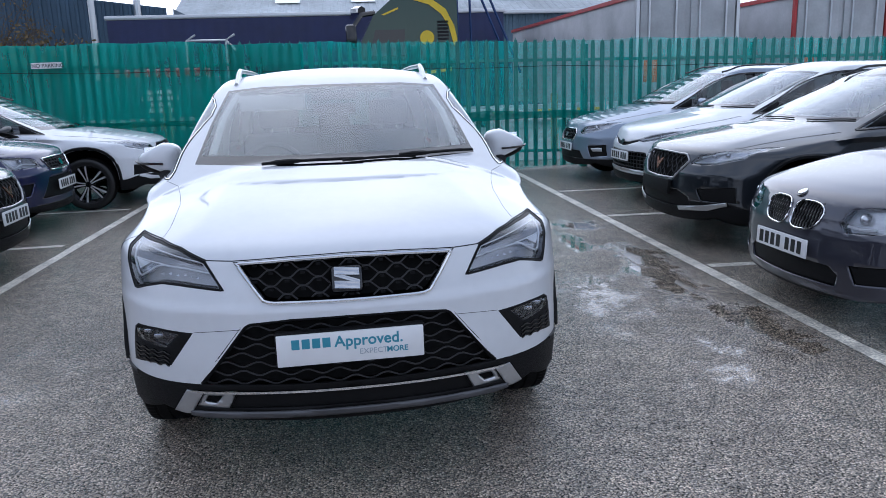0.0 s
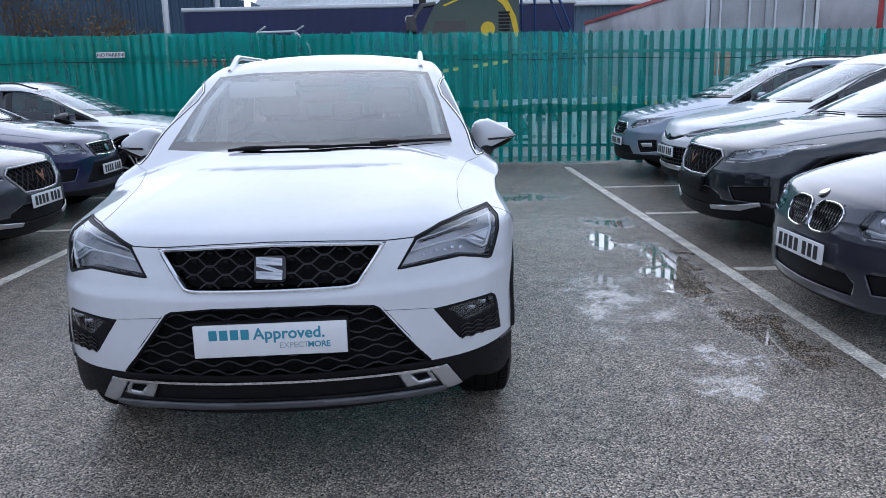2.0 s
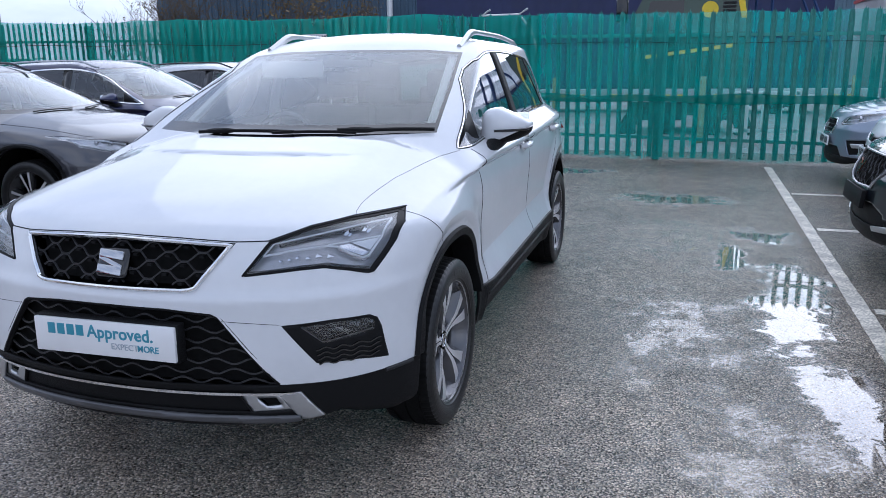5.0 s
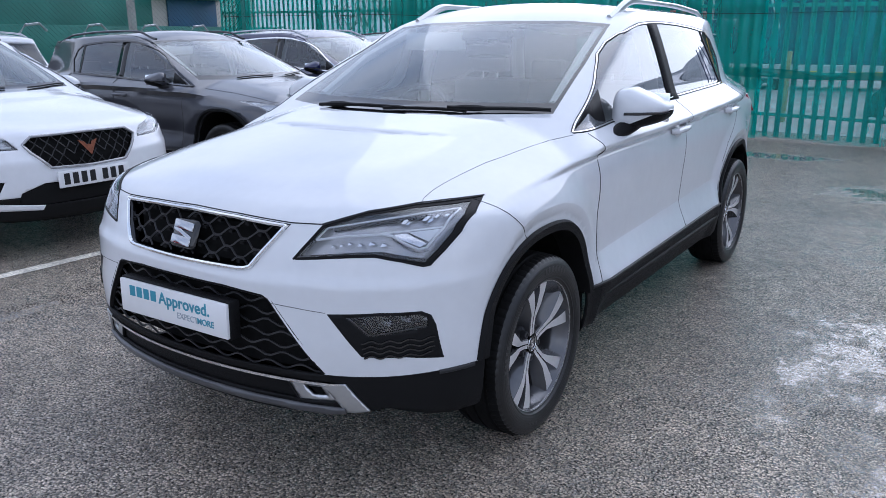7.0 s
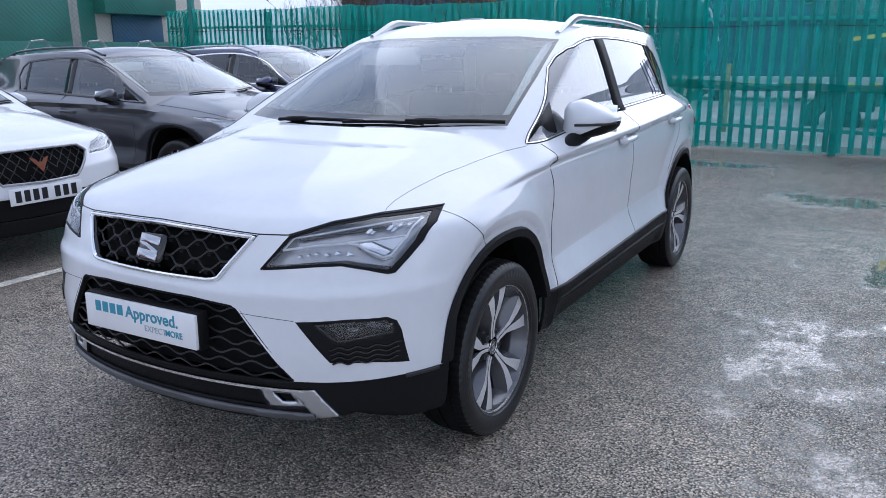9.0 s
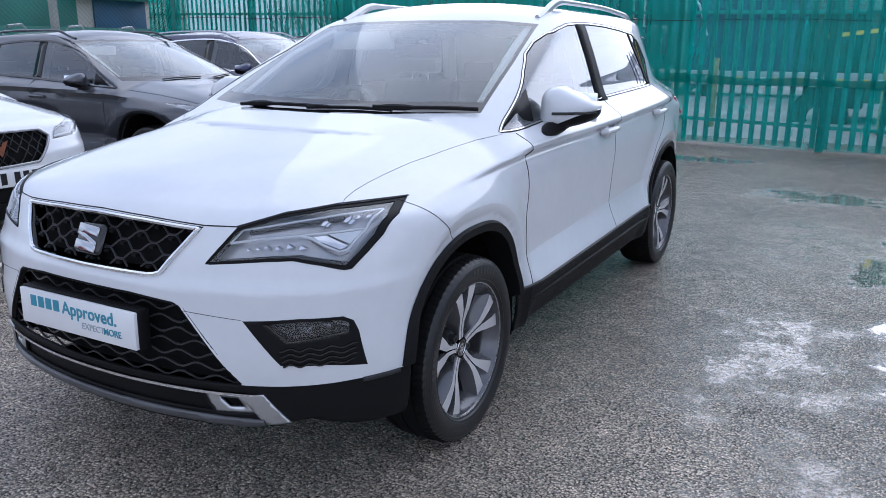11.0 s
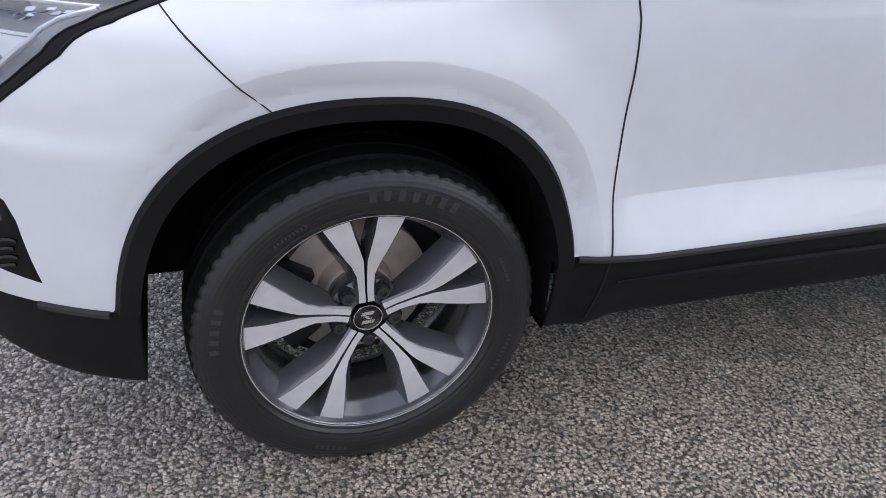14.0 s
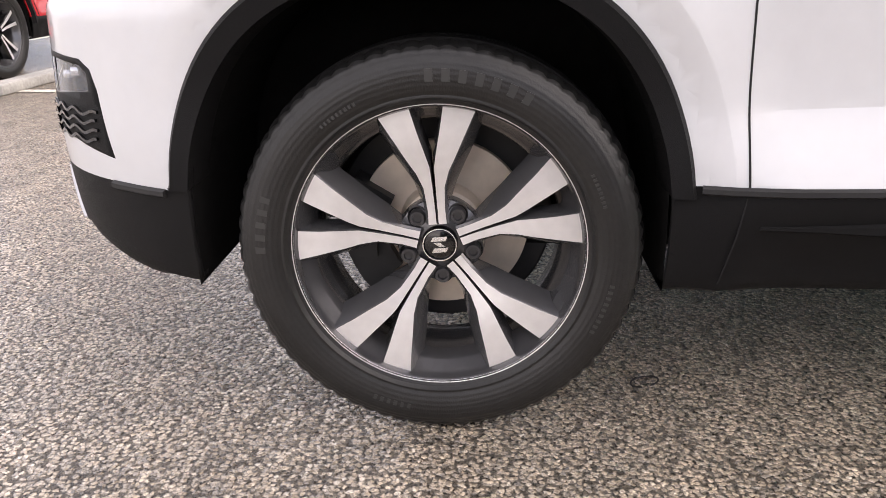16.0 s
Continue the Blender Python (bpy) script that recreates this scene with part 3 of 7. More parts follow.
def put_wheel(car, kit, m, turn, full=True):
    """A wheel under a car: the rim with its tyre, spokes, cap, bolts and brake."""
    rim = part("wheel", kit["rim"], None, car, m=m @ Matrix.Rotation(radians(turn), 4, "X"))
    part("tyre", kit["tyre"], None, rim)
    for k in range(5):
        part("spoke", kit["spoke"], None, rim, m=Matrix.Translation((0.079, 0, 0)) @ Matrix.Rotation(radians(72 * k), 4, "X"))
    part("hub", kit["hub"], None, rim, m=Matrix.Translation((0.010, 0, 0)))
    part("hub_cap", kit["hub_cap"], None, rim, m=Matrix.Translation((0.004, 0, 0)))
    part("emblem", kit["cap_emblem"], None, rim, m=Matrix.Translation((0.004, 0, 0)))
    if full:
        for k in kit["tyre_marking"]:
            part("tyre_marking", k, None, rim)
        for k in range(5):
            part("bolt", kit["bolt"], None, rim, m=Matrix.Rotation(radians(72 * k + 36), 4, "X") @ Matrix.Translation((0.037, 0, 0.057)))
        back = Matrix.Rotation(radians(-turn), 4, "X")
        part("brake_disc", kit["brake_disc"], None, rim, "bare steel brake disc")
        part("caliper", kit["caliper"], None, rim, m=back)
        part("backing_plate", kit["backing_plate"], None, rim)
    return rim


KIT = wheel_kit("paired", MACHINED, ALLOY_DARK, MACHINED)
KIT_DARK = wheel_kit("plain", MACHINED, GLOSS_BLACK, GLOSS_BLACK)
KIT_SILVER = wheel_kit("plain", SATIN, SATIN, SATIN)

# ---- cars ----
def arch(axle, wide, high, low, n=22, base=0.34, power=2.4):
    """The outline of a wheel arch in (y, z), from the front foot over the top to the rear foot."""
    out = [(axle - wide, low)]
    for a in np.linspace(math.pi, 0, n):
        c, s = math.cos(a), math.sin(a)
        out.append((axle + wide * math.copysign(abs(c) ** (2 / power), c), base + high * abs(s) ** (2 / power)))
    out.append((axle + wide, low))
    return out


def warp(pairs):
    xs, ys = zip(*pairs)
    return lambda v: float(np.interp(v, xs, ys)) + (0 if xs[0] <= v <= xs[-1] else (v - xs[0] if v < xs[0] else v - xs[-1]))


glass_top = curve((1.215, 1.051), (1.37, 1.128), (1.59, 1.244), (1.81, 1.352), (1.99, 1.418), (2.2, 1.455), (2.44, 1.465), (2.75, 1.458), (3.19, 1.425))
SIDE_GLASS = [(1.215, 1.051), (2.37, 1.113), (3.25, 1.139), (3.33, 1.28), (3.28, 1.375)] + [(float(y), float(glass_top(y))) for y in (3.19, 2.95, 2.72, 2.5, 2.32, 2.18, 2.06, 1.96, 1.86, 1.75, 1.62, 1.45, 1.33)]
SCREEN = [(-0.02, 1.1015), (0.40, 1.104), (0.697, 1.110), (0.655, 1.29), (0.600, 1.455), (0.40, 1.472), (-0.02, 1.476)]
SCREEN_CLEAR = [(-0.02, 1.142), (0.40, 1.143), (0.672, 1.146), (0.640, 1.29), (0.588, 1.443), (0.40, 1.459), (-0.02, 1.463)]
REAR_GLASS = [(-0.02, 1.12), (0.55, 1.12), (0.50, 1.40), (-0.02, 1.42)]


def strip_on(points, out, wide, proud, across):
    """A thin strip along points of the body, standing proud of it. across: the way of its width at each point."""
    verts, faces = [], []
    for p, o, a in zip(points, out, across):
        p, o, a = np.array(p), np.array(o), np.array(a)
        for s, h in ((-1, -0.004), (-1, proud), (1, proud), (1, -0.004)):
            verts.append(p + a * s * wide / 2 + o * h)
    for i in range(len(points) - 1):
        for k in range(4):
            q = (k + 1) % 4
            faces.append((i * 4 + k, i * 4 + q, i * 4 + 4 + q, i * 4 + 4 + k))
    return verts, faces


def field3(p):
    p = np.asarray(p, float)
    return body_field(np.abs(p[:, 0]), p[:, 1], p[:, 2])


def gradients(p):
    p, e = np.asarray(p, float), 1e-3
    g = np.stack([field3(p + e * k) - field3(p - e * k) for k in np.eye(3)], 1)
    return g / (np.linalg.norm(g, axis=1, keepdims=True) + 1e-9)


def shell_mesh(name, verts, faces, deep):
    """A painted shell with a rim and an inner face. Its normals are those of the smooth form, with creases where the form has them."""
    verts = np.array(verts, float)
    faces = [f for f in faces if len(set(f)) > 2]
    way = gradients(verts)
    corner, owner = [], []
    for f in faces:
        mid = verts[list(f)].mean(axis=0)
        for i in f:
            corner.append(verts[i] + (mid - verts[i]) * 0.2)
            owner.append(i)
    owner = np.array(owner)
    own = gradients(np.array(corner))
    mean = np.zeros_like(verts)
    np.add.at(mean, owner, own)
    mean /= np.linalg.norm(mean, axis=1, keepdims=True) + 1e-9
    crease = (own * mean[owner]).sum(1) < math.cos(radians(5.0))
    normal = np.where(crease[:, None], own, mean[owner])
    n = len(verts)
    count = {}
    for f in faces:
        for a, b in zip(f, f[1:] + f[:1]):
            count[(a, b)] = 1
    rim = [(a, b) for a, b in count if (b, a) not in count]
    k = {v: n + i for i, v in enumerate(sorted({v for e in rim for v in e}))}
    deeper = [verts[v] - way[v] * deep for v in sorted(k)]
    m = n + len(k)
    inner = [tuple(m + i for i in reversed(f)) for f in faces]
    every = list(faces) + [(b, a, k[a], k[b]) for a, b in rim] + inner
    points = list(map(tuple, verts)) + list(map(tuple, deeper)) + list(map(tuple, verts - way * deep))
    me = bpy.data.meshes.new(name)
    me.from_pydata(points, [], every)
    me.shade_smooth()
    me.update()
    out = [tuple(v) for v in normal]
    for p in me.polygons[len(faces):len(faces) + len(rim)]:
        out += [tuple(p.normal)] * p.loop_total
    for f in inner:
        out += [tuple(-way[i - m]) for i in f]
    me.normals_split_custom_set(out)
    for p in me.polygons[len(faces):]:
        p.material_index = 1
    return me


REACHED = {}


def reach(pairs, put, start, end):
    """The points of the body on straight lines from start inside it to end outside."""
    q = np.array(pairs, float)
    key = (start, end, q.tobytes())
    if key not in REACHED:
        REACHED[key] = reach_new(q, put, start, end)
    return REACHED[key].copy()


def reach_new(q, put, start, end):
    a, b = np.full(len(q), start), np.full(len(q), end)
    for _ in range(22):
        m = (a + b) / 2
        inner = field3(put(q[:, 0], q[:, 1], m)) < 0
        a, b = np.where(inner, m, a), np.where(inner, b, m)
    return put(q[:, 0], q[:, 1], a)


def sides(pairs):
    return reach(pairs, lambda y, z, m: np.stack([m, y, z], 1), 0.2, 1.2)


def fronts(pairs):
    return reach(pairs, lambda x, z, m: np.stack([x, m, z], 1), 1.2, -0.5)


def tops(pairs):
    return reach(pairs, lambda x, y, m: np.stack([x, y, m], 1), 0.6, 2.0)


def on_side(y, z):
    """The point of the body's left flank at (y, z)."""
    return sides([(y, z)])[0]


def on_front(x, z):
    return fronts([(x, z)])[0]


def on_top(x, y):
    return tops([(x, y)])[0]


def dense(points, step=0.03):
    out = []
    for a, b in zip(points, points[1:]):
        n = max(1, int(math.dist(a, b) / step))
        out += [tuple(np.array(a) + (np.array(b) - np.array(a)) * i / n) for i in range(n)]
    return out + [tuple(points[-1])]


def ribbon(points3, wide, proud):
    pts = [np.array(p) for p in points3]
    out = gradients(pts)
    t = np.gradient(np.array(pts), axis=0)
    across = [np.cross(o, d / (np.linalg.norm(d) + 1e-9)) for o, d in zip(out, t)]
    return strip_on(pts, out, wide, proud, across)


def mirrored(piece):
    return join(piece, flipped(piece))


def honeycomb(poly, depth, pitch, rise, line, ease=0.3, period=2.6):
    """A lattice of wavy bars within an outline of (x, z) on the car's front, set back from it."""
    us, vs = [p[0] for p in poly], [p[1] for p in poly]
    pieces, z, row = [], min(vs) + pitch * 0.3, 0
    full = poly + [(-a, b) for a, b in poly[::-1]]
    while z < max(vs) + rise:
        run, xs = [], np.arange(-max(us), max(us), 0.010)
        for x in xs:
            w = (x / (pitch * period) + 0.5 * (row % 2)) % 1.0
            k = 1.0 if w < ease else (1 - (w - ease) / (0.5 - ease)) * 2 - 1 if w < 0.5 else -1.0 if w < 0.5 + ease else -1 + 2 * (w - 0.5 - ease) / (0.5 - ease)
            q = (x, z + rise * k)
            if inside(full, *q):
                run.append(q)
            elif len(run) > 3:
                pieces.append(tube([(a, float(front_y(np.array([a]), np.array([b]))[0]) + depth, b) for a, b in run], line, 4))
                run = []
            else:
                run = []
        if len(run) > 3:
            pieces.append(tube([(a, float(front_y(np.array([a]), np.array([b]))[0]) + depth, b) for a, b in run], line, 4))
        z += pitch
        row += 1
    return join(*pieces)


def number_bars(parent, m, width=0.52, height=0.111, rows=7, yellow=False):
    """A number plate with plain bars in place of its characters."""
    p = part("number_plate", box_bm((-width / 2, -0.006, -height / 2), (width / 2, 0.006, height / 2), 0.004), PLATE_YELLOW if yellow else PLATE_WHITE, parent, m=m)
    for i in range(rows):
        x = -width * 0.43 + (i + (0.5 if i > 3 else 0)) * width * 0.118
        part("character_bar", box_bm((x, -0.0078, -height * 0.34), (x + width * 0.078, -0.0050, height * 0.34), 0.001, 1), INK_BLACK, p)
    return p


def greenhouse_inside(car, stretch=None):
    """Seats, headrests, dashboard, steering wheel and mirror behind the panes."""
    before = set(car.children)
    for x in (-0.36, 0.36):
        part("seat_base", box_bm((x - 0.25, 1.95, 0.35), (x + 0.25, 2.45, 0.62), 0.06), FABRIC, car)
        b = box_bm((x - 0.24, 2.40, 0.58), (x + 0.24, 2.54, 1.17), 0.05)
        for v in b.verts:
            v.co.y += (v.co.z - 0.58) * 0.22
        part("seat_back", b, FABRIC, car)
        b = box_bm((x - 0.13, 2.53, 1.20), (x + 0.13, 2.62, 1.37), 0.035)
        part("headrest", b, FABRIC, car)
        for s in (-0.05, 0.05):
            part("headrest_post", mesh_of("headrest_post", *tube([(x + s, 2.57, 1.12), (x + s, 2.575, 1.22)], 0.006)), SATIN, car)
    b = box_bm((-0.66, 3.32, 0.55), (0.66, 3.48, 1.12), 0.05)
    part("rear_seat_back", b, FABRIC, car)
    for x in (-0.42, 0.0, 0.42):
        part("rear_headrest", box_bm((x - 0.12, 3.42, 1.12), (x + 0.12, 3.50, 1.25), 0.03), FABRIC, car)
    b = bmesh.new()
    prof = [(1.10, 1.06), (1.30, 1.085), (1.55, 1.095), (1.72, 1.07), (1.78, 0.98), (1.80, 0.72), (1.1, 0.72)]
    rows = []
    for x in np.linspace(-0.70, 0.70, 15):
        hood = 0.035 * math.exp(-((x + 0.37) / 0.16) ** 2)
        rows.append([b.verts.new((x, y + 0.25 * x * x * (1 if y < 1.4 else 0.2), z - 0.05 * abs(x / 0.7) ** 3 + (hood if 1.4 < y < 1.75 and z > 1.0 else 0))) for y, z in prof])
    for r, s in zip(rows, rows[1:]):
        for k in range(len(prof)):
            b.faces.new((r[k], s[k], s[(k + 1) % len(prof)], r[(k + 1) % len(prof)]))
    part("dashboard", b, DASH, car)
    ring = [(-0.37 + 0.185 * math.cos(a), 1.86 + 0.075 * math.sin(a), 0.98 + 0.165 * math.sin(a)) for a in np.linspace(0, 2 * math.pi, 33)[:-1]]
    pads = [tube([(-0.37, 1.86, 0.98), ring[k]], 0.02, 6) for k in (0, 16, 24)]
    part("steering_wheel", mesh_of("steering_wheel", *join(tube(ring, 0.016, 8, True), *pads)), DASH, car)
    part("interior_mirror", box_bm((-0.125, 1.93, 1.30), (0.125, 1.955, 1.365), 0.012), GLOSS_BLACK, car)
    part("camera_cover", box_bm((-0.13, 1.90, 1.385), (0.13, 1.98, 1.428), 0.012), GLOSS_BLACK, car)
    part("sun_visor", box_bm((-0.54, 1.985, 1.335), (-0.165, 2.0, 1.425), 0.006), HEADLINER, car, "pale grey sun visor folded down")
    part("engine_tray", box_bm((-0.46, 0.16, 0.275), (0.46, 0.98, 0.29), 0.004), LINER, car)
    part("floor_tray", box_bm((-0.72, 0.95, 0.28), (0.72, 4.0, 0.34), 0.02), LINER, car)
    lining = bmesh.new()
    rows = [[lining.verts.new((x, y, float(top_z(np.array([x]), np.array([y]))[0]) - 0.055)) for x in np.linspace(-0.56, 0.56, 9)] for y in np.linspace(2.08, 4.0, 14)]
    for r, s in zip(rows, rows[1:]):
        for k in range(8):
            lining.faces.new((r[k], r[k + 1], s[k + 1], s[k]))
    part("headliner", lining, HEADLINER, car)
    for s in (1, -1):
        a = [(s * 0.63, 1.42, 1.13), (s * 0.60, 1.72, 1.30), (s * 0.55, 2.03, 1.425)]
        part("pillar_trim", mesh_of("pillar_trim", *tube(a, 0.022, 6)), HEADLINER, car)
        a = [(s * 0.73, 2.38, 0.9), (s * 0.69, 2.38, 1.2), (s * 0.61, 2.37, 1.44)]
        part("pillar_trim", mesh_of("pillar_trim", *tube(a, 0.035, 6)), HEADLINER, car)
        a = [(s * 0.70, 3.55, 1.05), (s * 0.66, 3.45, 1.25), (s * 0.58, 3.30, 1.42)]
        part("pillar_trim", mesh_of("pillar_trim", *tube(a, 0.05, 6)), HEADLINER, car)
    if stretch is not None:
        for ob in set(car.children) - before:
            ob.matrix_basis = stretch


def door_mirror(car, side, cap, at=(0.918, 1.60, 1.112), size=1.0):
    """A door mirror: painted cap, black lower edge and foot, glass."""
    b = bmesh.new()
    bmesh.ops.create_uvsphere(b, u_segments=36, v_segments=20, radius=1)
    blunt = lambda v: math.copysign(abs(v) ** 0.62, v)
    for v in b.verts:
        x, y, z = (blunt(c) for c in v.co)
        x, y, z = x * 0.100, y * (0.082 if y < 0 else 0.05), z * 0.074
        z = z * (1 - 5.8 * max(0, x + 0.02)) if z > 0 else z * (1 - 3.4 * max(0, x + 0.02) + 1.6 * max(0, -x))
        y += 0.030 * (x / 0.1) ** 2 + 0.012 * x / 0.1
        v.co = (x + 0.12 * (z if z < 0 else 0), y, z)
    m = Matrix.Translation((side * at[0], at[1], at[2])) @ Matrix.Diagonal((side * size, size, size, 1))
    lower = b.copy()
    for k, keep in ((b, 1), (lower, -1)):
        geom = list(k.verts) + list(k.edges) + list(k.faces)
        cuts = bmesh.ops.bisect_plane(k, geom=geom, plane_co=(0.098, 0, -0.002), plane_no=Vector((-0.40 * keep, 0, 0.917 * keep)), clear_inner=True)["geom_cut"]
        bmesh.ops.edgeloop_fill(k, edges=[e for e in cuts if isinstance(e, bmesh.types.BMEdge)])
    for v in lower.verts:
        v.co.z = v.co.z * 0.97 - 0.003
    body = part("mirror_cap", b, cap, car, m=m)
    part("mirror_base", lower, BLACK_PLASTIC, body)
    foot = tube([(-0.015, 0.01, -0.040), (-0.030, -0.04, -0.062), (-0.045, -0.10, -0.080), (-0.045, -0.150, -0.092), (-0.045, -0.175, -0.098)], [0.036, 0.034, 0.030, 0.022, 0.010], 12, flat=0.85)
    part("mirror_foot", mesh_of("mirror_foot", *foot), BLACK_PLASTIC, body)
    part("mirror_glass", box_bm((-0.08, 0.060, -0.05), (0.08, 0.066, 0.05), 0.002), MIRROR, body)
    edge = [(-0.03, -0.088, -0.016), (0.02, -0.083, -0.014), (0.06, -0.068, -0.012), (0.09, -0.040, -0.010), (0.104, -0.010, -0.006)]
    part("indicator", mesh_of("indicator", *tube(edge, 0.005, 6)), GLOSS_BLACK, body)
    return body


MODELS = {}


def make_car(name, label, spec):
    """A car from its spec: the form is the bounded body, drawn to the spec's own length, width and height, with its own face."""
    hero = spec.get("hero", False)
    car = thing(name, label, "car", spec.get("m"), spec.get("group", ""))
    if spec.get("model") in MODELS:
        return car, finish(car, spec, MODELS[spec["model"]])
    verts, quads = half_shell(*((44, 140, 78) if hero else (30, 84, 40)))
    wy, wz, sx = warp(spec["ymap"]), warp(spec["zmap"]), spec["wide"]
    bm = bmesh.new()
    made = [bm.verts.new(v) for v in verts]
    for q in quads:
        try:
            bm.faces.new([made[i] for i in q])
        except ValueError:
            pass
    layer = bm.faces.layers.int.new("region")
    names = ["body", "screen_band", "windscreen", "side_glass", "rear_glass", "cladding", "hole"]
    up = lambda c: c.z > 1.0
    cut(bm, layer, 1, SCREEN, (0, 2), lambda c: 1.0 < c.y < 2.3)
    cut(bm, layer, 2, SCREEN_CLEAR, (0, 2), lambda c: 1.0 < c.y < 2.3)
    cut(bm, layer, 3, SIDE_GLASS, (1, 2), lambda c: c.x > 0.45 and up(c))
    cut(bm, layer, 4, REAR_GLASS, (0, 2), lambda c: c.y > 3.8)
    for f in bm.faces:
        if f[layer] == 3 and f.calc_center_median().x < 0.45:
            f[layer] = 0
    if not hero:
        for v in bm.verts:
            v.co = (v.co.x * sx, wy(v.co.y), wz(v.co.z))
    axles = spec.get("axles", (AXLE_F, AXLE_R))
    skirt = spec["skirt"]
    cut(bm, layer, 5, [(a, b) for a, b in skirt] + [(4.9, 0.0), (-0.4, 0.0)], (1, 2), lambda c: True)
    if hero:
        ys = np.linspace(0.80, 4.05, 40)
        band = [(float(y), 0.954 + float(crease_rise(y))) for y in ys] + [(float(y), 0.989 + float(crease_rise(y))) for y in ys[::-1]]
        cut(bm, layer, None, band, (1, 2), lambda c: c.x > 0.6)
        cut(bm, layer, None, [(1.352, 0.4485), (1.36, 0.50), (1.42, 0.5593), (2.0, 0.579), (2.97, 0.612), (3.04, 0.56), (3.06, 0.473)], (1, 2), lambda c: c.x > 0.6)
        for axle in (ARCH_F, ARCH_R):
            cut(bm, layer, None, arch(axle, 0.472, 0.505, 0.43), (1, 2), lambda c: c.x > 0.6 and c.z > 0.424)
    for key, poly in spec["face"].items():
        names.append(key)
        cut(bm, layer, len(names) - 1, poly, (0, 2), lambda c: c.y < 0.75)
    for axle in spec.get("arch_at", axles):
        cut(bm, layer, 6, arch(axle, *spec.get("arch", (0.390, 0.428)), 0.1), (1, 2), lambda c: c.x > 0.45)
    bm.verts.index_update()
    piece = dict(zip(names, split(bm, layer, len(names))))
    bm.free()
    MODELS[spec.get("model", name)] = piece
    return car, finish(car, spec, piece)


def finish(car, spec, piece):
    """Links the body's panels, panes, wheel wells and wheels."""
    hero, sx = spec.get("hero", False), spec["wide"]
    axles = spec.get("axles", (AXLE_F, AXLE_R))
    if hero:
        part("body", shell_mesh("body", *twin(piece["body"]), 0.014), [spec["paint"], LINER], car)
    else:
        thick(part("body", mesh_of("body", *twin(piece["body"]), sharp=30), [spec["paint"], LINER], car), 0.014, 1)
    thick(part("lower_cladding", mesh_of("lower_cladding", *twin(piece["cladding"]), sharp=30), spec.get("lower", BLACK_PLASTIC), car, "textured black plastic skirt"), 0.012)
    part("windscreen", mesh_of("windscreen", *twin(piece["windscreen"])), GLASS, car).visible_shadow = False
    part("windscreen_band", mesh_of("windscreen_band", *twin(piece["screen_band"])), GLOSS_BLACK, car)
    split_at = warp(spec["ymap"])(2.37) if not hero else 2.37
    for ahead in (True, False):
        verts, quads = piece["side_glass"]
        some = [q for q in quads if (sum(verts[i][1] for i in q) / len(q) < split_at) == ahead]
        for p in ((verts, some), flipped((verts, some))):
            me = mesh_of("side_window", *p)
            b = bmesh.new()
            b.from_mesh(me)
            bmesh.ops.delete(b, geom=[v for v in b.verts if not v.link_faces], context="VERTS")
            b.to_mesh(me)
            b.free()
            part("side_window", me, SIDE if ahead else PRIVACY, car).visible_shadow = False
    part("rear_window", mesh_of("rear_window", *twin(piece["rear_glass"])), PRIVACY, car).visible_shadow = False
    for axle in spec.get("arch_at", axles):
        out = arch(axle, *spec.get("arch", (0.390, 0.428)), 0.26)
        wide = 0.874 * sx
        well = [(x, y, z) for y, z in out for x in (wide, 0.50)]
        f = [(2 * i, 2 * i + 2, 2 * i + 3, 2 * i + 1) for i in range(len(out) - 1)]
        k = len(well)
        well += [(0.50, y, z) for y, z in out]
        f.append(tuple(range(k, len(well))))
        for p in ((well, f), flipped((well, f))):
            part("wheel_liner", mesh_of("wheel_liner", *p, smooth=False), LINER, car)
    for axle in axles:
        for side in (1, -1):
            m = Matrix.Translation((side * spec.get("track", 0.789), axle, HUB_Z))
            m = m if side > 0 else m @ Matrix.Rotation(math.pi, 4, "Z")
            put_wheel(car, spec["kit"], m, spec["turn"] if (axle, side) == (axles[0], 1) else 4 + 37 * (side > 0) + 11, hero and side > 0)
    return piece

# ---- the white car ----
GRILLE = [(-0.02, 0.874), (0.20, 0.870), (0.402, 0.861), (0.305, 0.728), (0.285, 0.720), (0.26, 0.717), (-0.02, 0.716)]
GRILLE_IN = [(-0.02, 0.862), (0.20, 0.858), (0.378, 0.850), (0.292, 0.735), (0.276, 0.730), (0.255, 0.728), (-0.02, 0.727)]
LOWER = [(-0.02, 0.671), (0.20, 0.668), (0.352, 0.655), (0.372, 0.645), (0.550, 0.4215), (0.2, 0.4215), (-0.02, 0.4215)]
LAMP = [(0.438, 0.766), (0.503, 0.862), (0.60, 0.8975), (0.69, 0.911), (0.803, 0.9155), (0.834, 0.885), (0.830, 0.840), (0.811, 0.795), (0.790, 0.755), (0.777, 0.753), (0.731, 0.770), (0.668, 0.785), (0.60, 0.782)]
LAMP_IN = [(0.445, 0.770), (0.508, 0.858), (0.602, 0.892), (0.69, 0.905), (0.796, 0.908), (0.820, 0.882), (0.816, 0.839), (0.798, 0.796), (0.779, 0.762), (0.731, 0.775), (0.668, 0.790), (0.60, 0.787)]
FOG = [(0.560, 0.617), (0.70, 0.6255), (0.785, 0.622), (0.803, 0.607), (0.812, 0.575), (0.826, 0.465), (0.755, 0.483), (0.655, 0.489)]
FOG_LAMP = [(0.612, 0.609), (0.70, 0.616), (0.782, 0.612), (0.796, 0.600), (0.797, 0.570), (0.690, 0.553), (0.672, 0.553)]
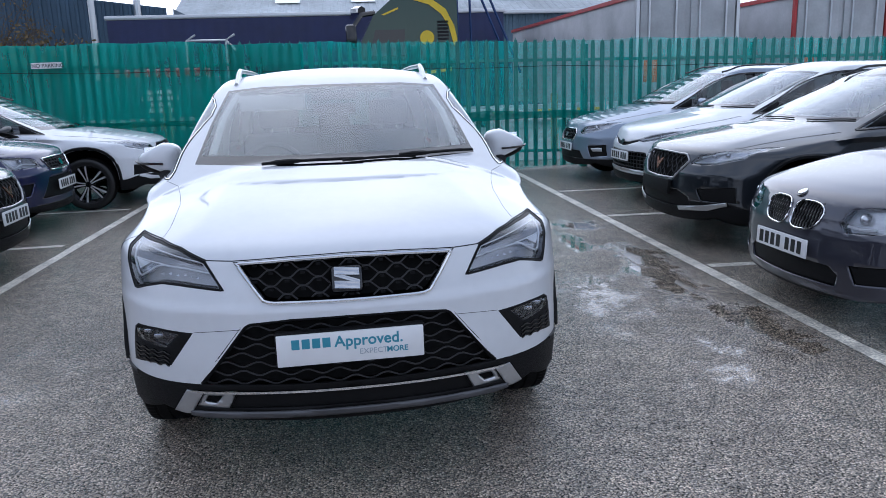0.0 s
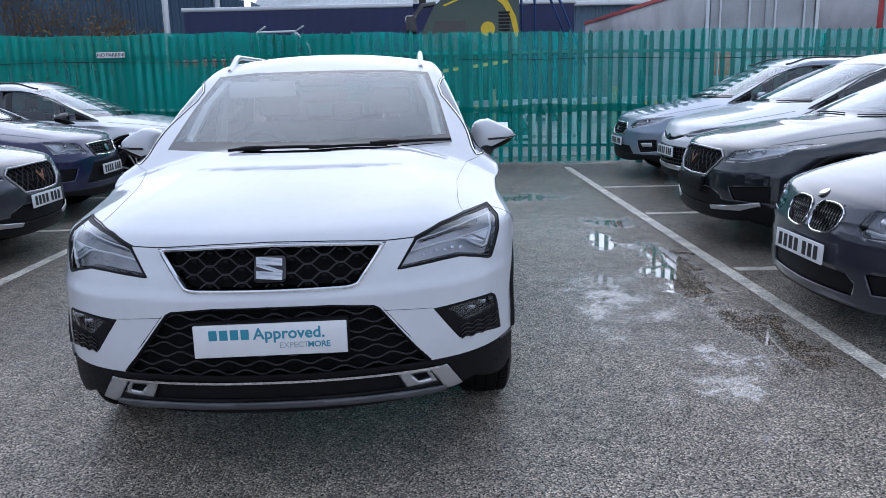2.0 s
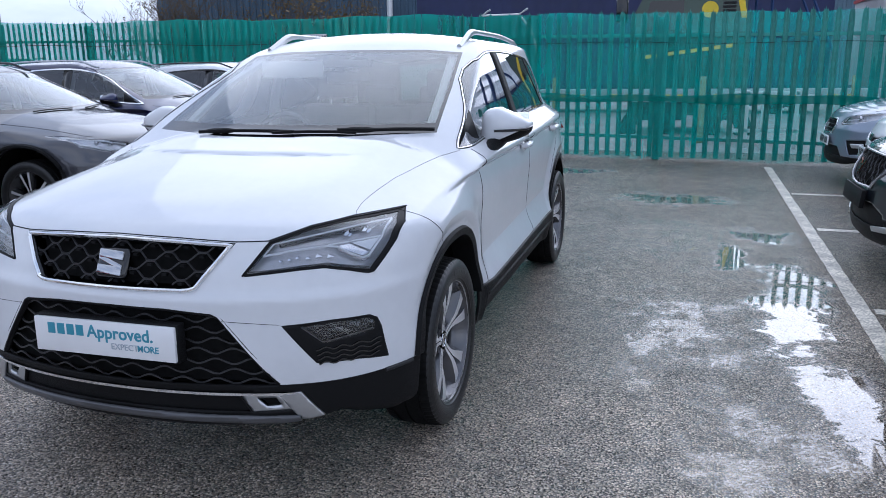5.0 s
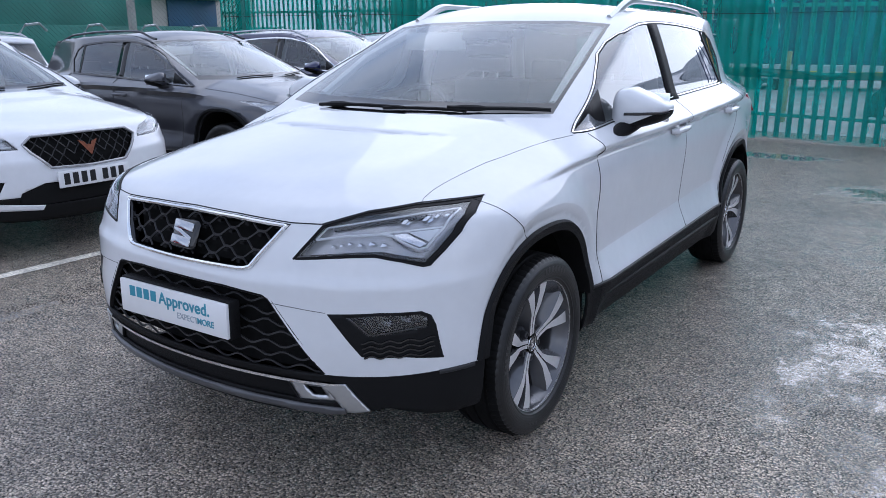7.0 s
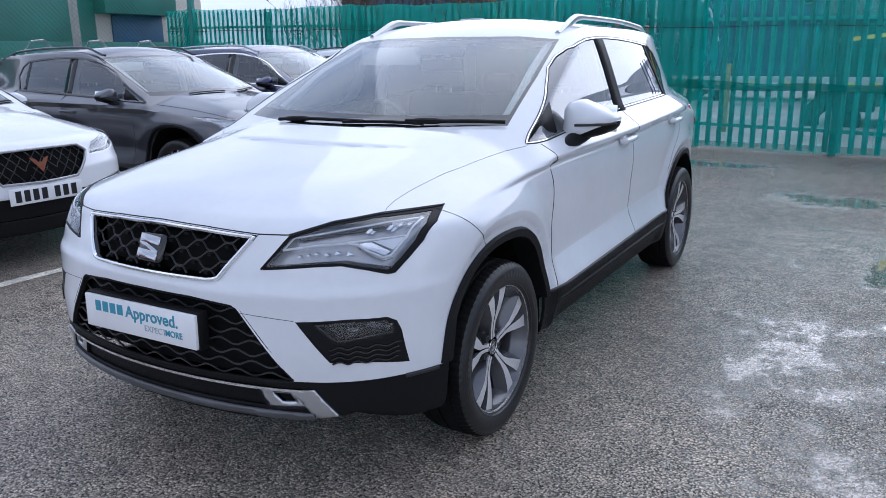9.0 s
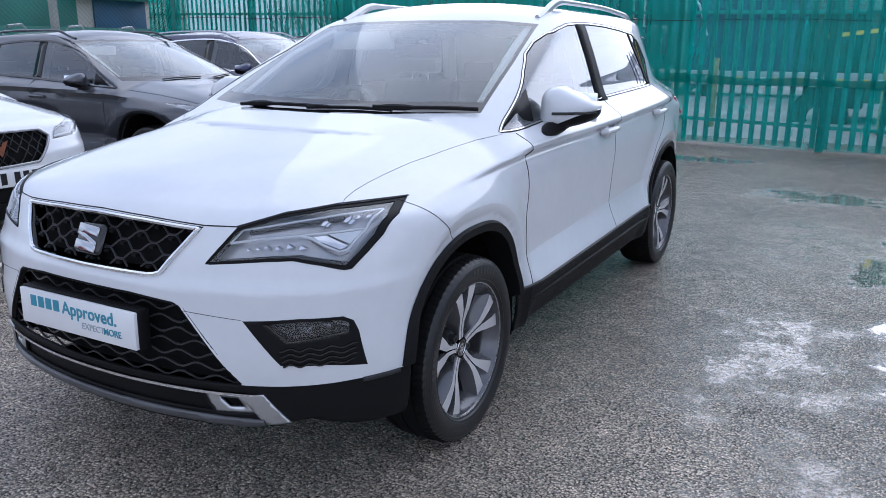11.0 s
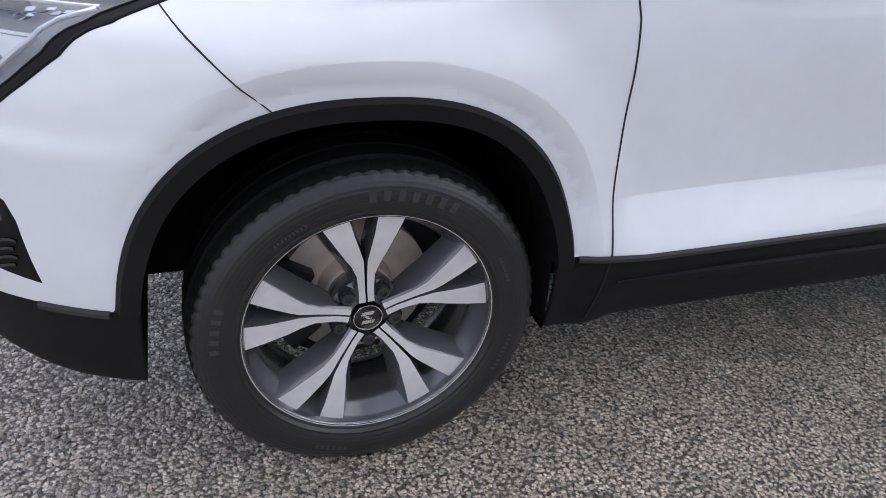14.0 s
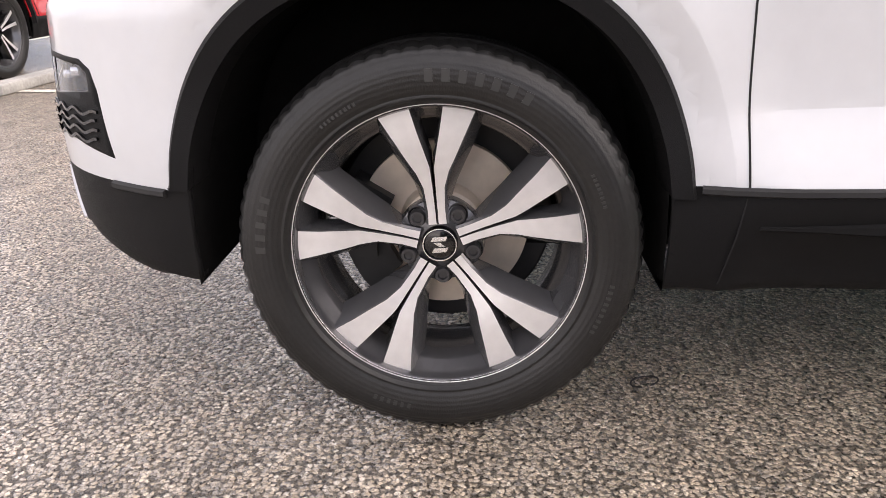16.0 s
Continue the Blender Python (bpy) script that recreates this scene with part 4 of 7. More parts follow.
SKID_TOP = [(-0.02, 0.402), (0.42, 0.399), (0.60, 0.398), (0.60, 0.390), (0.42, 0.390), (-0.02, 0.393)]
SKID_WEDGE = [(0.545, 0.389), (0.607, 0.398), (0.672, 0.296), (0.600, 0.300)]
SKID_BLOCK = [(0.425, 0.388), (0.543, 0.388), (0.575, 0.330), (0.455, 0.328)]
SKID_HOLE = [(0.470, 0.378), (0.530, 0.378), (0.545, 0.350), (0.500, 0.346)]
SKID_GLOSS = [(-0.02, 0.391), (0.42, 0.388), (0.450, 0.328), (-0.02, 0.330)]
SKID_LIP = [(-0.02, 0.318), (0.60, 0.312), (0.60, 0.288), (-0.02, 0.294)]
same = ((0.0, 0.0), (5.0, 5.0))
hero, bits = make_car("family_suv", "white family SUV with black skirts and wet alloy wheels", dict(
    hero=True, paint=WHITE, kit=KIT, turn=4.5, ymap=same, zmap=same, wide=1.0, arch=(0.382, 0.415), arch_at=(ARCH_F, ARCH_R),
    skirt=[(-0.4, 0.424), (0.10, 0.424), (0.46, 0.426), (0.47, 0.430), (1.25, 0.447), (3.05, 0.472), (4.9, 0.50)],
    face={"grille_frame": GRILLE, "grille_hole": GRILLE_IN, "lower_grille": LOWER, "lamp_rim": LAMP, "lamp_lens": LAMP_IN, "fog_panel": FOG, "fog_lamp": FOG_LAMP,
          "skid_gloss": SKID_GLOSS, "skid_top": SKID_TOP, "skid_wedge": SKID_WEDGE, "skid_block": SKID_BLOCK, "skid_hole": SKID_HOLE, "skid_lip": SKID_LIP}))

def both(name, piece, material, label="", deep=0.008):
    for p in (piece, flipped(piece)):
        ob = part(name, mesh_of(name, *p), material, hero, label)
        if deep:
            thick(ob, deep)

# grille
thick(part("grille_rim", mesh_of("grille_rim", *twin(bits["grille_frame"])), GLOSS_BLACK, hero), 0.03)
mid = [((a + c) / 2, (b + d) / 2) for (a, b), (c, d) in zip(GRILLE, GRILLE_IN)]
mid[0], mid[-1] = (0.0, mid[0][1]), (0.0, mid[-1][1])
run = fronts(dense(mid, 0.012)) + np.array([0, -0.003, 0])
part("grille_frame", mesh_of("grille_frame", *mirrored(tube(run, 0.0078, 8))), CHROME, hero, "chrome surround of the grille")
part("grille_backing", mesh_of("grille_backing", *shifted(twin(bits["grille_hole"]), y=0.05)), LINER, hero)
part("grille_mesh", mesh_of("grille_mesh", *honeycomb(GRILLE_IN, 0.014, 0.027, 0.0125, 0.0034, 0.24, 4.2), smooth=False), MESH_BLACK, hero, "black honeycomb grille mesh")
pts = []
for k, z in enumerate(np.arange(0.7251, 0.86, 0.027)):
    for x in np.arange(-0.4536, 0.45, 0.1134):
        q = x + (0.0567 if k % 2 else 0) + 0.0136
        if inside(GRILLE_IN + [(-a, b) for a, b in GRILLE_IN[::-1]], q, z + 0.0125):
            y = float(front_y(np.array([q]), np.array([z + 0.0125]))[0]) + 0.011
            pts.append(([(q + a, y + b, z + 0.0125 + c) for a in (-0.008, 0.008) for b in (-0.003, 0.01) for c in (-0.004, 0.004)], [(0, 1, 3, 2), (4, 6, 7, 5), (0, 4, 5, 1), (2, 3, 7, 6), (0, 2, 6, 4), (1, 5, 7, 3)]))
for p in pts:
    part("grille_link", mesh_of("grille_link", *p, smooth=False), BLACK_PLASTIC, hero)
badge = part("badge", box_bm((-0.058, -0.010, -0.050), (0.058, 0.02, 0.050), 0.016, 3), GLOSS_BLACK, hero, "black and chrome maker's badge", m=pose(0, 0.068, 0.793, -24))
for s, z0, z1 in ((0, 0.010, 0.040), (0, -0.040, -0.010)):
    b = box_bm((-0.046, -0.016, z0), (0.046, -0.008, z1), 0.004)
    for v in b.verts:
        v.co.z -= 0.08 * v.co.x
    part("badge_bar", b, BADGE_CHROME, badge)
b = box_bm((-0.046, -0.0145, -0.008), (0.046, -0.008, 0.008), 0.002)
for v in b.verts:
    v.co.z -= 0.35 * v.co.x
part("badge_bar", b, BADGE_CHROME, badge)
# lower grille
part("lower_grille_backing", mesh_of("lower_grille_backing", *shifted(twin(bits["lower_grille"]), y=0.045)), LINER, hero)
part("lower_grille_mesh", mesh_of("lower_grille_mesh", *honeycomb(LOWER, 0.018, 0.0335, 0.0085, 0.0036, 0.16, 3.4), smooth=False), MESH_BLACK, hero, "black wavy lower grille")
edge = dense([(0.0, 0.671), (0.20, 0.668), (0.352, 0.655), (0.372, 0.645), (0.545, 0.4285)], 0.02)
lip = [(x, float(front_y(np.array([x]), np.array([z]))[0]) + 0.012, z) for x, z in edge]
part("lower_grille_edge", mesh_of("lower_grille_edge", *mirrored(tube(lip, 0.013, 6))), BLACK_PLASTIC, hero)
part("radiator_shroud", box_bm((-0.56, 0.165, 0.36), (0.56, 0.19, 0.72), 0.01), LINER, hero)
# dealer's plate
plate = part("dealer_plate", box_bm((-0.26, -0.007, -0.0565), (0.26, 0.007, 0.0565), 0.003), PLATE_WHITE, hero, "white dealer's plate with teal lettering", m=pose(0, -0.008, 0.565, -1.5, 0, 1.3))
part("plate_holder", box_bm((-0.265, 0.004, -0.062), (0.265, 0.045, 0.062), 0.004), BLACK_PLASTIC, plate)


def lettering(parent, text, size, x, z, material, bold=0.0, name="lettering", m=Matrix(), squeeze=1.0):
    c = bpy.data.curves.new(name, "FONT")
    c.body, c.size, c.extrude, c.offset = text, size, 0.0006, bold
    c.space_character = squeeze
    tmp = bpy.data.objects.new(name, c)
    scene.collection.objects.link(tmp)
    bpy.context.view_layer.update()
    me = bpy.data.meshes.new_from_object(tmp.evaluated_get(bpy.context.evaluated_depsgraph_get()))
    bpy.data.objects.remove(tmp)
    bpy.data.curves.remove(c)
    me.materials.clear()
    return part(name, me, material, parent, m=m @ pose(x, -0.0078, z, 90, 0, 0))


lettering(plate, "Approved.", 0.056, -0.058, 0.004, INK_TEAL, 0.0011, squeeze=1.02)
for k in range(4):
    part("brand_bar", box_bm((-0.208 + 0.036 * k, -0.0082, 0.004), (-0.180 + 0.036 * k, -0.0055, 0.040), 0.001, 1), INK_TEAL, plate)
lettering(plate, "EXPECT", 0.0285, 0.028, -0.030, INK_GREY)
lettering(plate, "MORE", 0.0285, 0.125, -0.030, INK_TEAL, 0.0005)
# headlamps
LAMP_SEAL = surface("black_lamp_seal", (0.006, 0.006, 0.0065), 0.45, spec=0.15, stain=0.2, stain_scale=9)
both("headlamp_rim", bits["lamp_rim"], LAMP_SEAL, deep=0.0)
for outline, r in ((LAMP, 0.0032), (LAMP_IN, 0.0022)):
    run = fronts(dense(outline + outline[:1], 0.01)) + np.array([0, 0.001, 0])
    both("lamp_seal", tube(run[:-1], r, 6, True), LAMP_SEAL, deep=0.0)
for s in (1, -1):
    turn = (lambda p: p) if s > 0 else flipped
    lens = part("headlamp", mesh_of("headlamp", *turn(bits["lamp_lens"])), LENS, hero, "clear headlamp lens")
    lens.visible_shadow = False
    back = [(x * 0.985, y + 0.042 + 0.03 * max(0, x - 0.6), z * 0.99 + 0.006) for x, y, z in bits["lamp_lens"][0]]
    part("headlamp_bowl", mesh_of("headlamp_bowl", *turn((back, bits["lamp_lens"][1]))), LAMP_GREY, lens, "grey lamp bowl")

    def lamp_line(points, r, depth, material, name, flat=1.0):
        path = fronts(dense(points, 0.012)) + np.array([0, depth, 0])
        part(name, mesh_of(name, *turn(tube(path, r, 8, flat=flat))), material, lens)

    lamp_line([(0.487, 0.821), (0.513, 0.856), (0.642, 0.880), (0.722, 0.892), (0.792, 0.896)], 0.0030, 0.012, LAMP_CLEAR, "light_guide")
    lamp_line([(0.487, 0.821), (0.582, 0.837), (0.664, 0.844), (0.690, 0.839), (0.722, 0.818), (0.757, 0.799), (0.771, 0.803), (0.793, 0.852), (0.795, 0.894)], 0.0040, 0.012, LAMP_CLEAR, "light_guide")
    lamp_line([(0.664, 0.846), (0.742, 0.853), (0.790, 0.856)], 0.0028, 0.014, LAMP_CLEAR, "light_guide")
    lamp_line([(0.690, 0.832), (0.725, 0.810), (0.755, 0.792), (0.772, 0.797)], 0.0045, 0.020, LAMP_SILVER, "reflector_strip", 1.3)
    lamp_line([(0.52, 0.848), (0.64, 0.872), (0.74, 0.882)], 0.006, 0.034, GLOSS_BLACK, "projector_slot", 1.6)

    def slab(corners, depth, thick_y, material, name):
        front = [on_front(x, z) + np.array([0, depth, 0]) for x, z in corners]
        n = len(front)
        verts = front + [w + np.array([0, thick_y, 0]) for w in front]
        faces = [tuple(range(n)), tuple(range(2 * n - 1, n - 1, -1))] + [(k, n + k, n + (k + 1) % n, (k + 1) % n) for k in range(n)]
        part(name, mesh_of(name, *turn((verts, faces)), smooth=False), material, lens)

    slab([(0.722, 0.846), (0.788, 0.851), (0.770, 0.818)], 0.018, 0.012, LAMP_CLEAR, "reflector")
    slab([(0.678, 0.838), (0.716, 0.842), (0.764, 0.812), (0.752, 0.803)], 0.026, 0.010, LAMP_SILVER, "reflector")
    for x, z, w in ((0.535, 0.802, 0.005), (0.560, 0.806, 0.005), (0.582, 0.811, 0.006), (0.612, 0.809, 0.007), (0.641, 0.813, 0.009), (0.672, 0.810, 0.009)):
        slab([(x - w, z - w * 0.35), (x - w * 0.7, z + w * 0.8), (x + w, z - w * 0.1)], 0.024, 0.01, LAMP_SILVER, "reflector_cup")
    for x, z, r in ((0.702, 0.873, 0.006), (0.712, 0.869, 0.004), (0.744, 0.879, 0.006), (0.756, 0.874, 0.005), (0.762, 0.884, 0.004), (0.780, 0.884, 0.004)):
        slab([(x - r, z - r * 0.8), (x - r * 0.7, z + r * 0.7), (x + r * 0.2, z + r), (x + r, z + r * 0.2), (x + r * 0.4, z - r)], 0.020, 0.012, CHROME, "projector")
# fog lamps
both("fog_panel", bits["fog_panel"], BLACK_PLASTIC, "black fog lamp surround", 0.02)
for s in (1, -1):
    turn = (lambda p: p) if s > 0 else flipped
    fog = part("fog_lamp", mesh_of("fog_lamp", *turn(bits["fog_lamp"])), LENS, hero, "clear fog lamp")
    fog.visible_shadow = False
    back = [(x, y + 0.03, z) for x, y, z in bits["fog_lamp"][0]]
    part("fog_lamp_bowl", mesh_of("fog_lamp_bowl", *turn((back, bits["fog_lamp"][1]))), GLOSS_BLACK, fog)
    for x, z, w in ((0.700, 0.588, 0.011), (0.742, 0.598, 0.012), (0.786, 0.590, 0.009)):
        p = on_front(x, z)
        b = box_bm((-w * 1.6, -0.008, -w * 0.7), (w * 1.6, 0.01, w * 0.7), 0.004)
        for v in b.verts:
            v.co += Vector((p[0], p[1] + 0.026, p[2]))
            v.co.x *= s
        part("fog_reflector", b, LAMP_SILVER, fog)
    bars = []
    for k in range(4):
        z = 0.536 - 0.0155 * k
        run = fronts([(x, z + 0.0045 * math.sin(x * 150)) for x in np.arange(0.655 + (0.541 - z) * 0.15, 0.812, 0.006)]) + np.array([0, -0.003, 0])
        bars.append(tube(run, 0.0035, 4))
    part("fog_grille", mesh_of("fog_grille", *turn(join(*bars)), smooth=False), GLOSS_BLACK, hero)
# bumper trim
both("skid_wedge", shifted(bits["skid_wedge"], y=-0.006), SATIN, "satin silver skid trim", 0.012)
both("skid_block", shifted(bits["skid_block"], y=0.004), SATIN, deep=0.012)
both("skid_recess", shifted(bits["skid_hole"], y=0.02), LINER, deep=0.0)
part("bumper_strip", mesh_of("bumper_strip", *shifted(twin(bits["skid_top"]), y=-0.008)), CHROME, hero, "thin bright bumper strip")
part("bumper_insert", mesh_of("bumper_insert", *shifted(twin(bits["skid_gloss"]), y=0.012)), BLACK_PLASTIC, hero)
thick(part("bumper_lip", mesh_of("bumper_lip", *shifted(twin(bits["skid_lip"]), y=-0.012)), LIP_GREY, hero, "dark grey bumper lip"), 0.02)
# wheel arch trims
for axle in (ARCH_F, ARCH_R):
    for s in (1, -1):
        a_in, a_out = arch(axle, 0.378, 0.411, 0.43, 56), arch(axle, 0.416, 0.447, 0.43, 56)
        verts, faces = [], []
        a_in, a_out = [(y, max(z, 0.43)) for y, z in a_in], [(y, max(z, 0.43)) for y, z in a_out]
        for (y0, z0), (y1, z1), p0, p1 in zip(a_in, a_out, sides(a_in), sides(a_out)):
            for p, d in (((0.80, y0, z0), 0), ((p0[0] + 0.012, y0, z0), 0), ((p0[0] * 0.2 + p1[0] * 0.8 + 0.015, y1 * 0.8 + y0 * 0.2, z1 * 0.8 + z0 * 0.2), 0), ((p1[0] + 0.002, y1, z1), 0)):
                verts.append(p)
        for i in range(len(a_in) - 1):
            for k in range(3):
                faces.append((4 * i + k, 4 * i + k + 1, 4 * i + 5 + k, 4 * i + 4 + k))
        piece = (verts, faces)
        part("arch_trim", mesh_of("arch_trim", *(piece if s > 0 else flipped(piece)), sharp=40), BLACK_PLASTIC, hero, "textured black wheel arch trim")
# sill step in the skirt
for s in (1, -1):
    run = list(sides([(y, 0.385 + 0.01 * float(ramp(y, 1.4, 3.0))) for y in np.linspace(1.36, 3.02, 30)]))
    piece = tube(run, [0.004 + 0.010 * float(ramp(y[1], 1.36, 1.6) * (1 - ramp(y[1], 2.85, 3.02))) for y in run], 6)
    part("sill_rib", mesh_of("sill_rib", *(piece if s > 0 else flipped(piece))), BLACK_PLASTIC, hero)
# the bevelled top edge of the skirt, its highlight put into a lighter grey
for y0, y1 in ((0.32, 0.430), (1.272, 3.075)):
    run = sides([(y, float(np.interp(y, (0.0, 0.46, 0.47, 1.25, 3.05, 4.9), (0.424, 0.426, 0.430, 0.447, 0.472, 0.50))) - 0.006) for y in np.linspace(y0, y1, 40)]) + np.array([0.001, 0, 0])
    for p in (tube(run, 0.0075, 6), flipped(tube(run, 0.0075, 6))):
        part("skirt_edge", mesh_of("skirt_edge", *p), SKIRT_EDGE, hero, "scuffed grey upper edge of the skirt")
# shut lines, and a dark line for the shading of the bumper crease
lines = {
    "skirt_joint": [(1.337, 0.446), (1.328, 0.37), (1.314, 0.285)],
    "door_front": [(1.262, 1.045), (1.285, 0.985), (1.308, 0.90), (1.317, 0.80), (1.327, 0.60), (1.337, 0.449)],
    "door_middle": [(2.375, 1.108), (2.378, 1.02), (2.385, 0.8), (2.395, 0.63), (2.40, 0.458)],
    "door_rear": [(3.30, 1.14), (3.42, 1.05), (3.36, 0.93), (3.18, 0.80), (3.10, 0.70)],
    "bumper_joint": [(0.545, 0.917), (0.60, 0.865), (0.66, 0.805), (0.70, 0.768)],
}
for key, line in lines.items():
    pts3 = sides(dense(line, 0.012))
    piece = tube(pts3, 0.0021 if key.startswith("door_f") else 0.0015, 4)
    for p in (piece, flipped(piece)):
        part("shut_line", mesh_of("shut_line", *p, smooth=False), GAP, hero)
hood = list(tops(dense([(0.700, 0.400), (0.686, 0.43), (0.679, 0.49), (0.679, 0.56), (0.690, 0.79), (0.716, 0.95), (0.738, 1.05), (0.756, 1.13)], 0.03)))
hood += [on_side(y, z) for y, z in ((1.20, 1.043), (1.25, 1.049))]
front = fronts(dense([(0.0, 0.8775), (0.20, 0.8735), (0.402, 0.8645), (0.50, 0.8665)], 0.02))
lamp_top = fronts(dense([(0.50, 0.8665), (0.60, 0.9010), (0.69, 0.9145), (0.740, 0.9165), (0.803, 0.9175)], 0.015))
# no gap here: the shading under the bumper's fold, drawn as a thin line
crease = fronts(dense([(0.384, 0.632), (0.46, 0.627), (0.556, 0.6195)], 0.015))
for piece in (ribbon(hood, 0.0013, 0.0006), ribbon(front, 0.0035, 0.0012), ribbon(lamp_top, 0.0055, 0.0012), ribbon(crease, 0.0016, 0.0005)):
    for p in (piece, flipped(piece)):
        part("dark_panel_line", mesh_of("dark_panel_line", *p, smooth=False), GAP, hero)
# window surround
loop = dense(SIDE_GLASS + SIDE_GLASS[:1], 0.03)
pts3 = sides(loop)
for p in (ribbon(pts3, 0.015, 0.002), flipped(ribbon(pts3, 0.015, 0.002))):
    part("window_seal", mesh_of("window_seal", *p), GAP, hero)
for p in (ribbon(pts3, 0.0065, 0.0035), flipped(ribbon(pts3, 0.0065, 0.0035))):
    part("window_trim", mesh_of("window_trim", *p), CHROME, hero, "bright window surround")
for y0, y1, name in ((2.30, 2.43, "door_pillar"), (3.10, 3.13, "quarter_bar")):
    for s in (1, -1):
        verts, faces = [], []
        zs = np.linspace(1.10, 1.458, 12) if name == "door_pillar" else np.linspace(1.135, 1.44, 12)
        for z in zs:
            for y in (y0, y1):
                yy = y + (0.10 * float(1 - ramp(z, 1.13, 1.44)) if name == "quarter_bar" else 0)
                p = on_side(yy, z)
                verts.append((p[0] + 0.003, p[1], p[2]))
        for i in range(len(zs) - 1):
            faces.append((2 * i, 2 * i + 1, 2 * i + 3, 2 * i + 2))
        piece = (verts, faces)
        thick(part(name, mesh_of(name, *(piece if s > 0 else flipped(piece))), BLACK_PLASTIC, hero), 0.004)
for s in (1, -1):
    verts = [tuple(on_side(y, z) + np.array([0.003, 0, 0])) for y, z in ((1.235, 1.060), (1.47, 1.073), (1.52, 1.195))]
    piece = (verts, [(0, 1, 2)])
    thick(part("quarter_panel", mesh_of("quarter_panel", *(piece if s > 0 else flipped(piece))), BLACK_PLASTIC, hero), 0.004)
    door_mirror(hero, s, WHITE, (0.930, 1.61, 1.118), 1.14)
    for y0, z0 in ((2.265, 0.958), (3.20, 0.982)):
        p = on_side(y0, z0)
        b = bmesh.new()
        bmesh.ops.create_uvsphere(b, u_segments=20, v_segments=10, radius=1)
        for v in b.verts:
            v.co = (v.co.x * 0.010 - 0.002, v.co.y * 0.062, v.co.z * 0.030 - 0.006)
            v.co += Vector(p)
            v.co.x *= s
        part("handle_recess", b, WHITE, hero)
        grip = tube([(p[0] + 0.002, y0 - 0.105, z0 + 0.006), (p[0] + 0.026, y0 - 0.085, z0 + 0.008), (p[0] + 0.034, y0, z0 + 0.012), (p[0] + 0.026, y0 + 0.085, z0 + 0.014), (p[0] + 0.002, y0 + 0.105, z0 + 0.014)], [0.012, 0.015, 0.016, 0.015, 0.012], 10)
        part("door_handle", mesh_of("door_handle", *(grip if s > 0 else flipped(grip))), WHITE, hero)
    # roof rail
    run = [(s * (0.560 - 0.025 * float(ramp(y, 2.6, 3.9))), y, float(roof_line(np.array([y]))[0]) - 0.080 + 0.074 * float(ramp(y, 2.08, 2.40) * (1 - ramp(y, 3.55, 3.88)))) for y in np.linspace(2.12, 3.9, 48)]
    part("roof_rail", mesh_of("roof_rail", *tube(run, [0.010 + 0.006 * float(ramp(q[1], 2.0, 2.2) * (1 - ramp(q[1], 2.3, 2.5))) for q in run], 8, flat=1.4)), SATIN, hero, "satin silver roof rail")
    # tail lamp
    piece = ([tuple(on_side(y, z) + np.array([0.004, 0, 0])) for y, z in ((3.93, 1.02), (4.12, 1.03), (4.14, 0.93), (3.98, 0.92))], [(0, 1, 2, 3)])
    thick(part("tail_lamp", mesh_of("tail_lamp", *(piece if s > 0 else flipped(piece))), RED_LENS, hero), 0.01)
# wipers
for x0, x1, y0, y1, up in ((0.30, 0.69, 1.135, 1.275, 0.016), (-0.36, 0.12, 1.10, 1.085, 0.012)):
    blade = tops([(x0 + (x1 - x0) * k, y0 + (y1 - y0) * k) for k in np.linspace(0, 1, 14)]) + np.array([0, 0, up])
    part("wiper_blade", mesh_of("wiper_blade", *tube(blade, [0.012 if 0.15 < k < 0.35 else 0.0075 for k in np.linspace(0, 1, 14)], 6)), BLACK_PLASTIC, hero)
arm = tops([(0.02 + 0.36 * k, 1.075 + 0.075 * k) for k in np.linspace(0, 1, 8)]) + np.array([0, 0, 0.008])
part("wiper_arm", mesh_of("wiper_arm", *tube(arm, 0.007, 6)), BLACK_PLASTIC, hero)
greenhouse_inside(hero)

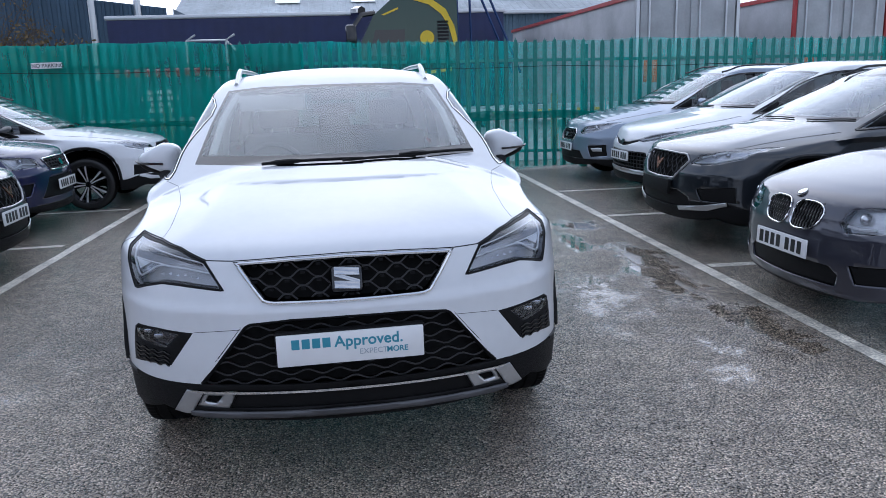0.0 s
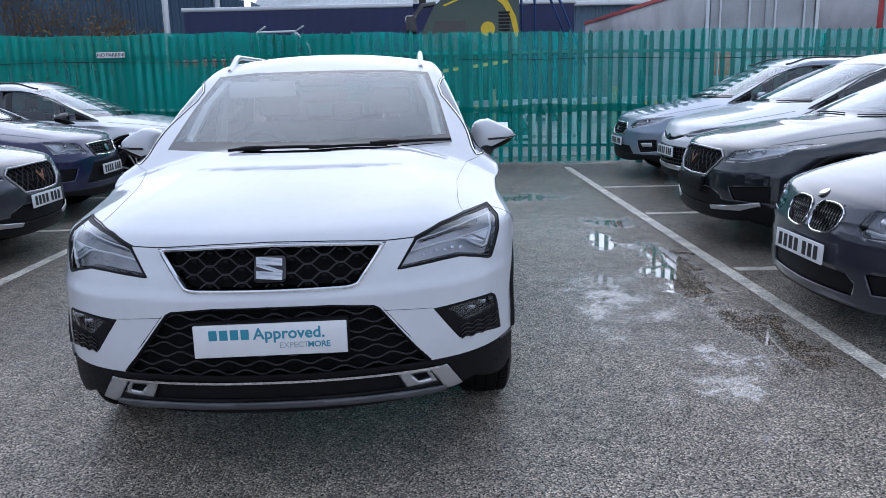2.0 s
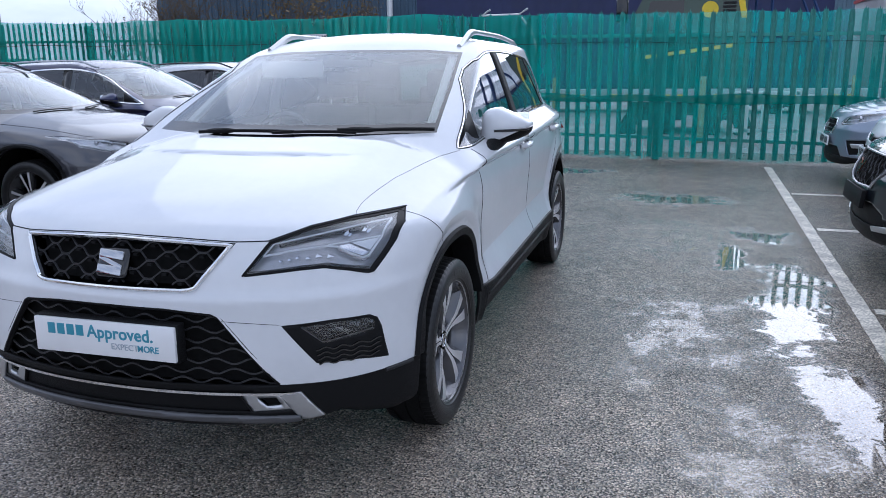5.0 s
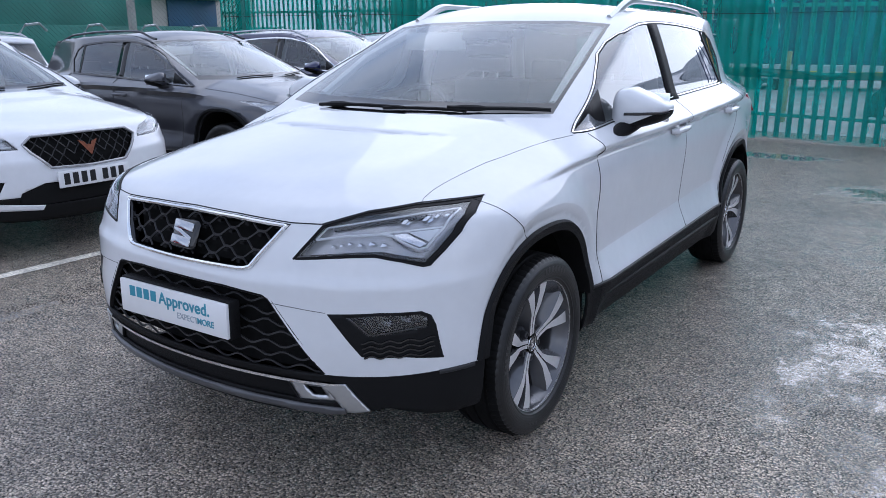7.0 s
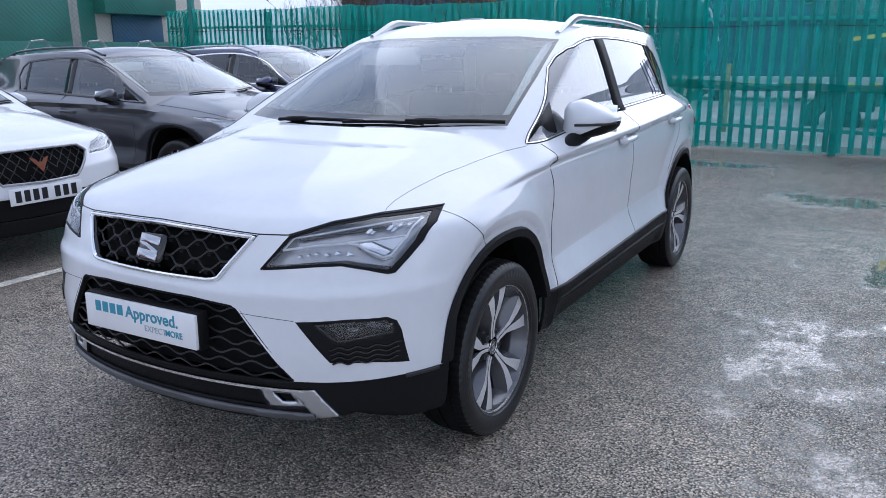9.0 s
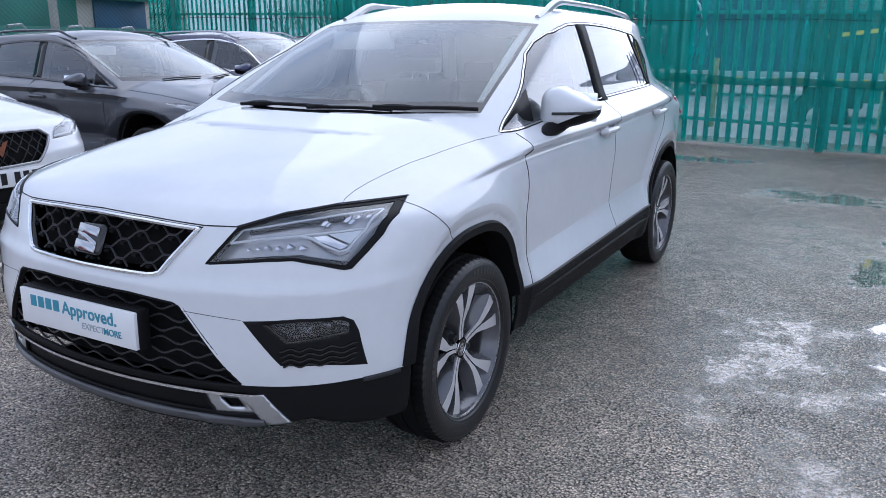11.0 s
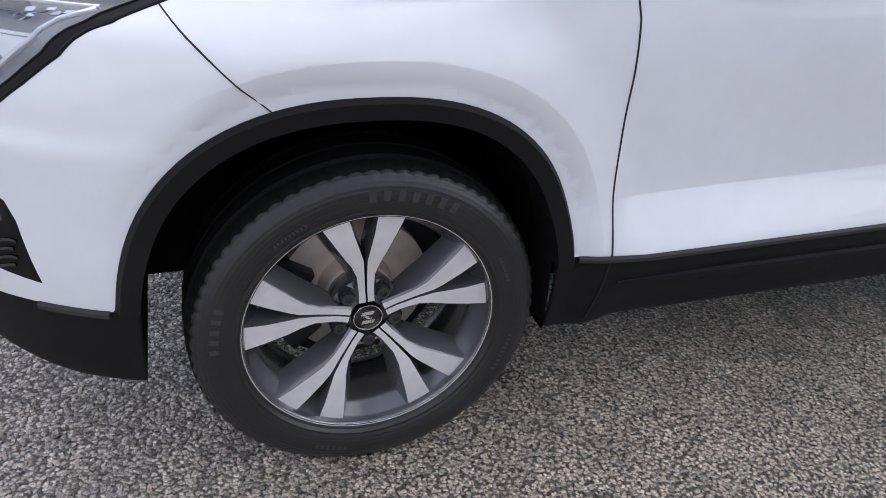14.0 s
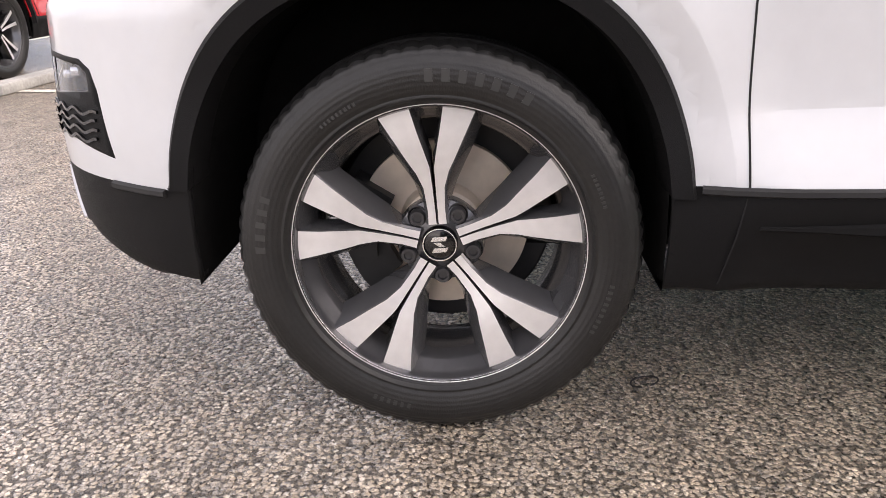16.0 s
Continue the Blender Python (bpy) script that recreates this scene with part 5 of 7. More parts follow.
# ---- ground ----
def ground_material():
    """Wet asphalt: stones set in dark binder, the gaps between them shaded by colour, and rain water that stands level
    between and over them.
    """
    m = bpy.data.materials.new("wet_asphalt")
    n, l = nodes_of(m)
    b = n["Principled BSDF"]
    pos = n.new("ShaderNodeNewGeometry").outputs["Position"]

    def noise_of(scale, detail=3, rough=0.5):
        t = n.new("ShaderNodeTexNoise")
        t.inputs["Scale"].default_value, t.inputs["Detail"].default_value, t.inputs["Roughness"].default_value = scale, detail, rough
        l.new(pos, t.inputs["Vector"])
        return t.outputs["Fac"]

    def span(value, a, b2, c, d, smooth=False):
        r = n.new("ShaderNodeMapRange")
        if smooth:
            r.interpolation_type = "SMOOTHSTEP"
        for k, v in zip(("From Min", "From Max", "To Min", "To Max"), (a, b2, c, d)):
            r.inputs[k].default_value = v
        l.new(value, r.inputs["Value"])
        return r.outputs["Result"]

    def calc(op, a, c):
        k = n.new("ShaderNodeMath")
        k.operation = op
        for i, v in enumerate((a, c)):
            if isinstance(v, (int, float)):
                k.inputs[i].default_value = v
            else:
                l.new(v, k.inputs[i])
        return k.outputs[0]

    def cells(scale):
        v = n.new("ShaderNodeTexVoronoi")
        v.voronoi_dimensions = "2D"
        v.inputs["Scale"].default_value = scale
        l.new(bent.outputs[0], v.inputs["Vector"])
        c = n.new("ShaderNodeSeparateColor")
        l.new(v.outputs["Color"], c.inputs["Color"])
        off, dirs, dot = (n.new("ShaderNodeVectorMath") for _ in range(3))
        off.operation, dirs.operation, dot.operation = "SUBTRACT", "SUBTRACT", "DOT_PRODUCT"
        l.new(bent.outputs[0], off.inputs[0]), l.new(v.outputs["Position"], off.inputs[1])
        l.new(v.outputs["Color"], dirs.inputs[0])
        dirs.inputs[1].default_value = (0.5, 0.5, 0.5)
        l.new(off.outputs["Vector"], dot.inputs[0]), l.new(dirs.outputs["Vector"], dot.inputs[1])
        return v.outputs["Distance"], c.outputs["Red"], c.outputs["Green"], dot.outputs["Value"]

    def patches(places):
        sep = n.new("ShaderNodeSeparateXYZ")
        l.new(pos, sep.inputs["Vector"])
        out = None
        for x, y, rx, ry in places:
            dx = calc("DIVIDE", calc("SUBTRACT", sep.outputs["X"], x), rx)
            dy = calc("DIVIDE", calc("SUBTRACT", sep.outputs["Y"], y), ry)
            d = calc("SUBTRACT", 1.0, calc("SQRT", calc("ADD", calc("MULTIPLY", dx, dx), calc("MULTIPLY", dy, dy)), 0))
            out = d if out is None else calc("MAXIMUM", out, d)
        return out

    # positions nudged about, so that the stones take uneven outlines
    wob = n.new("ShaderNodeTexNoise")
    wob.inputs["Scale"].default_value, wob.inputs["Detail"].default_value = 150, 2
    l.new(pos, wob.inputs["Vector"])
    bent = n.new("ShaderNodeVectorMath")
    bent.operation = "MULTIPLY_ADD"
    bent.inputs[1].default_value = (0.011, 0.011, 0.0)
    l.new(wob.outputs["Color"], bent.inputs[0]), l.new(pos, bent.inputs[2])
    # coarse stones, fine chippings, and their heights (0 to 1)
    dist, tone, lift, slope = cells(98)
    dist2, tone2, lift2, slope2 = cells(230)
    dome = calc("MULTIPLY", span(dist, 0.26, 0.66, 1.0, 0.0, True), span(lift, 0, 1, 0.35, 1.0))
    dome2 = calc("MULTIPLY", span(dist2, 0.1, 0.6, 1.0, 0.0, True), span(lift2, 0, 1, 0.1, 0.6))
    stones = calc("ADD", calc("MAXIMUM", calc("ADD", dome, calc("MULTIPLY", slope, 120)), calc("ADD", dome2, calc("MULTIPLY", slope2, 120))), calc("MULTIPLY", noise_of(22, 3), 0.35))
    ramp_c = n.new("ShaderNodeValToRGB")
    e = ramp_c.color_ramp.elements
    e[0].position, e[0].color = 0.0, (0.15, 0.124, 0.096, 1)
    e[1].position, e[1].color = 1.0, (0.95, 0.85, 0.71, 1)
    for at, c in ((0.30, (0.40, 0.328, 0.248, 1)), (0.65, (0.66, 0.54, 0.405, 1)), (0.90, (0.86, 0.72, 0.55, 1))):
        k = e.new(at)
        k.color = c
    grain = n.new("ShaderNodeMix")
    grain.data_type = "FLOAT"
    l.new(span(dist, 0.34, 0.46, 0.0, 1.0), grain.inputs["Factor"]), l.new(tone, grain.inputs["A"]), l.new(calc("MULTIPLY", tone2, 0.72), grain.inputs["B"])
    l.new(grain.outputs["Result"], ramp_c.inputs["Fac"])
    wear_shade = calc("MULTIPLY", span(noise_of(0.7, 5, 0.6), 0.3, 0.7, 0.70, 1.35), span(noise_of(9, 4, 0.6), 0.3, 0.7, 0.7, 1.3))
    rim = calc("ADD", dist, span(lift, 0, 1, 0.22, -0.10))
    # gaps: dark binder, plus the shade between stones put into colour and coat
    joint_shade = calc("MULTIPLY", span(rim, 0.45, 0.62, 1.0, 0.24), span(dist2, 0.40, 0.70, 1.0, 0.45))
    wear_shade = calc("MULTIPLY", wear_shade, joint_shade)
    tint = n.new("ShaderNodeVectorMath")
    tint.operation = "SCALE"
    l.new(ramp_c.outputs["Color"], tint.inputs[0]), l.new(wear_shade, tint.inputs["Scale"])
    # the water's level against the stones: deep in the pools, thin in the shallow sheets
    pool = span(calc("ADD", patches(POOLS), span(noise_of(3.4, 8, 0.7), 0.3, 0.7, -0.60, 0.40)), 0.0, 0.40, -0.1, 1.05)
    sheet = span(calc("ADD", patches(SHEEN), span(noise_of(3.6, 9, 0.75), 0.32, 0.68, -0.66, 0.54)), -0.1, 0.75, -0.15, 0.52)
    base_level = span(noise_of(1.1, 6, 0.65), 0.40, 0.70, -0.45, 0.10)
    level = calc("MAXIMUM", calc("MAXIMUM", pool, sheet), base_level)
    under = span(calc("SUBTRACT", calc("ADD", level, span(noise_of(38, 3, 0.6), 0.3, 0.7, -0.10, 0.10)), stones), -0.05, 0.12, 0.0, 1.0)
    height = calc("MAXIMUM", stones, level)
    mixr = n.new("ShaderNodeMix")
    mixr.data_type = "FLOAT"
    l.new(under, mixr.inputs["Factor"]), l.new(span(tone2, 0, 1, 0.15, 0.55), mixr.inputs["A"])
    mixr.inputs["B"].default_value = 0.04
    l.new(mixr.outputs["Result"], b.inputs["Roughness"])
    b.inputs["Specular IOR Level"].default_value = 0.4
    l.new(calc("MAXIMUM", under, calc("MULTIPLY", joint_shade, 0.9)), b.inputs["Coat Weight"])
    b.inputs["Coat IOR"].default_value = 2.2
    l.new(span(under, 0, 1, 0.03, 0.012), b.inputs["Coat Roughness"])
    dark = n.new("ShaderNodeVectorMath")
    dark.operation = "SCALE"
    l.new(tint.outputs["Vector"], dark.inputs[0]), l.new(span(under, 0, 1, 1.0, 0.75), dark.inputs["Scale"])
    l.new(dark.outputs["Vector"], b.inputs["Base Color"])
    bump = n.new("ShaderNodeBump")
    bump.inputs["Strength"].default_value, bump.inputs["Distance"].default_value = 1.0, 0.0066
    l.new(height, bump.inputs["Height"])
    l.new(bump.outputs["Normal"], b.inputs["Normal"]), l.new(bump.outputs["Normal"], b.inputs["Coat Normal"])
    return m


POOLS = [(2.34, 2.5, 0.30, 0.95), (2.45, 3.2, 0.30, 0.9), (2.10, 3.95, 0.17, 0.7), (2.4, 4.7, 0.35, 0.45), (1.65, 6.4, 0.80, 0.55), (0.2, 8.4, 1.0, 0.4), (2.42, 1.5, 0.30, 0.80)]
SHEEN = [(1.75, 2.2, 0.65, 1.5), (2.1, 0.9, 0.75, 1.2), (1.8, 4.6, 0.8, 1.6), (-2.0, 0.8, 0.8, 1.8)]
ASPHALT = ground_material()
b = bmesh.new()
bmesh.ops.create_grid(b, x_segments=40, y_segments=40, size=600)
solid("ground", b, ASPHALT, "wet dark asphalt of the car park", "ground", kind="structure")
LINE_PAINT = surface("worn_white_line_paint", (0.78, 0.73, 0.62), 0.5, grain=0.6, grain_scale=75, stain=0.4, stain_scale=6, bump=0.6, bump_scale=140)


def line(name, a, c, wide=0.10):
    a, c = Vector((*a, 0)), Vector((*c, 0))
    d = (c - a).normalized()
    s = Vector((-d.y, d.x, 0)) * wide / 2
    n = max(2, int((c - a).length / 0.06))
    rnd = random.Random(int(a.x * 100 + c.y * 31))
    verts, faces = [], []
    for i in range(n + 1):
        p = a + (c - a) * i / n
        for k in (-1, 1):
            q = p + s * (k * (1 + rnd.uniform(-0.09, 0.06)))
            verts.append((q.x, q.y, 0.004))
    faces = [(2 * i, 2 * i + 2, 2 * i + 3, 2 * i + 1) for i in range(n)]
    return solid(name, mesh_of(name, verts, faces), LINE_PAINT, "worn white painted parking line on wet asphalt", "parking line", "parking lines", "structure")


line("parking_line", (2.60, -6.0), (2.845, 9.25))
line("parking_line", (-2.95, -6.0), (-2.45, 8.6))
for y, y2 in ((-4.3, -4.0), (-2.0, -1.6), (0.35, 0.7), (2.79, 2.95), (5.1, 5.2), (7.0, 7.45)):
    line("parking_line", (2.765 + 0.016 * y, y), (7.6, y - 0.25))
    line("parking_line", (-2.885 + 0.034 * y2, y2), (-7.7, y2 - 0.1))

# ---- palisade fence with its netting ----
PALE = surface("dark_green_painted_steel", (0.035, 0.25, 0.21), 0.45, 0.1, grain=0.15, grain_scale=30, stain=0.3, stain_scale=3, vary=0.18)
TIMBER = surface("yellowish_timber_post", (0.34, 0.29, 0.13), 0.8, grain=0.3, grain_scale=25, stain=0.3, stain_scale=3)


def fence_y(x):
    return 9.95 - 0.10 * x


def pale_mesh(h):
    """One pale: a W of folded steel with three points."""
    prof = [(-0.036, 0.012), (-0.024, 0.0), (-0.011, 0.008), (0.0, 0.010), (0.011, 0.008), (0.024, 0.0), (0.036, 0.012)]
    tops = [h - 0.075, h - 0.03, h - 0.055, h, h - 0.055, h - 0.03, h - 0.075]
    verts, faces = [], []
    for (x, y), t in zip(prof, tops):
        for z in (0.05, 1.5, h - 0.12, t):
            k = 1.0 if z < h - 0.1 else 0.85
            verts.append((x * k, y, z))
    for i in range(6):
        for k in range(3):
            faces.append((4 * i + k, 4 * i + 4 + k, 4 * i + 5 + k, 4 * i + 1 + k))
    return mesh_of("pale", verts, faces, sharp=20)


def netting_material(name, colour, open_part):
    m = bpy.data.materials.new(name)
    n, l = nodes_of(m)
    n.clear()
    out, mix, d, tr, t, add = (n.new("ShaderNode" + k) for k in ("OutputMaterial", "MixShader", "BsdfDiffuse", "BsdfTranslucent", "BsdfTransparent", "MixShader"))
    co = n.new("ShaderNodeTexCoord")
    no = n.new("ShaderNodeTexNoise")
    no.inputs["Scale"].default_value, no.inputs["Detail"].default_value = 1.3, 6
    l.new(co.outputs["Object"], no.inputs["Vector"])
    mp = n.new("ShaderNodeMapping")
    mp.inputs["Scale"].default_value = (9, 1, 0.5)
    l.new(co.outputs["Object"], mp.inputs["Vector"])
    st = n.new("ShaderNodeTexNoise")
    st.inputs["Scale"].default_value, st.inputs["Detail"].default_value = 1.0, 3
    l.new(mp.outputs["Vector"], st.inputs["Vector"])
    sm = n.new("ShaderNodeMath")
    sm.operation = "ADD"
    l.new(no.outputs["Fac"], sm.inputs[0]), l.new(st.outputs["Fac"], sm.inputs[1])
    r = n.new("ShaderNodeMapRange")
    r.inputs["From Min"].default_value, r.inputs["From Max"].default_value = 0.7, 1.3
    r.inputs["To Min"].default_value, r.inputs["To Max"].default_value = open_part - 0.12, open_part + 0.12
    l.new(sm.outputs[0], r.inputs["Value"])
    for k in (d, tr):
        k.inputs["Color"].default_value = (*colour, 1)
    add.inputs["Fac"].default_value = 0.65
    l.new(d.outputs[0], add.inputs[1]), l.new(tr.outputs[0], add.inputs[2])
    l.new(r.outputs["Result"], mix.inputs["Fac"])
    l.new(add.outputs[0], mix.inputs[1]), l.new(t.outputs[0], mix.inputs[2])
    l.new(mix.outputs[0], out.inputs["Surface"])
    return m


NET = netting_material("green_windbreak_netting", (0.026, 0.40, 0.33), 0.38)
NET_OPEN = netting_material("stretched_green_netting", (0.038, 0.60, 0.54), 0.60)
NET_HEM = netting_material("folded_netting_hem", (0.014, 0.24, 0.20), 0.18)


def netting(x0, x1, z0, z1, off, seed, material=NET):
    rnd = random.Random(seed)
    ph = [rnd.uniform(0, 6) for _ in range(6)]
    verts, faces = [], []
    nx, nz = int((x1 - x0) / 0.10), 14
    for i in range(nx + 1):
        x = x0 + (x1 - x0) * i / nx
        for j in range(nz + 1):
            v = j / nz
            top = z1(x) + 0.012 * math.sin(x * 5 + ph[0]) + 0.02 * math.sin(x * 1.3 + ph[1])
            low = z0(x) + 0.015 * math.sin(x * 3 + ph[2])
            z = low + (top - low) * v
            y = fence_y(x) - off - 0.022 * math.sin(x * 6.3 + ph[3] + 2 * v) - 0.015 * math.sin(x * 2.1 + ph[4] - 3 * v) - 0.05 * (1 - v) ** 2
            verts.append((x, y, z))
    for i in range(nx):
        for j in range(nz):
            k = i * (nz + 1) + j
            faces.append((k, k + nz + 1, k + nz + 2, k + 1))
    return mesh_of("netting", verts, faces)


def fence_top(x):
    return 2.16 - 0.020 * x


fence = thing("palisade_fence", "dark green steel palisade fence", "fence", kind="structure")
pale = pale_mesh(2.2)
X0, X1, STEP = -13.0, 17.0, 0.155
for i in range(int((X1 - X0) / STEP)):
    x = X0 + i * STEP
    part("pale", pale, PALE, fence, m=Matrix.Translation((x, fence_y(x), 0.0)) @ Matrix.Rotation(-0.1 + random.uniform(-0.02, 0.02), 4, "Z") @ Matrix.Diagonal((1, 1, (fence_top(x) + random.uniform(-0.012, 0.012)) / 2.2, 1)))
for z in (0.35, 1.80):
    run = [(x, fence_y(x) + 0.035, z - 0.016 * x) for x in np.linspace(X0, X1, 30)]
    part("rail", mesh_of("rail", *tube(run, 0.032, 4)), PALE, fence)
for x in np.arange(X0 + 0.6, X1, 2.75):
    part("post", box_bm((x - 0.05, fence_y(x) + 0.06, 0), (x + 0.05, fence_y(x) + 0.16, fence_top(x) - 0.1), 0.006), PALE, fence)
for k, (a, c) in enumerate(((-13.0, -7.1), (-7.15, -1.9), (-1.95, -0.4), (-0.45, 1.9), (1.85, 9.0), (8.95, 17.0))):
    net = solid("netting", netting(a, c, lambda x: 0.03, lambda x: fence_top(x) - 0.035, 0.03 if k < 4 else -0.03, k), NET if k < 3 else NET_OPEN, "green windbreak netting tied to the fence", "netting", "fence netting", "structure")
    hem = solid("netting_hem", netting(a, c, lambda x: 0.86 - 0.012 * x, lambda x: 0.97 - 0.012 * x, 0.045, k + 9, NET_HEM), NET_HEM, "sagging folded hem of green netting", "netting", "fence netting", "structure")
    wire = [(x, fence_y(x) - 0.06, 1.70 - 0.018 * x + 0.012 * math.sin(x * 2.2)) for x in np.linspace(a, c, 40)]
    solid("tie_wire", mesh_of("tie_wire", *tube(wire, 0.006, 4)), GAP, "dark wire holding the netting", "wire", "fence wires", "structure")
sign = thing("no_parking_sign", "small white sign with dark lettering on the fence", "sign", pose(-4.35, fence_y(-4.35) - 0.07, 1.90, 0, 0, -5.7))
part("panel", box_bm((-0.235, -0.004, -0.045), (0.235, 0.004, 0.045), 0.002, 1), PLATE_WHITE, sign)
lettering(sign, "NO PARKING", 0.083, -0.225, -0.029, INK_BLACK, 0.0008, squeeze=0.97)

# ---- beyond the fence ----
YARD = surface("yard_concrete", (0.42, 0.41, 0.40), 0.7, stain=0.3, stain_scale=0.6, grain=0.2, grain_scale=8)
solid("yard", box_bm((-40, 10.9, -0.2), (60, 70, 0.012)), YARD, "pale concrete yard beyond the fence", "ground", kind="structure")
CURTAIN = surface("navy_trailer_curtain", (0.010, 0.016, 0.075), 0.45, stain=0.2, stain_scale=1.5, grain=0.05, grain_scale=12)
CLADDING = surface("blue_grey_profiled_steel", (0.10, 0.16, 0.21), 0.5, 0.2, stain=0.25, stain_scale=0.5, grain=0.06, grain_scale=6)
ROOFING = surface("weathered_pale_roof_sheet", (0.40, 0.44, 0.46), 0.6, stain=0.35, stain_scale=0.35, grain=0.15, grain_scale=5, vary=0.08)
CAB_GREEN = paint("dark_green_cab_paint", (0.010, 0.045, 0.028))
YELLOW = surface("yellow_vinyl", (0.75, 0.52, 0.02), 0.4, stain=0.1)
CONTAINER = surface("pale_grey_container_paint", (0.44, 0.44, 0.45), 0.5, stain=0.25, stain_scale=1.2, grain=0.05, grain_scale=20)
TRAILER_RED = surface("red_trailer_edge", (0.40, 0.03, 0.03), 0.45, stain=0.25, stain_scale=3)

# ---- the other cars ----
def y_at(piece, x, z):
    v = np.array(piece[0])
    return float(v[np.argmin((v[:, 0] - abs(x)) ** 2 + (v[:, 2] - z) ** 2), 1])


def lattice(piece, pitch_x, pitch_z, line, depth, slant):
    """Slanting bars across an opening, set back in it."""
    v = np.array(piece[0])
    x1, z0, z1 = v[:, 0].max(), v[:, 2].min(), v[:, 2].max()
    mids = [np.mean([piece[0][i] for i in f], axis=0) for f in piece[1]]
    mids = np.array(mids)
    out = []

    def bar(points):
        run = []
        for x, z in points:
            d = np.hypot(mids[:, 0] - abs(x), mids[:, 2] - z)
            if d.min() < 0.016:
                run.append((x, mids[d.argmin(), 1] + depth, z))
            else:
                if len(run) > 2:
                    out.append(tube(run, line, 4))
                run = []
        if len(run) > 2:
            out.append(tube(run, line, 4))

    k = -x1 - (z1 - z0)
    while k < x1 + (z1 - z0):
        for sgn in (1, -1) if slant else (1,):
            bar([(k + sgn * slant * t * (z1 - z0), z0 + t * (z1 - z0)) for t in np.linspace(0, 1, 14)])
        k += pitch_x
    z = z0 + pitch_z / 2
    while pitch_z and z < z1:
        bar([(x, z) for x in np.linspace(-x1, x1, 40)])
        z += pitch_z
    return join(*out) if out else ([(0, 0, 0)], [])


def parked_car(name, label, model, place, turn, paint_of, **extra):
    spec = dict(CARS[model], m=pose(*place, 0, 0, turn), paint=paint_of, model=model, **extra)
    spec.setdefault("turn", 4)
    car, piece = make_car(name, label, spec)
    wy, wz, sx = warp(spec["ymap"]), warp(spec["zmap"]), spec["wide"]
    to = lambda pts: [(p[0] * sx, wy(p[1]), wz(p[2])) for p in pts]
    trim = spec.get("trim", GLOSS_BLACK)
    for key, kind in spec["kinds"].items():
        g = piece[key]
        if kind == "grille":
            part("grille_backing", mesh_of("grille_backing", *shifted(twin(g), y=0.03)), LINER, car)
            part("grille_mesh", mesh_of("grille_mesh", *lattice(g, *spec.get("lattice", (0.05, 0.045, 0.004, 0.012, 0.5))), smooth=False), MESH_BLACK, car, "black grille mesh")
            edge = spec["face"][key]
            loop = dense(edge if edge[0][0] < 0 else edge + edge[:1], 0.02)
            ring = [(x, y_at(g, x, z) - 0.004, z) for x, z in loop if x >= 0]
            ring = [p for k, p in enumerate(ring) if k == 0 or math.dist(p, ring[k - 1]) > 0.004]
            if spec.get("frame"):
                part("grille_frame", mesh_of("grille_frame", *mirrored(tube(ring, spec.get("frame_r", 0.009), 6))), spec["frame"], car)
        elif kind == "dark":
            for q in ([twin(g)] if min(p[0] for p in g[0]) < 0.05 else [g, flipped(g)]):
                thick(part("lower_intake", mesh_of("lower_intake", *shifted(q, y=0.012)), BLACK_PLASTIC, car), 0.01)
        elif kind == "blade":
            for p in (g, flipped(g)):
                thick(part("bumper_blade", mesh_of("bumper_blade", *shifted(p, y=-0.008)), spec.get("blade", SATIN), car), 0.012)
        elif kind == "lamp":
            for s in (1, -1):
                p = g if s > 0 else flipped(g)
                lens = part("headlamp", mesh_of("headlamp", *p), LENS, car, "clear headlamp lens")
                lens.visible_shadow = False
                part("headlamp_bowl", mesh_of("headlamp_bowl", *shifted(p, y=0.05)), PARKED_BOWL, lens)
                v = np.array(g[0])
                line_up = [(x, y_at(g, x, z) + 0.02, z) for x, z in spec["guide"]]
                line_up = [tuple(q) for q in dense(line_up, 0.02)]
                q = tube(line_up, 0.008, 6)
                part("light_guide", mesh_of("light_guide", *(q if s > 0 else flipped(q))), LAMP_CLEAR, lens)
                for x, z, r in spec.get("projectors", ()):
                    b = bmesh.new()
                    bmesh.ops.create_uvsphere(b, u_segments=14, v_segments=8, radius=r)
                    for w in b.verts:
                        w.co += Vector((x * s, y_at(g, x, z) + 0.035, z))
                    part("projector", b, LAMP_SILVER, lens)
    if spec.get("plate"):
        px, pz, py = spec["plate"]
        number_bars(car, pose(0, py, pz, -2))
    elif spec.get("plate_base"):
        part("plate_holder", box_bm((-0.27, -0.01, -0.06), (0.27, 0.02, 0.06), 0.005), BLACK_PLASTIC, car, m=pose(0, *spec["plate_base"], -6))
    for shape, material, at, size in spec.get("badges", ()):
        b = bmesh.new()
        if shape == "round":
            bmesh.ops.create_cone(b, cap_ends=True, segments=24, radius1=size, radius2=size, depth=0.01)
            bmesh.ops.rotate(b, verts=b.verts, matrix=Matrix.Rotation(math.pi / 2, 3, "X"))
        else:
            for s in (1, -1):
                q = [b.verts.new(p) for p in ((0, 0, -size), (s * size * 1.15, 0, size * 0.75), (s * size * 0.42, 0, size * 0.50), (s * size * 0.22, 0, size * 0.12), (0, 0, size * 0.25))]
                f = b.faces.new(q if s > 0 else q[::-1])
            bmesh.ops.remove_doubles(b, verts=b.verts, dist=1e-5)
            r = bmesh.ops.extrude_face_region(b, geom=list(b.faces))
            for w in r["geom"]:
                if isinstance(w, bmesh.types.BMVert):
                    w.co.y -= 0.008
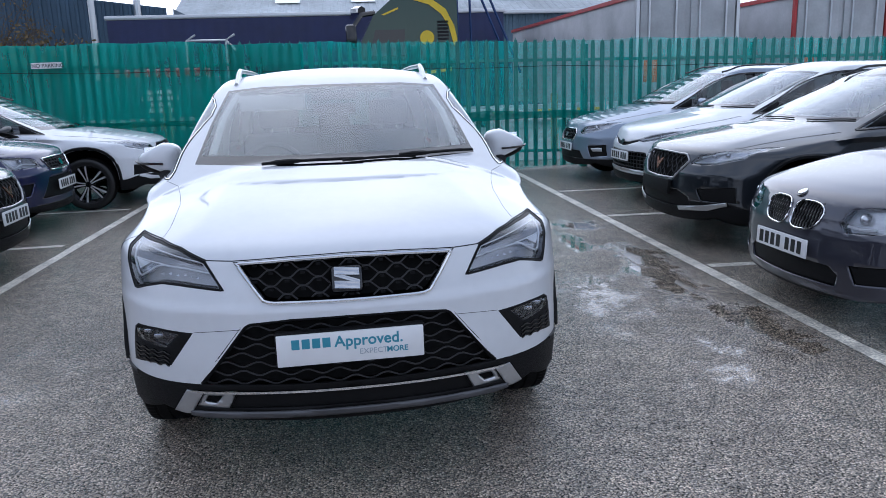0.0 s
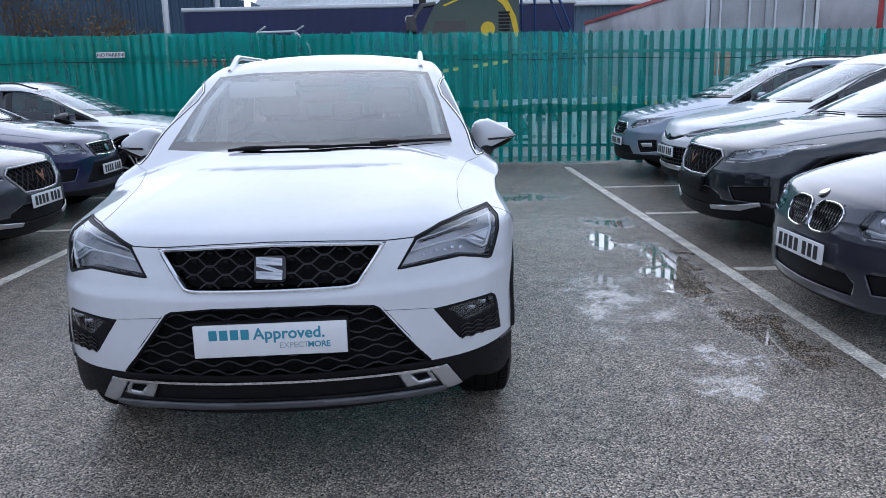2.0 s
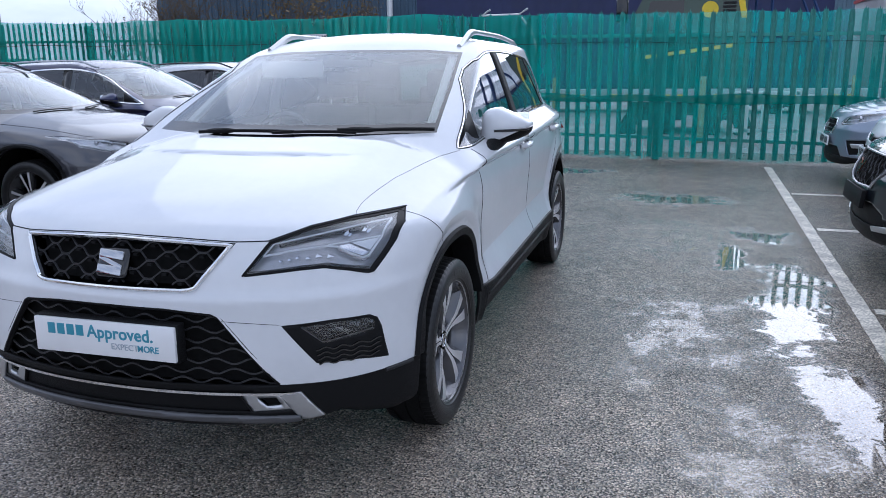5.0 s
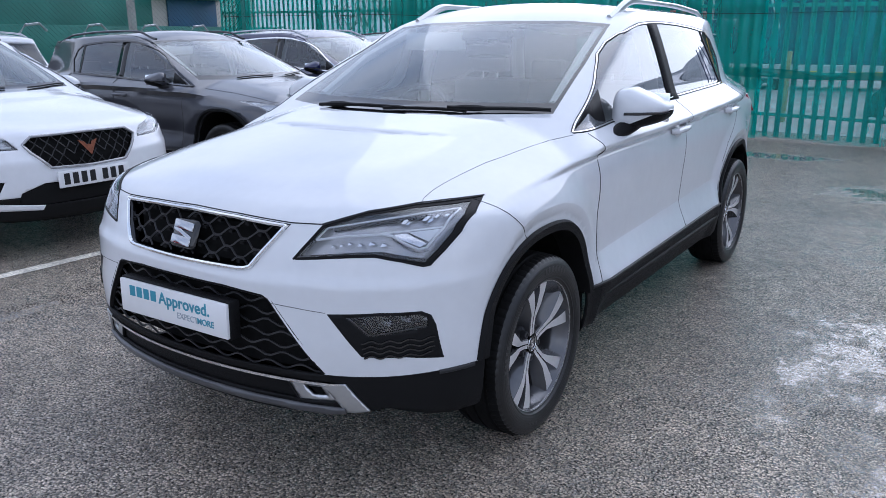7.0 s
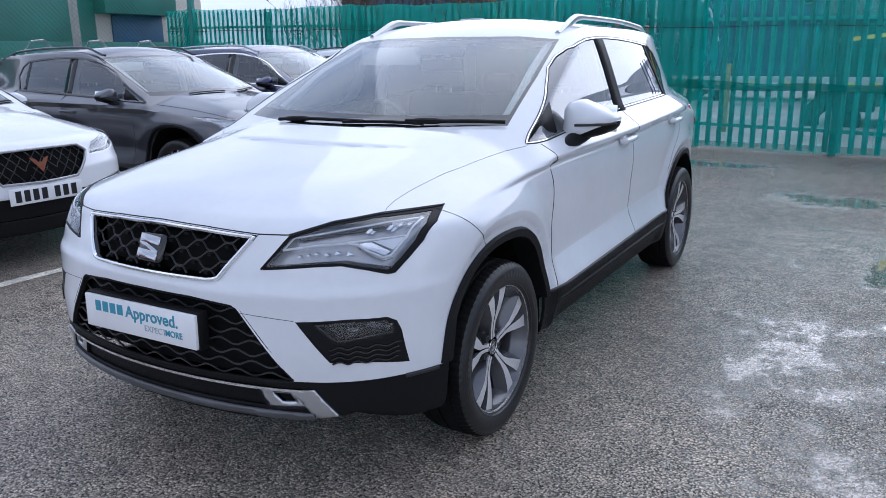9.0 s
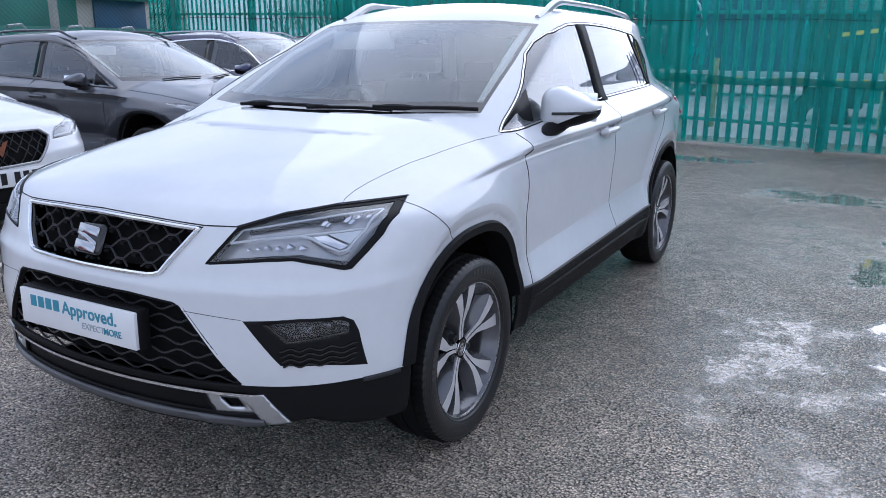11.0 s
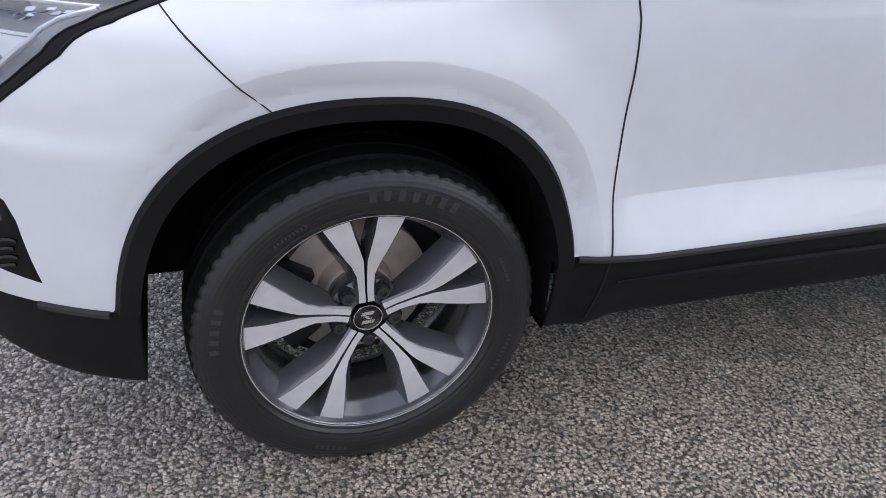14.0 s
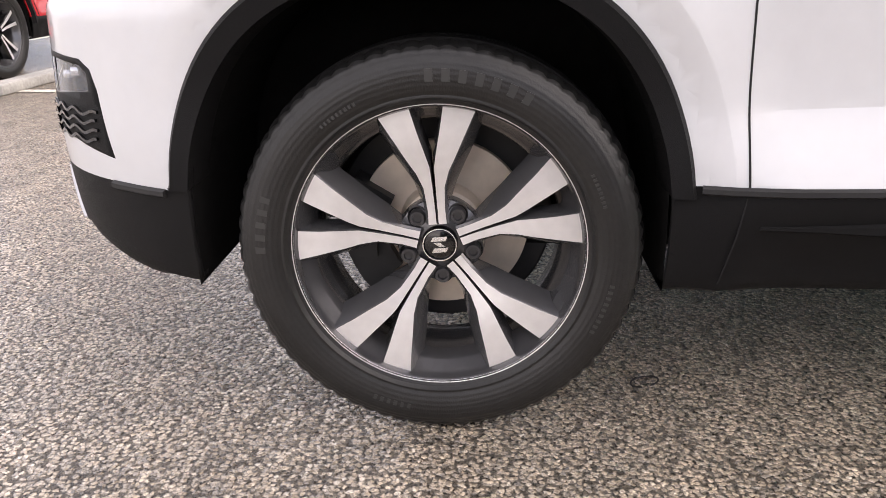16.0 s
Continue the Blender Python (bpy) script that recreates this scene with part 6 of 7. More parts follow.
        part("badge", b, material, car, m=pose(0, *at, -62 if at[0] > 0.1 else -20))
    # flanks
    loop = sides(dense(SIDE_GLASS + SIDE_GLASS[:1], 0.05))
    piece_trim = ribbon(loop, 0.018, 0.006)
    piece_trim = (to(piece_trim[0]), piece_trim[1])
    for p in (piece_trim, flipped(piece_trim)):
        part("window_trim", mesh_of("window_trim", *p), trim, car)
    for line_of in ([(1.262, 1.045), (1.305, 0.9), (1.325, 0.6), (1.335, 0.449)], [(2.375, 1.108), (2.385, 0.8), (2.40, 0.458)], [(3.30, 1.14), (3.42, 1.05), (3.36, 0.93), (3.18, 0.80), (3.10, 0.70)]):
        q = ribbon(sides(dense(line_of, 0.05)), 0.006, 0.0012)
        q = (to(q[0]), q[1])
        for p in (q, flipped(q)):
            part("shut_line", mesh_of("shut_line", *p, smooth=False), GAP, car)
    q = ribbon(tops(dense([(0.665, 0.36), (0.69, 0.42), (0.70, 0.57), (0.715, 0.90), (0.752, 1.13)], 0.05)), 0.006, 0.0012)
    q = (to(q[0]), q[1])
    for p in (q, flipped(q)):
        part("dark_panel_line", mesh_of("dark_panel_line", *p, smooth=False), GAP, car)
    for s in (1, -1):
        for y0, y1, z0, z1 in ((2.30, 2.43, 1.10, 1.458), (3.12, 3.16, 1.135, 1.44)):
            q = sides([(y, z) for z in np.linspace(z0, z1, 8) for y in (y0, y1)]) + np.array([0.003, 0, 0])
            q = (to(q), [(2 * i, 2 * i + 1, 2 * i + 3, 2 * i + 2) for i in range(7)])
            thick(part("door_pillar", mesh_of("door_pillar", *(q if s > 0 else flipped(q))), spec.get("pillar", GLOSS_BLACK), car), 0.004)
        q = sides([(1.27, 1.062), (1.47, 1.073), (1.50, 1.18)]) + np.array([0.003, 0, 0])
        q = (to(q), [(0, 1, 2)])
        thick(part("quarter_panel", mesh_of("quarter_panel", *(q if s > 0 else flipped(q))), BLACK_PLASTIC, car), 0.004)
        door_mirror(car, s, spec.get("mirror") or paint_of, (0.918 * sx, wy(1.60), wz(1.112)), 0.95)
        for y0, z0 in ((2.265, 0.93), (3.20, 0.95)):
            p = np.array(to([on_side(y0, z0)])[0])
            grip = tube([(p[0], p[1] - 0.10, p[2]), (p[0] + 0.028, p[1] - 0.08, p[2]), (p[0] + 0.032, p[1], p[2] + 0.003), (p[0] + 0.028, p[1] + 0.08, p[2] + 0.004), (p[0], p[1] + 0.10, p[2] + 0.004)], 0.014, 8)
            part("door_handle", mesh_of("door_handle", *(grip if s > 0 else flipped(grip))), paint_of, car)
        if spec.get("rails"):
            run = [(s * (0.575 - 0.03 * float(ramp(y, 2.6, 3.9))) * sx, wy(y), wz(float(roof_line(np.array([y]))[0])) - 0.062 + 0.050 * float(ramp(y, 2.02, 2.3) * (1 - ramp(y, 3.6, 3.9)))) for y in np.linspace(2.0, 3.92, 36)]
            part("roof_rail", mesh_of("roof_rail", *tube(run, 0.012, 6)), spec["rails"], car)
        q = sides([(y, z) for y, z in ((3.93, 1.02), (4.12, 1.03), (4.14, 0.90), (3.98, 0.90))]) + np.array([0.004, 0, 0])
        q = (to(q), [(0, 1, 2, 3)])
        thick(part("tail_lamp", mesh_of("tail_lamp", *(q if s > 0 else flipped(q))), RED_LENS, car), 0.01)
        if spec.get("arch_trim"):
            for axle in spec["axles"]:
                w, hgt = spec.get("arch", (0.390, 0.428))
                run = [(y, max(z, 0.36)) for y, z in arch(axle, w + 0.02, hgt + 0.02, 0.36)]
                g = np.array(piece["body"][0] + piece["cladding"][0])
                pts3 = []
                for y, z in run:
                    k = np.argmin((g[:, 1] - y) ** 2 + (g[:, 2] - z) ** 2 + 9 * np.maximum(0.6 - g[:, 0], 0) ** 2)
                    pts3.append((g[k, 0] + 0.004, y, z))
                q = tube(pts3, 0.026, 6, flat=0.7)
                part("arch_trim", mesh_of("arch_trim", *(q if s > 0 else flipped(q))), BLACK_PLASTIC, car)
    for x0, x1, y0, y1 in ((0.28, 0.68, 1.13, 1.30), (-0.36, 0.10, 1.135, 1.125)):
        arm = tops([(x0 + (x1 - x0) * k, y0 + (y1 - y0) * k) for k in np.linspace(0, 1, 8)]) + np.array([0, 0, 0.010])
        part("wiper_blade", mesh_of("wiper_blade", *tube(to(arm), 0.006, 5)), BLACK_PLASTIC, car)
    L, R = spec["ymap"][-1][1] / 4.34, spec["zmap"][-1][1] / 1.577
    greenhouse_inside(car, Matrix.Translation((0, spec["ymap"][2][1] - 1.1 * L, 0)) @ Matrix.Diagonal((sx, L, R * 0.985, 1)))
    if extra.get("sheet"):
        part("paper_sheet", box_bm((-0.15, 1.22, 1.105), (0.15, 1.42, 1.108)), PAPER, car, "white paper sheet on the dashboard", m=Matrix.Translation((0, spec["ymap"][2][1] - 1.1, wz(1.108) - 1.1)))
    return car


def rounded(poly, rounds=2):
    """An outline with its corners cut round."""
    for _ in range(rounds):
        out = []
        for a, c in zip(poly, poly[1:] + poly[:1]):
            out += [(0.78 * a[0] + 0.22 * c[0], 0.78 * a[1] + 0.22 * c[1]), (0.22 * a[0] + 0.78 * c[0], 0.22 * a[1] + 0.78 * c[1])]
        poly = out
    return poly


CARS = {
    "crossover": dict(ymap=((0.0, 0.0), (0.87, 0.88), (1.10, 1.22), (1.95, 2.12), (3.508, 3.56), (4.34, 4.45)), zmap=((0.262, 0.23), (0.45, 0.41), (0.88, 0.82), (1.108, 1.025), (1.577, 1.495)), wide=1.0, axles=(0.88, 3.56), kit=KIT_DARK, track=0.79,
                      skirt=[(-0.4, 0.415), (0.26, 0.415), (0.40, 0.37), (1.25, 0.36), (3.1, 0.37), (4.9, 0.45)],
                      face={"main_grille": [(-0.02, 0.795), (0.34, 0.790), (0.405, 0.745), (0.37, 0.69), (0.27, 0.585), (-0.02, 0.575)],
                            "centre_intake": [(-0.02, 0.49), (0.33, 0.49), (0.47, 0.44), (0.50, 0.345), (-0.02, 0.34)],
                            "side_intake": [(0.55, 0.52), (0.81, 0.55), (0.82, 0.42), (0.60, 0.425)],
                            "blade": [(0.34, 0.345), (0.62, 0.385), (0.78, 0.425), (0.785, 0.395), (0.66, 0.345), (0.36, 0.315)],
                            "lamp": [(0.43, 0.715), (0.48, 0.783), (0.66, 0.832), (0.82, 0.864), (0.81, 0.775), (0.66, 0.722)]},
                      kinds={"main_grille": "grille", "centre_intake": "dark", "side_intake": "dark", "blade": "blade", "lamp": "lamp"},
                      guide=[(0.46, 0.728), (0.64, 0.738), (0.79, 0.79), (0.79, 0.845), (0.64, 0.812), (0.49, 0.772)], projectors=((0.60, 0.79, 0.02), (0.69, 0.80, 0.02)),
                      frame=LAMP_GREY, badges=(("vee", COPPER, (0.030, 0.70), 0.062),), arch_trim=True, rails=GLOSS_BLACK, lattice=(0.075, 0.0, 0.004, 0.012, 0.9), plate=(0, 0.505, -0.004)),
    "hatchback": dict(ymap=((0.0, 0.0), (0.87, 0.76), (1.10, 1.20), (1.95, 2.02), (3.508, 3.45), (4.34, 4.33)), zmap=((0.262, 0.18), (0.45, 0.34), (0.88, 0.735), (1.108, 0.985), (1.577, 1.42)), wide=0.962, axles=(0.76, 3.45), kit=KIT_SILVER, track=0.755, arch=(0.37, 0.365),
                      skirt=[(-0.4, 0.20), (0.4, 0.21), (4.9, 0.24)], lower=BLACK_PLASTIC,
                      face={"kidney": rounded([(0.018, 0.705), (0.20, 0.712), (0.275, 0.675), (0.262, 0.600), (0.20, 0.550), (0.024, 0.545)]),
                            "intake": [(-0.02, 0.375), (0.38, 0.375), (0.44, 0.33), (0.42, 0.26), (-0.02, 0.255)],
                            "side_intake": [(0.50, 0.40), (0.78, 0.43), (0.79, 0.33), (0.54, 0.30)],
                            "lamp": [(0.395, 0.62), (0.43, 0.70), (0.60, 0.735), (0.785, 0.755), (0.775, 0.635), (0.60, 0.585), (0.45, 0.575)]},
                      kinds={"kidney": "grille", "intake": "dark", "side_intake": "dark", "lamp": "lamp"}, guide=[(0.44, 0.61), (0.52, 0.602), (0.60, 0.61)], projectors=((0.51, 0.655, 0.035), (0.64, 0.668, 0.038)),
                      frame=CHROME, frame_r=0.006, lattice=(0.024, 0.0, 0.005, 0.006, 0.0), trim=CHROME, badges=(("round", GLOSS_BLACK, (0.118, 0.742), 0.041), ("round", LAMP_SILVER, (0.116, 0.746), 0.029)), plate=(0, 0.445, -0.012)),
    "coupe_suv": dict(ymap=((0.0, 0.0), (0.87, 0.92), (1.10, 1.08), (1.95, 2.02), (3.508, 3.56), (4.34, 4.36)), zmap=((0.262, 0.24), (0.45, 0.45), (0.88, 0.84), (1.108, 1.06), (1.577, 1.555)), wide=0.975, axles=(0.92, 3.56), kit=KIT_DARK, track=0.78,
                      skirt=[(-0.4, 0.335), (0.40, 0.35), (0.5, 0.42), (3.1, 0.44), (4.9, 0.5)],
                      face={"upper_slot": [(-0.02, 0.700), (0.12, 0.705), (0.34, 0.745), (0.36, 0.725), (0.15, 0.672), (-0.02, 0.655)],
                            "intake": [(-0.02, 0.60), (0.50, 0.605), (0.60, 0.45), (0.56, 0.37), (-0.02, 0.36)],
                            "lamp": [(0.30, 0.728), (0.42, 0.775), (0.66, 0.83), (0.80, 0.865), (0.79, 0.80), (0.60, 0.745), (0.42, 0.715)],
                            "blade": [(0.02, 0.395), (0.46, 0.395), (0.50, 0.365), (0.02, 0.365)]},
                      kinds={"upper_slot": "dark", "intake": "grille", "lamp": "lamp", "blade": "blade"}, guide=[(0.36, 0.74), (0.50, 0.755), (0.66, 0.80), (0.77, 0.845)], projectors=((0.60, 0.785, 0.022),),
                      badges=(("round", DARK, (0.03, 0.70), 0.035),), arch_trim=True, pillar=GLOSS_BLACK, lattice=(0.06, 0.042, 0.006, 0.01, 0.0), plate=(0, 0.545, -0.01)),
    "soft_roader": dict(ymap=((0.0, 0.0), (0.87, 0.90), (1.10, 1.12), (1.95, 2.02), (3.508, 3.57), (4.34, 4.48)), zmap=((0.262, 0.24), (0.45, 0.42), (0.88, 0.82), (1.108, 1.055), (1.577, 1.56)), wide=0.978, axles=(0.90, 3.57), kit=KIT_DARK, track=0.78,
                        skirt=[(-0.4, 0.345), (0.40, 0.35), (0.5, 0.41), (3.1, 0.43), (4.9, 0.5)],
                        face={"main_grille": [(-0.02, 0.745), (0.23, 0.748), (0.30, 0.68), (0.22, 0.585), (-0.02, 0.58)],
                              "intake": [(-0.02, 0.455), (0.42, 0.455), (0.50, 0.345), (-0.02, 0.345)],
                              "side_intake": [(0.57, 0.53), (0.79, 0.55), (0.80, 0.40), (0.62, 0.375)],
                              "blade": [(0.64, 0.50), (0.76, 0.51), (0.765, 0.46), (0.67, 0.455)],
                              "lamp": [(0.355, 0.715), (0.42, 0.775), (0.62, 0.82), (0.79, 0.845), (0.775, 0.765), (0.55, 0.70), (0.40, 0.685)]},
                        kinds={"main_grille": "grille", "intake": "dark", "side_intake": "dark", "blade": "blade", "lamp": "lamp"}, guide=[(0.40, 0.70), (0.54, 0.712), (0.70, 0.75), (0.62, 0.765), (0.45, 0.74)], projectors=((0.62, 0.775, 0.03),),
                        frame=CHROME, badges=(("round", SATIN, (0.02, 0.665), 0.03),), arch_trim=True, rails=GLOSS_BLACK, lattice=(0.06, 0.04, 0.005, 0.01, 0.0), plate=(0, 0.50, -0.004)),
    "small_suv": dict(ymap=((0.0, 0.0), (0.87, 0.83), (1.10, 1.08), (1.95, 1.90), (3.508, 3.39), (4.34, 4.14)), zmap=((0.262, 0.24), (0.45, 0.41), (0.88, 0.86), (1.108, 1.065), (1.577, 1.52)), wide=0.968, axles=(0.83, 3.39), kit=KIT_SILVER, track=0.765,
                      skirt=[(-0.4, 0.33), (0.4, 0.34), (0.5, 0.40), (3.0, 0.42), (4.9, 0.5)],
                      face={"main_grille": [(-0.02, 0.815), (0.34, 0.805), (0.27, 0.68), (-0.02, 0.672)],
                            "intake": [(-0.02, 0.61), (0.34, 0.605), (0.50, 0.40), (-0.02, 0.39)],
                            "side_intake": [(0.58, 0.57), (0.77, 0.57), (0.78, 0.44), (0.64, 0.45)],
                            "lamp": [(0.40, 0.725), (0.46, 0.815), (0.60, 0.845), (0.765, 0.862), (0.75, 0.725), (0.60, 0.735)]},
                      kinds={"main_grille": "grille", "intake": "dark", "side_intake": "dark", "lamp": "lamp"}, guide=[(0.46, 0.76), (0.60, 0.775), (0.70, 0.745), (0.745, 0.83)], projectors=((0.60, 0.805, 0.025),),
                      frame=CHROME, trim=CHROME, badges=(("round", CHROME, (0.035, 0.745), 0.04),), arch_trim=True, rails=SATIN, lattice=(0.07, 0.033, 0.004, 0.01, 0.6), plate=(0, 0.52, -0.012)),
}
parked_car("hatchback", "grey metallic hatchback with chrome kidney grilles, wet with rain", "hatchback", (2.675, 1.63, 0), -90, MINERAL_GREY)
dark_car = parked_car("crossover", "graphite crossover with a black grille and copper badge", "crossover", (2.86, 3.92, 0), -90, DARK, sheet=True, plate=None, plate_base=(-0.004, 0.505))
parked_car("coupe_suv", "white coupe SUV with black lower grille", "coupe_suv", (3.36, 6.10, 0), -90, WHITE_WET)
parked_car("soft_roader", "silver-blue SUV with black lower bumper", "soft_roader", (3.33, 8.15, 0), -90, SILVER_BLUE)
parked_car("crossover", "white crossover with black grille and copper badge", "crossover", (-2.87, 1.50, 0), 90, WHITE_WET, blade=WHITE_WET)
parked_car("crossover", "dark grey crossover with black roof rails, wet with rain", "crossover", (-2.66, 4.08, 0), 90, GREY, sheet=True)
parked_car("small_suv", "dark blue small SUV with silver roof rails, wet with rain", "small_suv", (-2.97, 6.32, 0), 90, BLUE)
parked_car("crossover", "white crossover with black wheels beside the fence", "crossover", (-2.25, 8.45, 0), 90, WHITE_WET, blade=WHITE_WET, mirror=GLOSS_BLACK)
parked_car("small_suv", "white SUV parked with its dark rear window to the bay", "small_suv", (-12.0, 3.55, 0), -90, WHITE_WET)
parked_car("small_suv", "red SUV with dark alloy wheels", "small_suv", (-2.55, -3.35, 0), 90, RED, kit=KIT_DARK)

# ---- beyond the fence ----
trailer = thing("curtain_trailer", "navy blue curtain-sided lorry trailer", "trailer", pose(-0.2, 22.0, 0))
b = bmesh.new()
rnd = random.Random(5)
rows = []
for i in range(121):
    x = -5.9 + 11.4 * i / 120
    rows.append([b.verts.new((x, -1.25 + 0.012 * math.sin(i * 1.9) + 0.01 * math.sin(i * 0.37), z)) for z in (0.7, 1.4, 2.2, 3.0, 3.42)])
for r, s in zip(rows, rows[1:]):
    for k in range(4):
        b.faces.new((r[k], s[k], s[k + 1], r[k + 1]))
part("curtain", b, CURTAIN, trailer)
part("box", box_bm((-5.9, -1.2, 0.7), (5.5, 1.25, 3.42), 0.02), CURTAIN, trailer)
part("roof_rail", box_bm((-5.95, -1.28, 3.42), (5.55, 1.28, 3.54), 0.02), SATIN, trailer, "bright aluminium cant rail")
part("chassis", box_bm((-5.8, -1.1, 0.45), (5.4, 1.1, 0.7), 0.02), GAP, trailer)
for x in (-5.0, -3.7, -2.4, 4.6):
    w = lathe([(-0.15, 0.2), (-0.15, 0.48), (0.15, 0.48), (0.15, 0.2)], 24)
    part("wheel", mesh_of("wheel", *w), RUBBER, trailer, m=pose(x, -1.0, 0.0, 0, 0, 90))
ladder = []
for x in (-3.6, -2.55):
    ladder.append(tube([(x, -2.4, 0.6), (x, -2.4, 2.75), (x + 0.25, -2.4, 2.9)], 0.03, 6))
ladder.append(tube([(-3.6, -2.4, 2.75), (-2.55, -2.4, 2.75)], 0.03, 6))
ladder.append(tube([(-2.55, -2.4, 2.75), (-2.2, -2.4, 2.35), (-1.95, -2.4, 1.6)], 0.03, 6))
part("access_rail", mesh_of("access_rail", *join(*ladder)), SATIN, trailer)
cab = thing("lorry_cab", "dark green lorry cab with yellow stripes", "lorry", pose(0, 0, 0))
side = [(0.75, 0.4), (0.62, 1.5), (0.72, 2.35), (0.98, 2.85), (1.5, 3.28), (2.2, 3.42), (2.74, 3.42), (2.78, 0.4)]
v = [(x, y, z) for y in (13.95, 14.1, 16.2) for x, z in side]
f = [tuple(range(8)), tuple(range(23, 15, -1))] + [(8 * r + i, 8 * r + (i + 1) % 8, 8 * r + 8 + (i + 1) % 8, 8 * r + 8 + i)[::-1] for r in range(2) for i in range(8)]
b = bmesh.new()
q = [b.verts.new(p) for p in v]
for k in f:
    b.faces.new([q[i] for i in k])
bmesh.ops.recalc_face_normals(b, faces=b.faces)
part("shell", b, CAB_GREEN, cab)
part("side_window", mesh_of("side_window", *join(([(0.86, 13.94, 2.02), (1.62, 13.94, 2.02), (1.62, 13.94, 2.55), (1.0, 13.94, 2.55)], [(0, 1, 2, 3)]))), GLOSS_BLACK, cab)
part("front_window", mesh_of("front_window", [(0.66, 14.1, 2.1), (0.66, 16.0, 2.1), (0.90, 16.0, 2.75), (0.90, 14.1, 2.75)], [(0, 1, 2, 3)]), GLOSS_BLACK, cab)
part("mirror", box_bm((0.38, 13.6, 2.15), (0.60, 13.85, 2.65), 0.05), GLOSS_BLACK, cab)
part("mirror_arm", mesh_of("mirror_arm", *tube([(0.55, 13.75, 2.62), (0.72, 13.85, 2.85), (1.0, 13.98, 2.9)], 0.05, 6)), GLOSS_BLACK, cab)
part("visor", mesh_of("visor", *tube([(0.74, 13.95, 2.95), (0.62, 14.6, 3.0), (0.62, 16.0, 3.0)], 0.09, 6)), GLOSS_BLACK, cab)
for poly in ([(1.75, 3.22), (2.2, 3.16), (2.5, 2.95), (2.68, 2.6), (2.76, 2.2), (2.66, 2.2), (2.56, 2.6), (2.4, 2.85), (2.15, 3.04), (1.75, 3.16)], [(1.15, 2.86), (1.5, 3.0), (1.5, 2.96), (1.2, 2.84)], [(0.95, 1.55), (2.6, 1.75), (2.6, 1.68), (0.95, 1.48)]):
    n = len(poly)
    b = bmesh.new()
    b.faces.new([b.verts.new((x, 13.93, z)) for x, z in poly])
    part("stripe", b, YELLOW, cab)
b = bmesh.new()
bmesh.ops.create_cone(b, cap_ends=True, segments=24, radius1=0.15, radius2=0.15, depth=0.01)
part("roundel", b, YELLOW, cab, m=pose(2.09, 13.93, 2.37, 90))
for k in range(6):
    part("vent_slat", box_bm((2.32, 13.92, 2.32 + 0.07 * k), (2.55, 13.95, 2.36 + 0.07 * k)), GAP, cab)
part("steps", box_bm((0.9, 13.9, 0.3), (1.7, 14.2, 0.9), 0.03), GAP, cab)
for x in (1.0, 2.5):
    w = lathe([(-0.15, 0.2), (-0.15, 0.5), (0.15, 0.5), (0.15, 0.2)], 24)
    part("wheel", mesh_of("wheel", *w), RUBBER, cab, m=pose(x, 14.2, 0.1, 0, 0, 90))
# steel ladder behind the cab
steps = thing("tank_ladder", "blue steel ladder frame beside the lorry", "ladder")
BLUE_STEEL = surface("blue_painted_steel", (0.02, 0.05, 0.16), 0.5, stain=0.2)
for a, c in (((3.05, 15.5, 0.5), (3.0, 15.5, 3.6)), ((3.35, 15.5, 0.5), (3.3, 15.5, 3.6)), ((3.45, 15.5, 3.6), (4.3, 15.5, 1.6)), ((3.65, 15.5, 3.6), (4.5, 15.5, 1.6))):
    part("stile", mesh_of("stile", *tube([a, c], 0.03, 6)), BLUE_STEEL, steps)


def ribbed(x0, x1, y, z0, z1, pitch, deep, lean=0.0, rise=0.0):
    """A sheet of ribbed cladding; lean moves its top back."""
    verts, faces = [], []
    n = int((x1 - x0) / pitch)
    for i in range(n):
        for u, d in ((0.0, 0.0), (0.5, 0.0), (0.6, deep), (0.9, deep)):
            x = x0 + (i + u) * pitch
            verts += [(x, y - d, z0), (x, y + lean - d, z1 + rise * (x - x0))]
    for i in range(len(verts) // 2 - 1):
        faces.append((2 * i, 2 * i + 2, 2 * i + 3, 2 * i + 1))
    return mesh_of("sheet", verts, faces, smooth=False)


shed = thing("warehouse", "blue-grey steel warehouse with a weathered pale roof", "building")
part("wall", ribbed(-6.0, 17.0, 32.0, 0, 4.35, 0.30, 0.03), CLADDING, shed)
part("roof", ribbed(-6.4, 17.4, 31.7, 4.35, 8.2, 0.34, 0.05, 11.0), ROOFING, shed)
part("gutter", box_bm((-6.4, 31.55, 4.25), (17.4, 31.75, 4.42), 0.02), SATIN, shed)
for x in (-2.2, 1.2, 4.6, 8.0, 11.4):
    for k in range(2):
        y = 33.6 + 3.5 * k
        z = 4.35 + (y - 31.7) * 0.35 + 0.07
        part("rooflight", mesh_of("rooflight", [(x, y, z), (x + 1.1, y, z), (x + 1.1, y + 2.4, z + 0.84), (x, y + 2.4, z + 0.84)], [(0, 1, 2, 3)]), PLATE_WHITE, shed)
shed = thing("dark_shed", "dark blue steel shed with a pitched roof", "building")
DARK_CLAD = surface("dark_blue_profiled_steel", (0.045, 0.085, 0.13), 0.5, 0.2, stain=0.3, stain_scale=0.6)
part("wall", ribbed(-20.0, -5.4, 27.0, 0, 6.2, 0.30, 0.04, 0.0, -0.13), DARK_CLAD, shed)
part("side_wall", mesh_of("side_wall", [(-5.4, 27, 0), (-5.4, 38, 0), (-5.4, 38, 4.3), (-5.4, 27, 4.3)], [(0, 1, 2, 3)]), DARK_CLAD, shed)
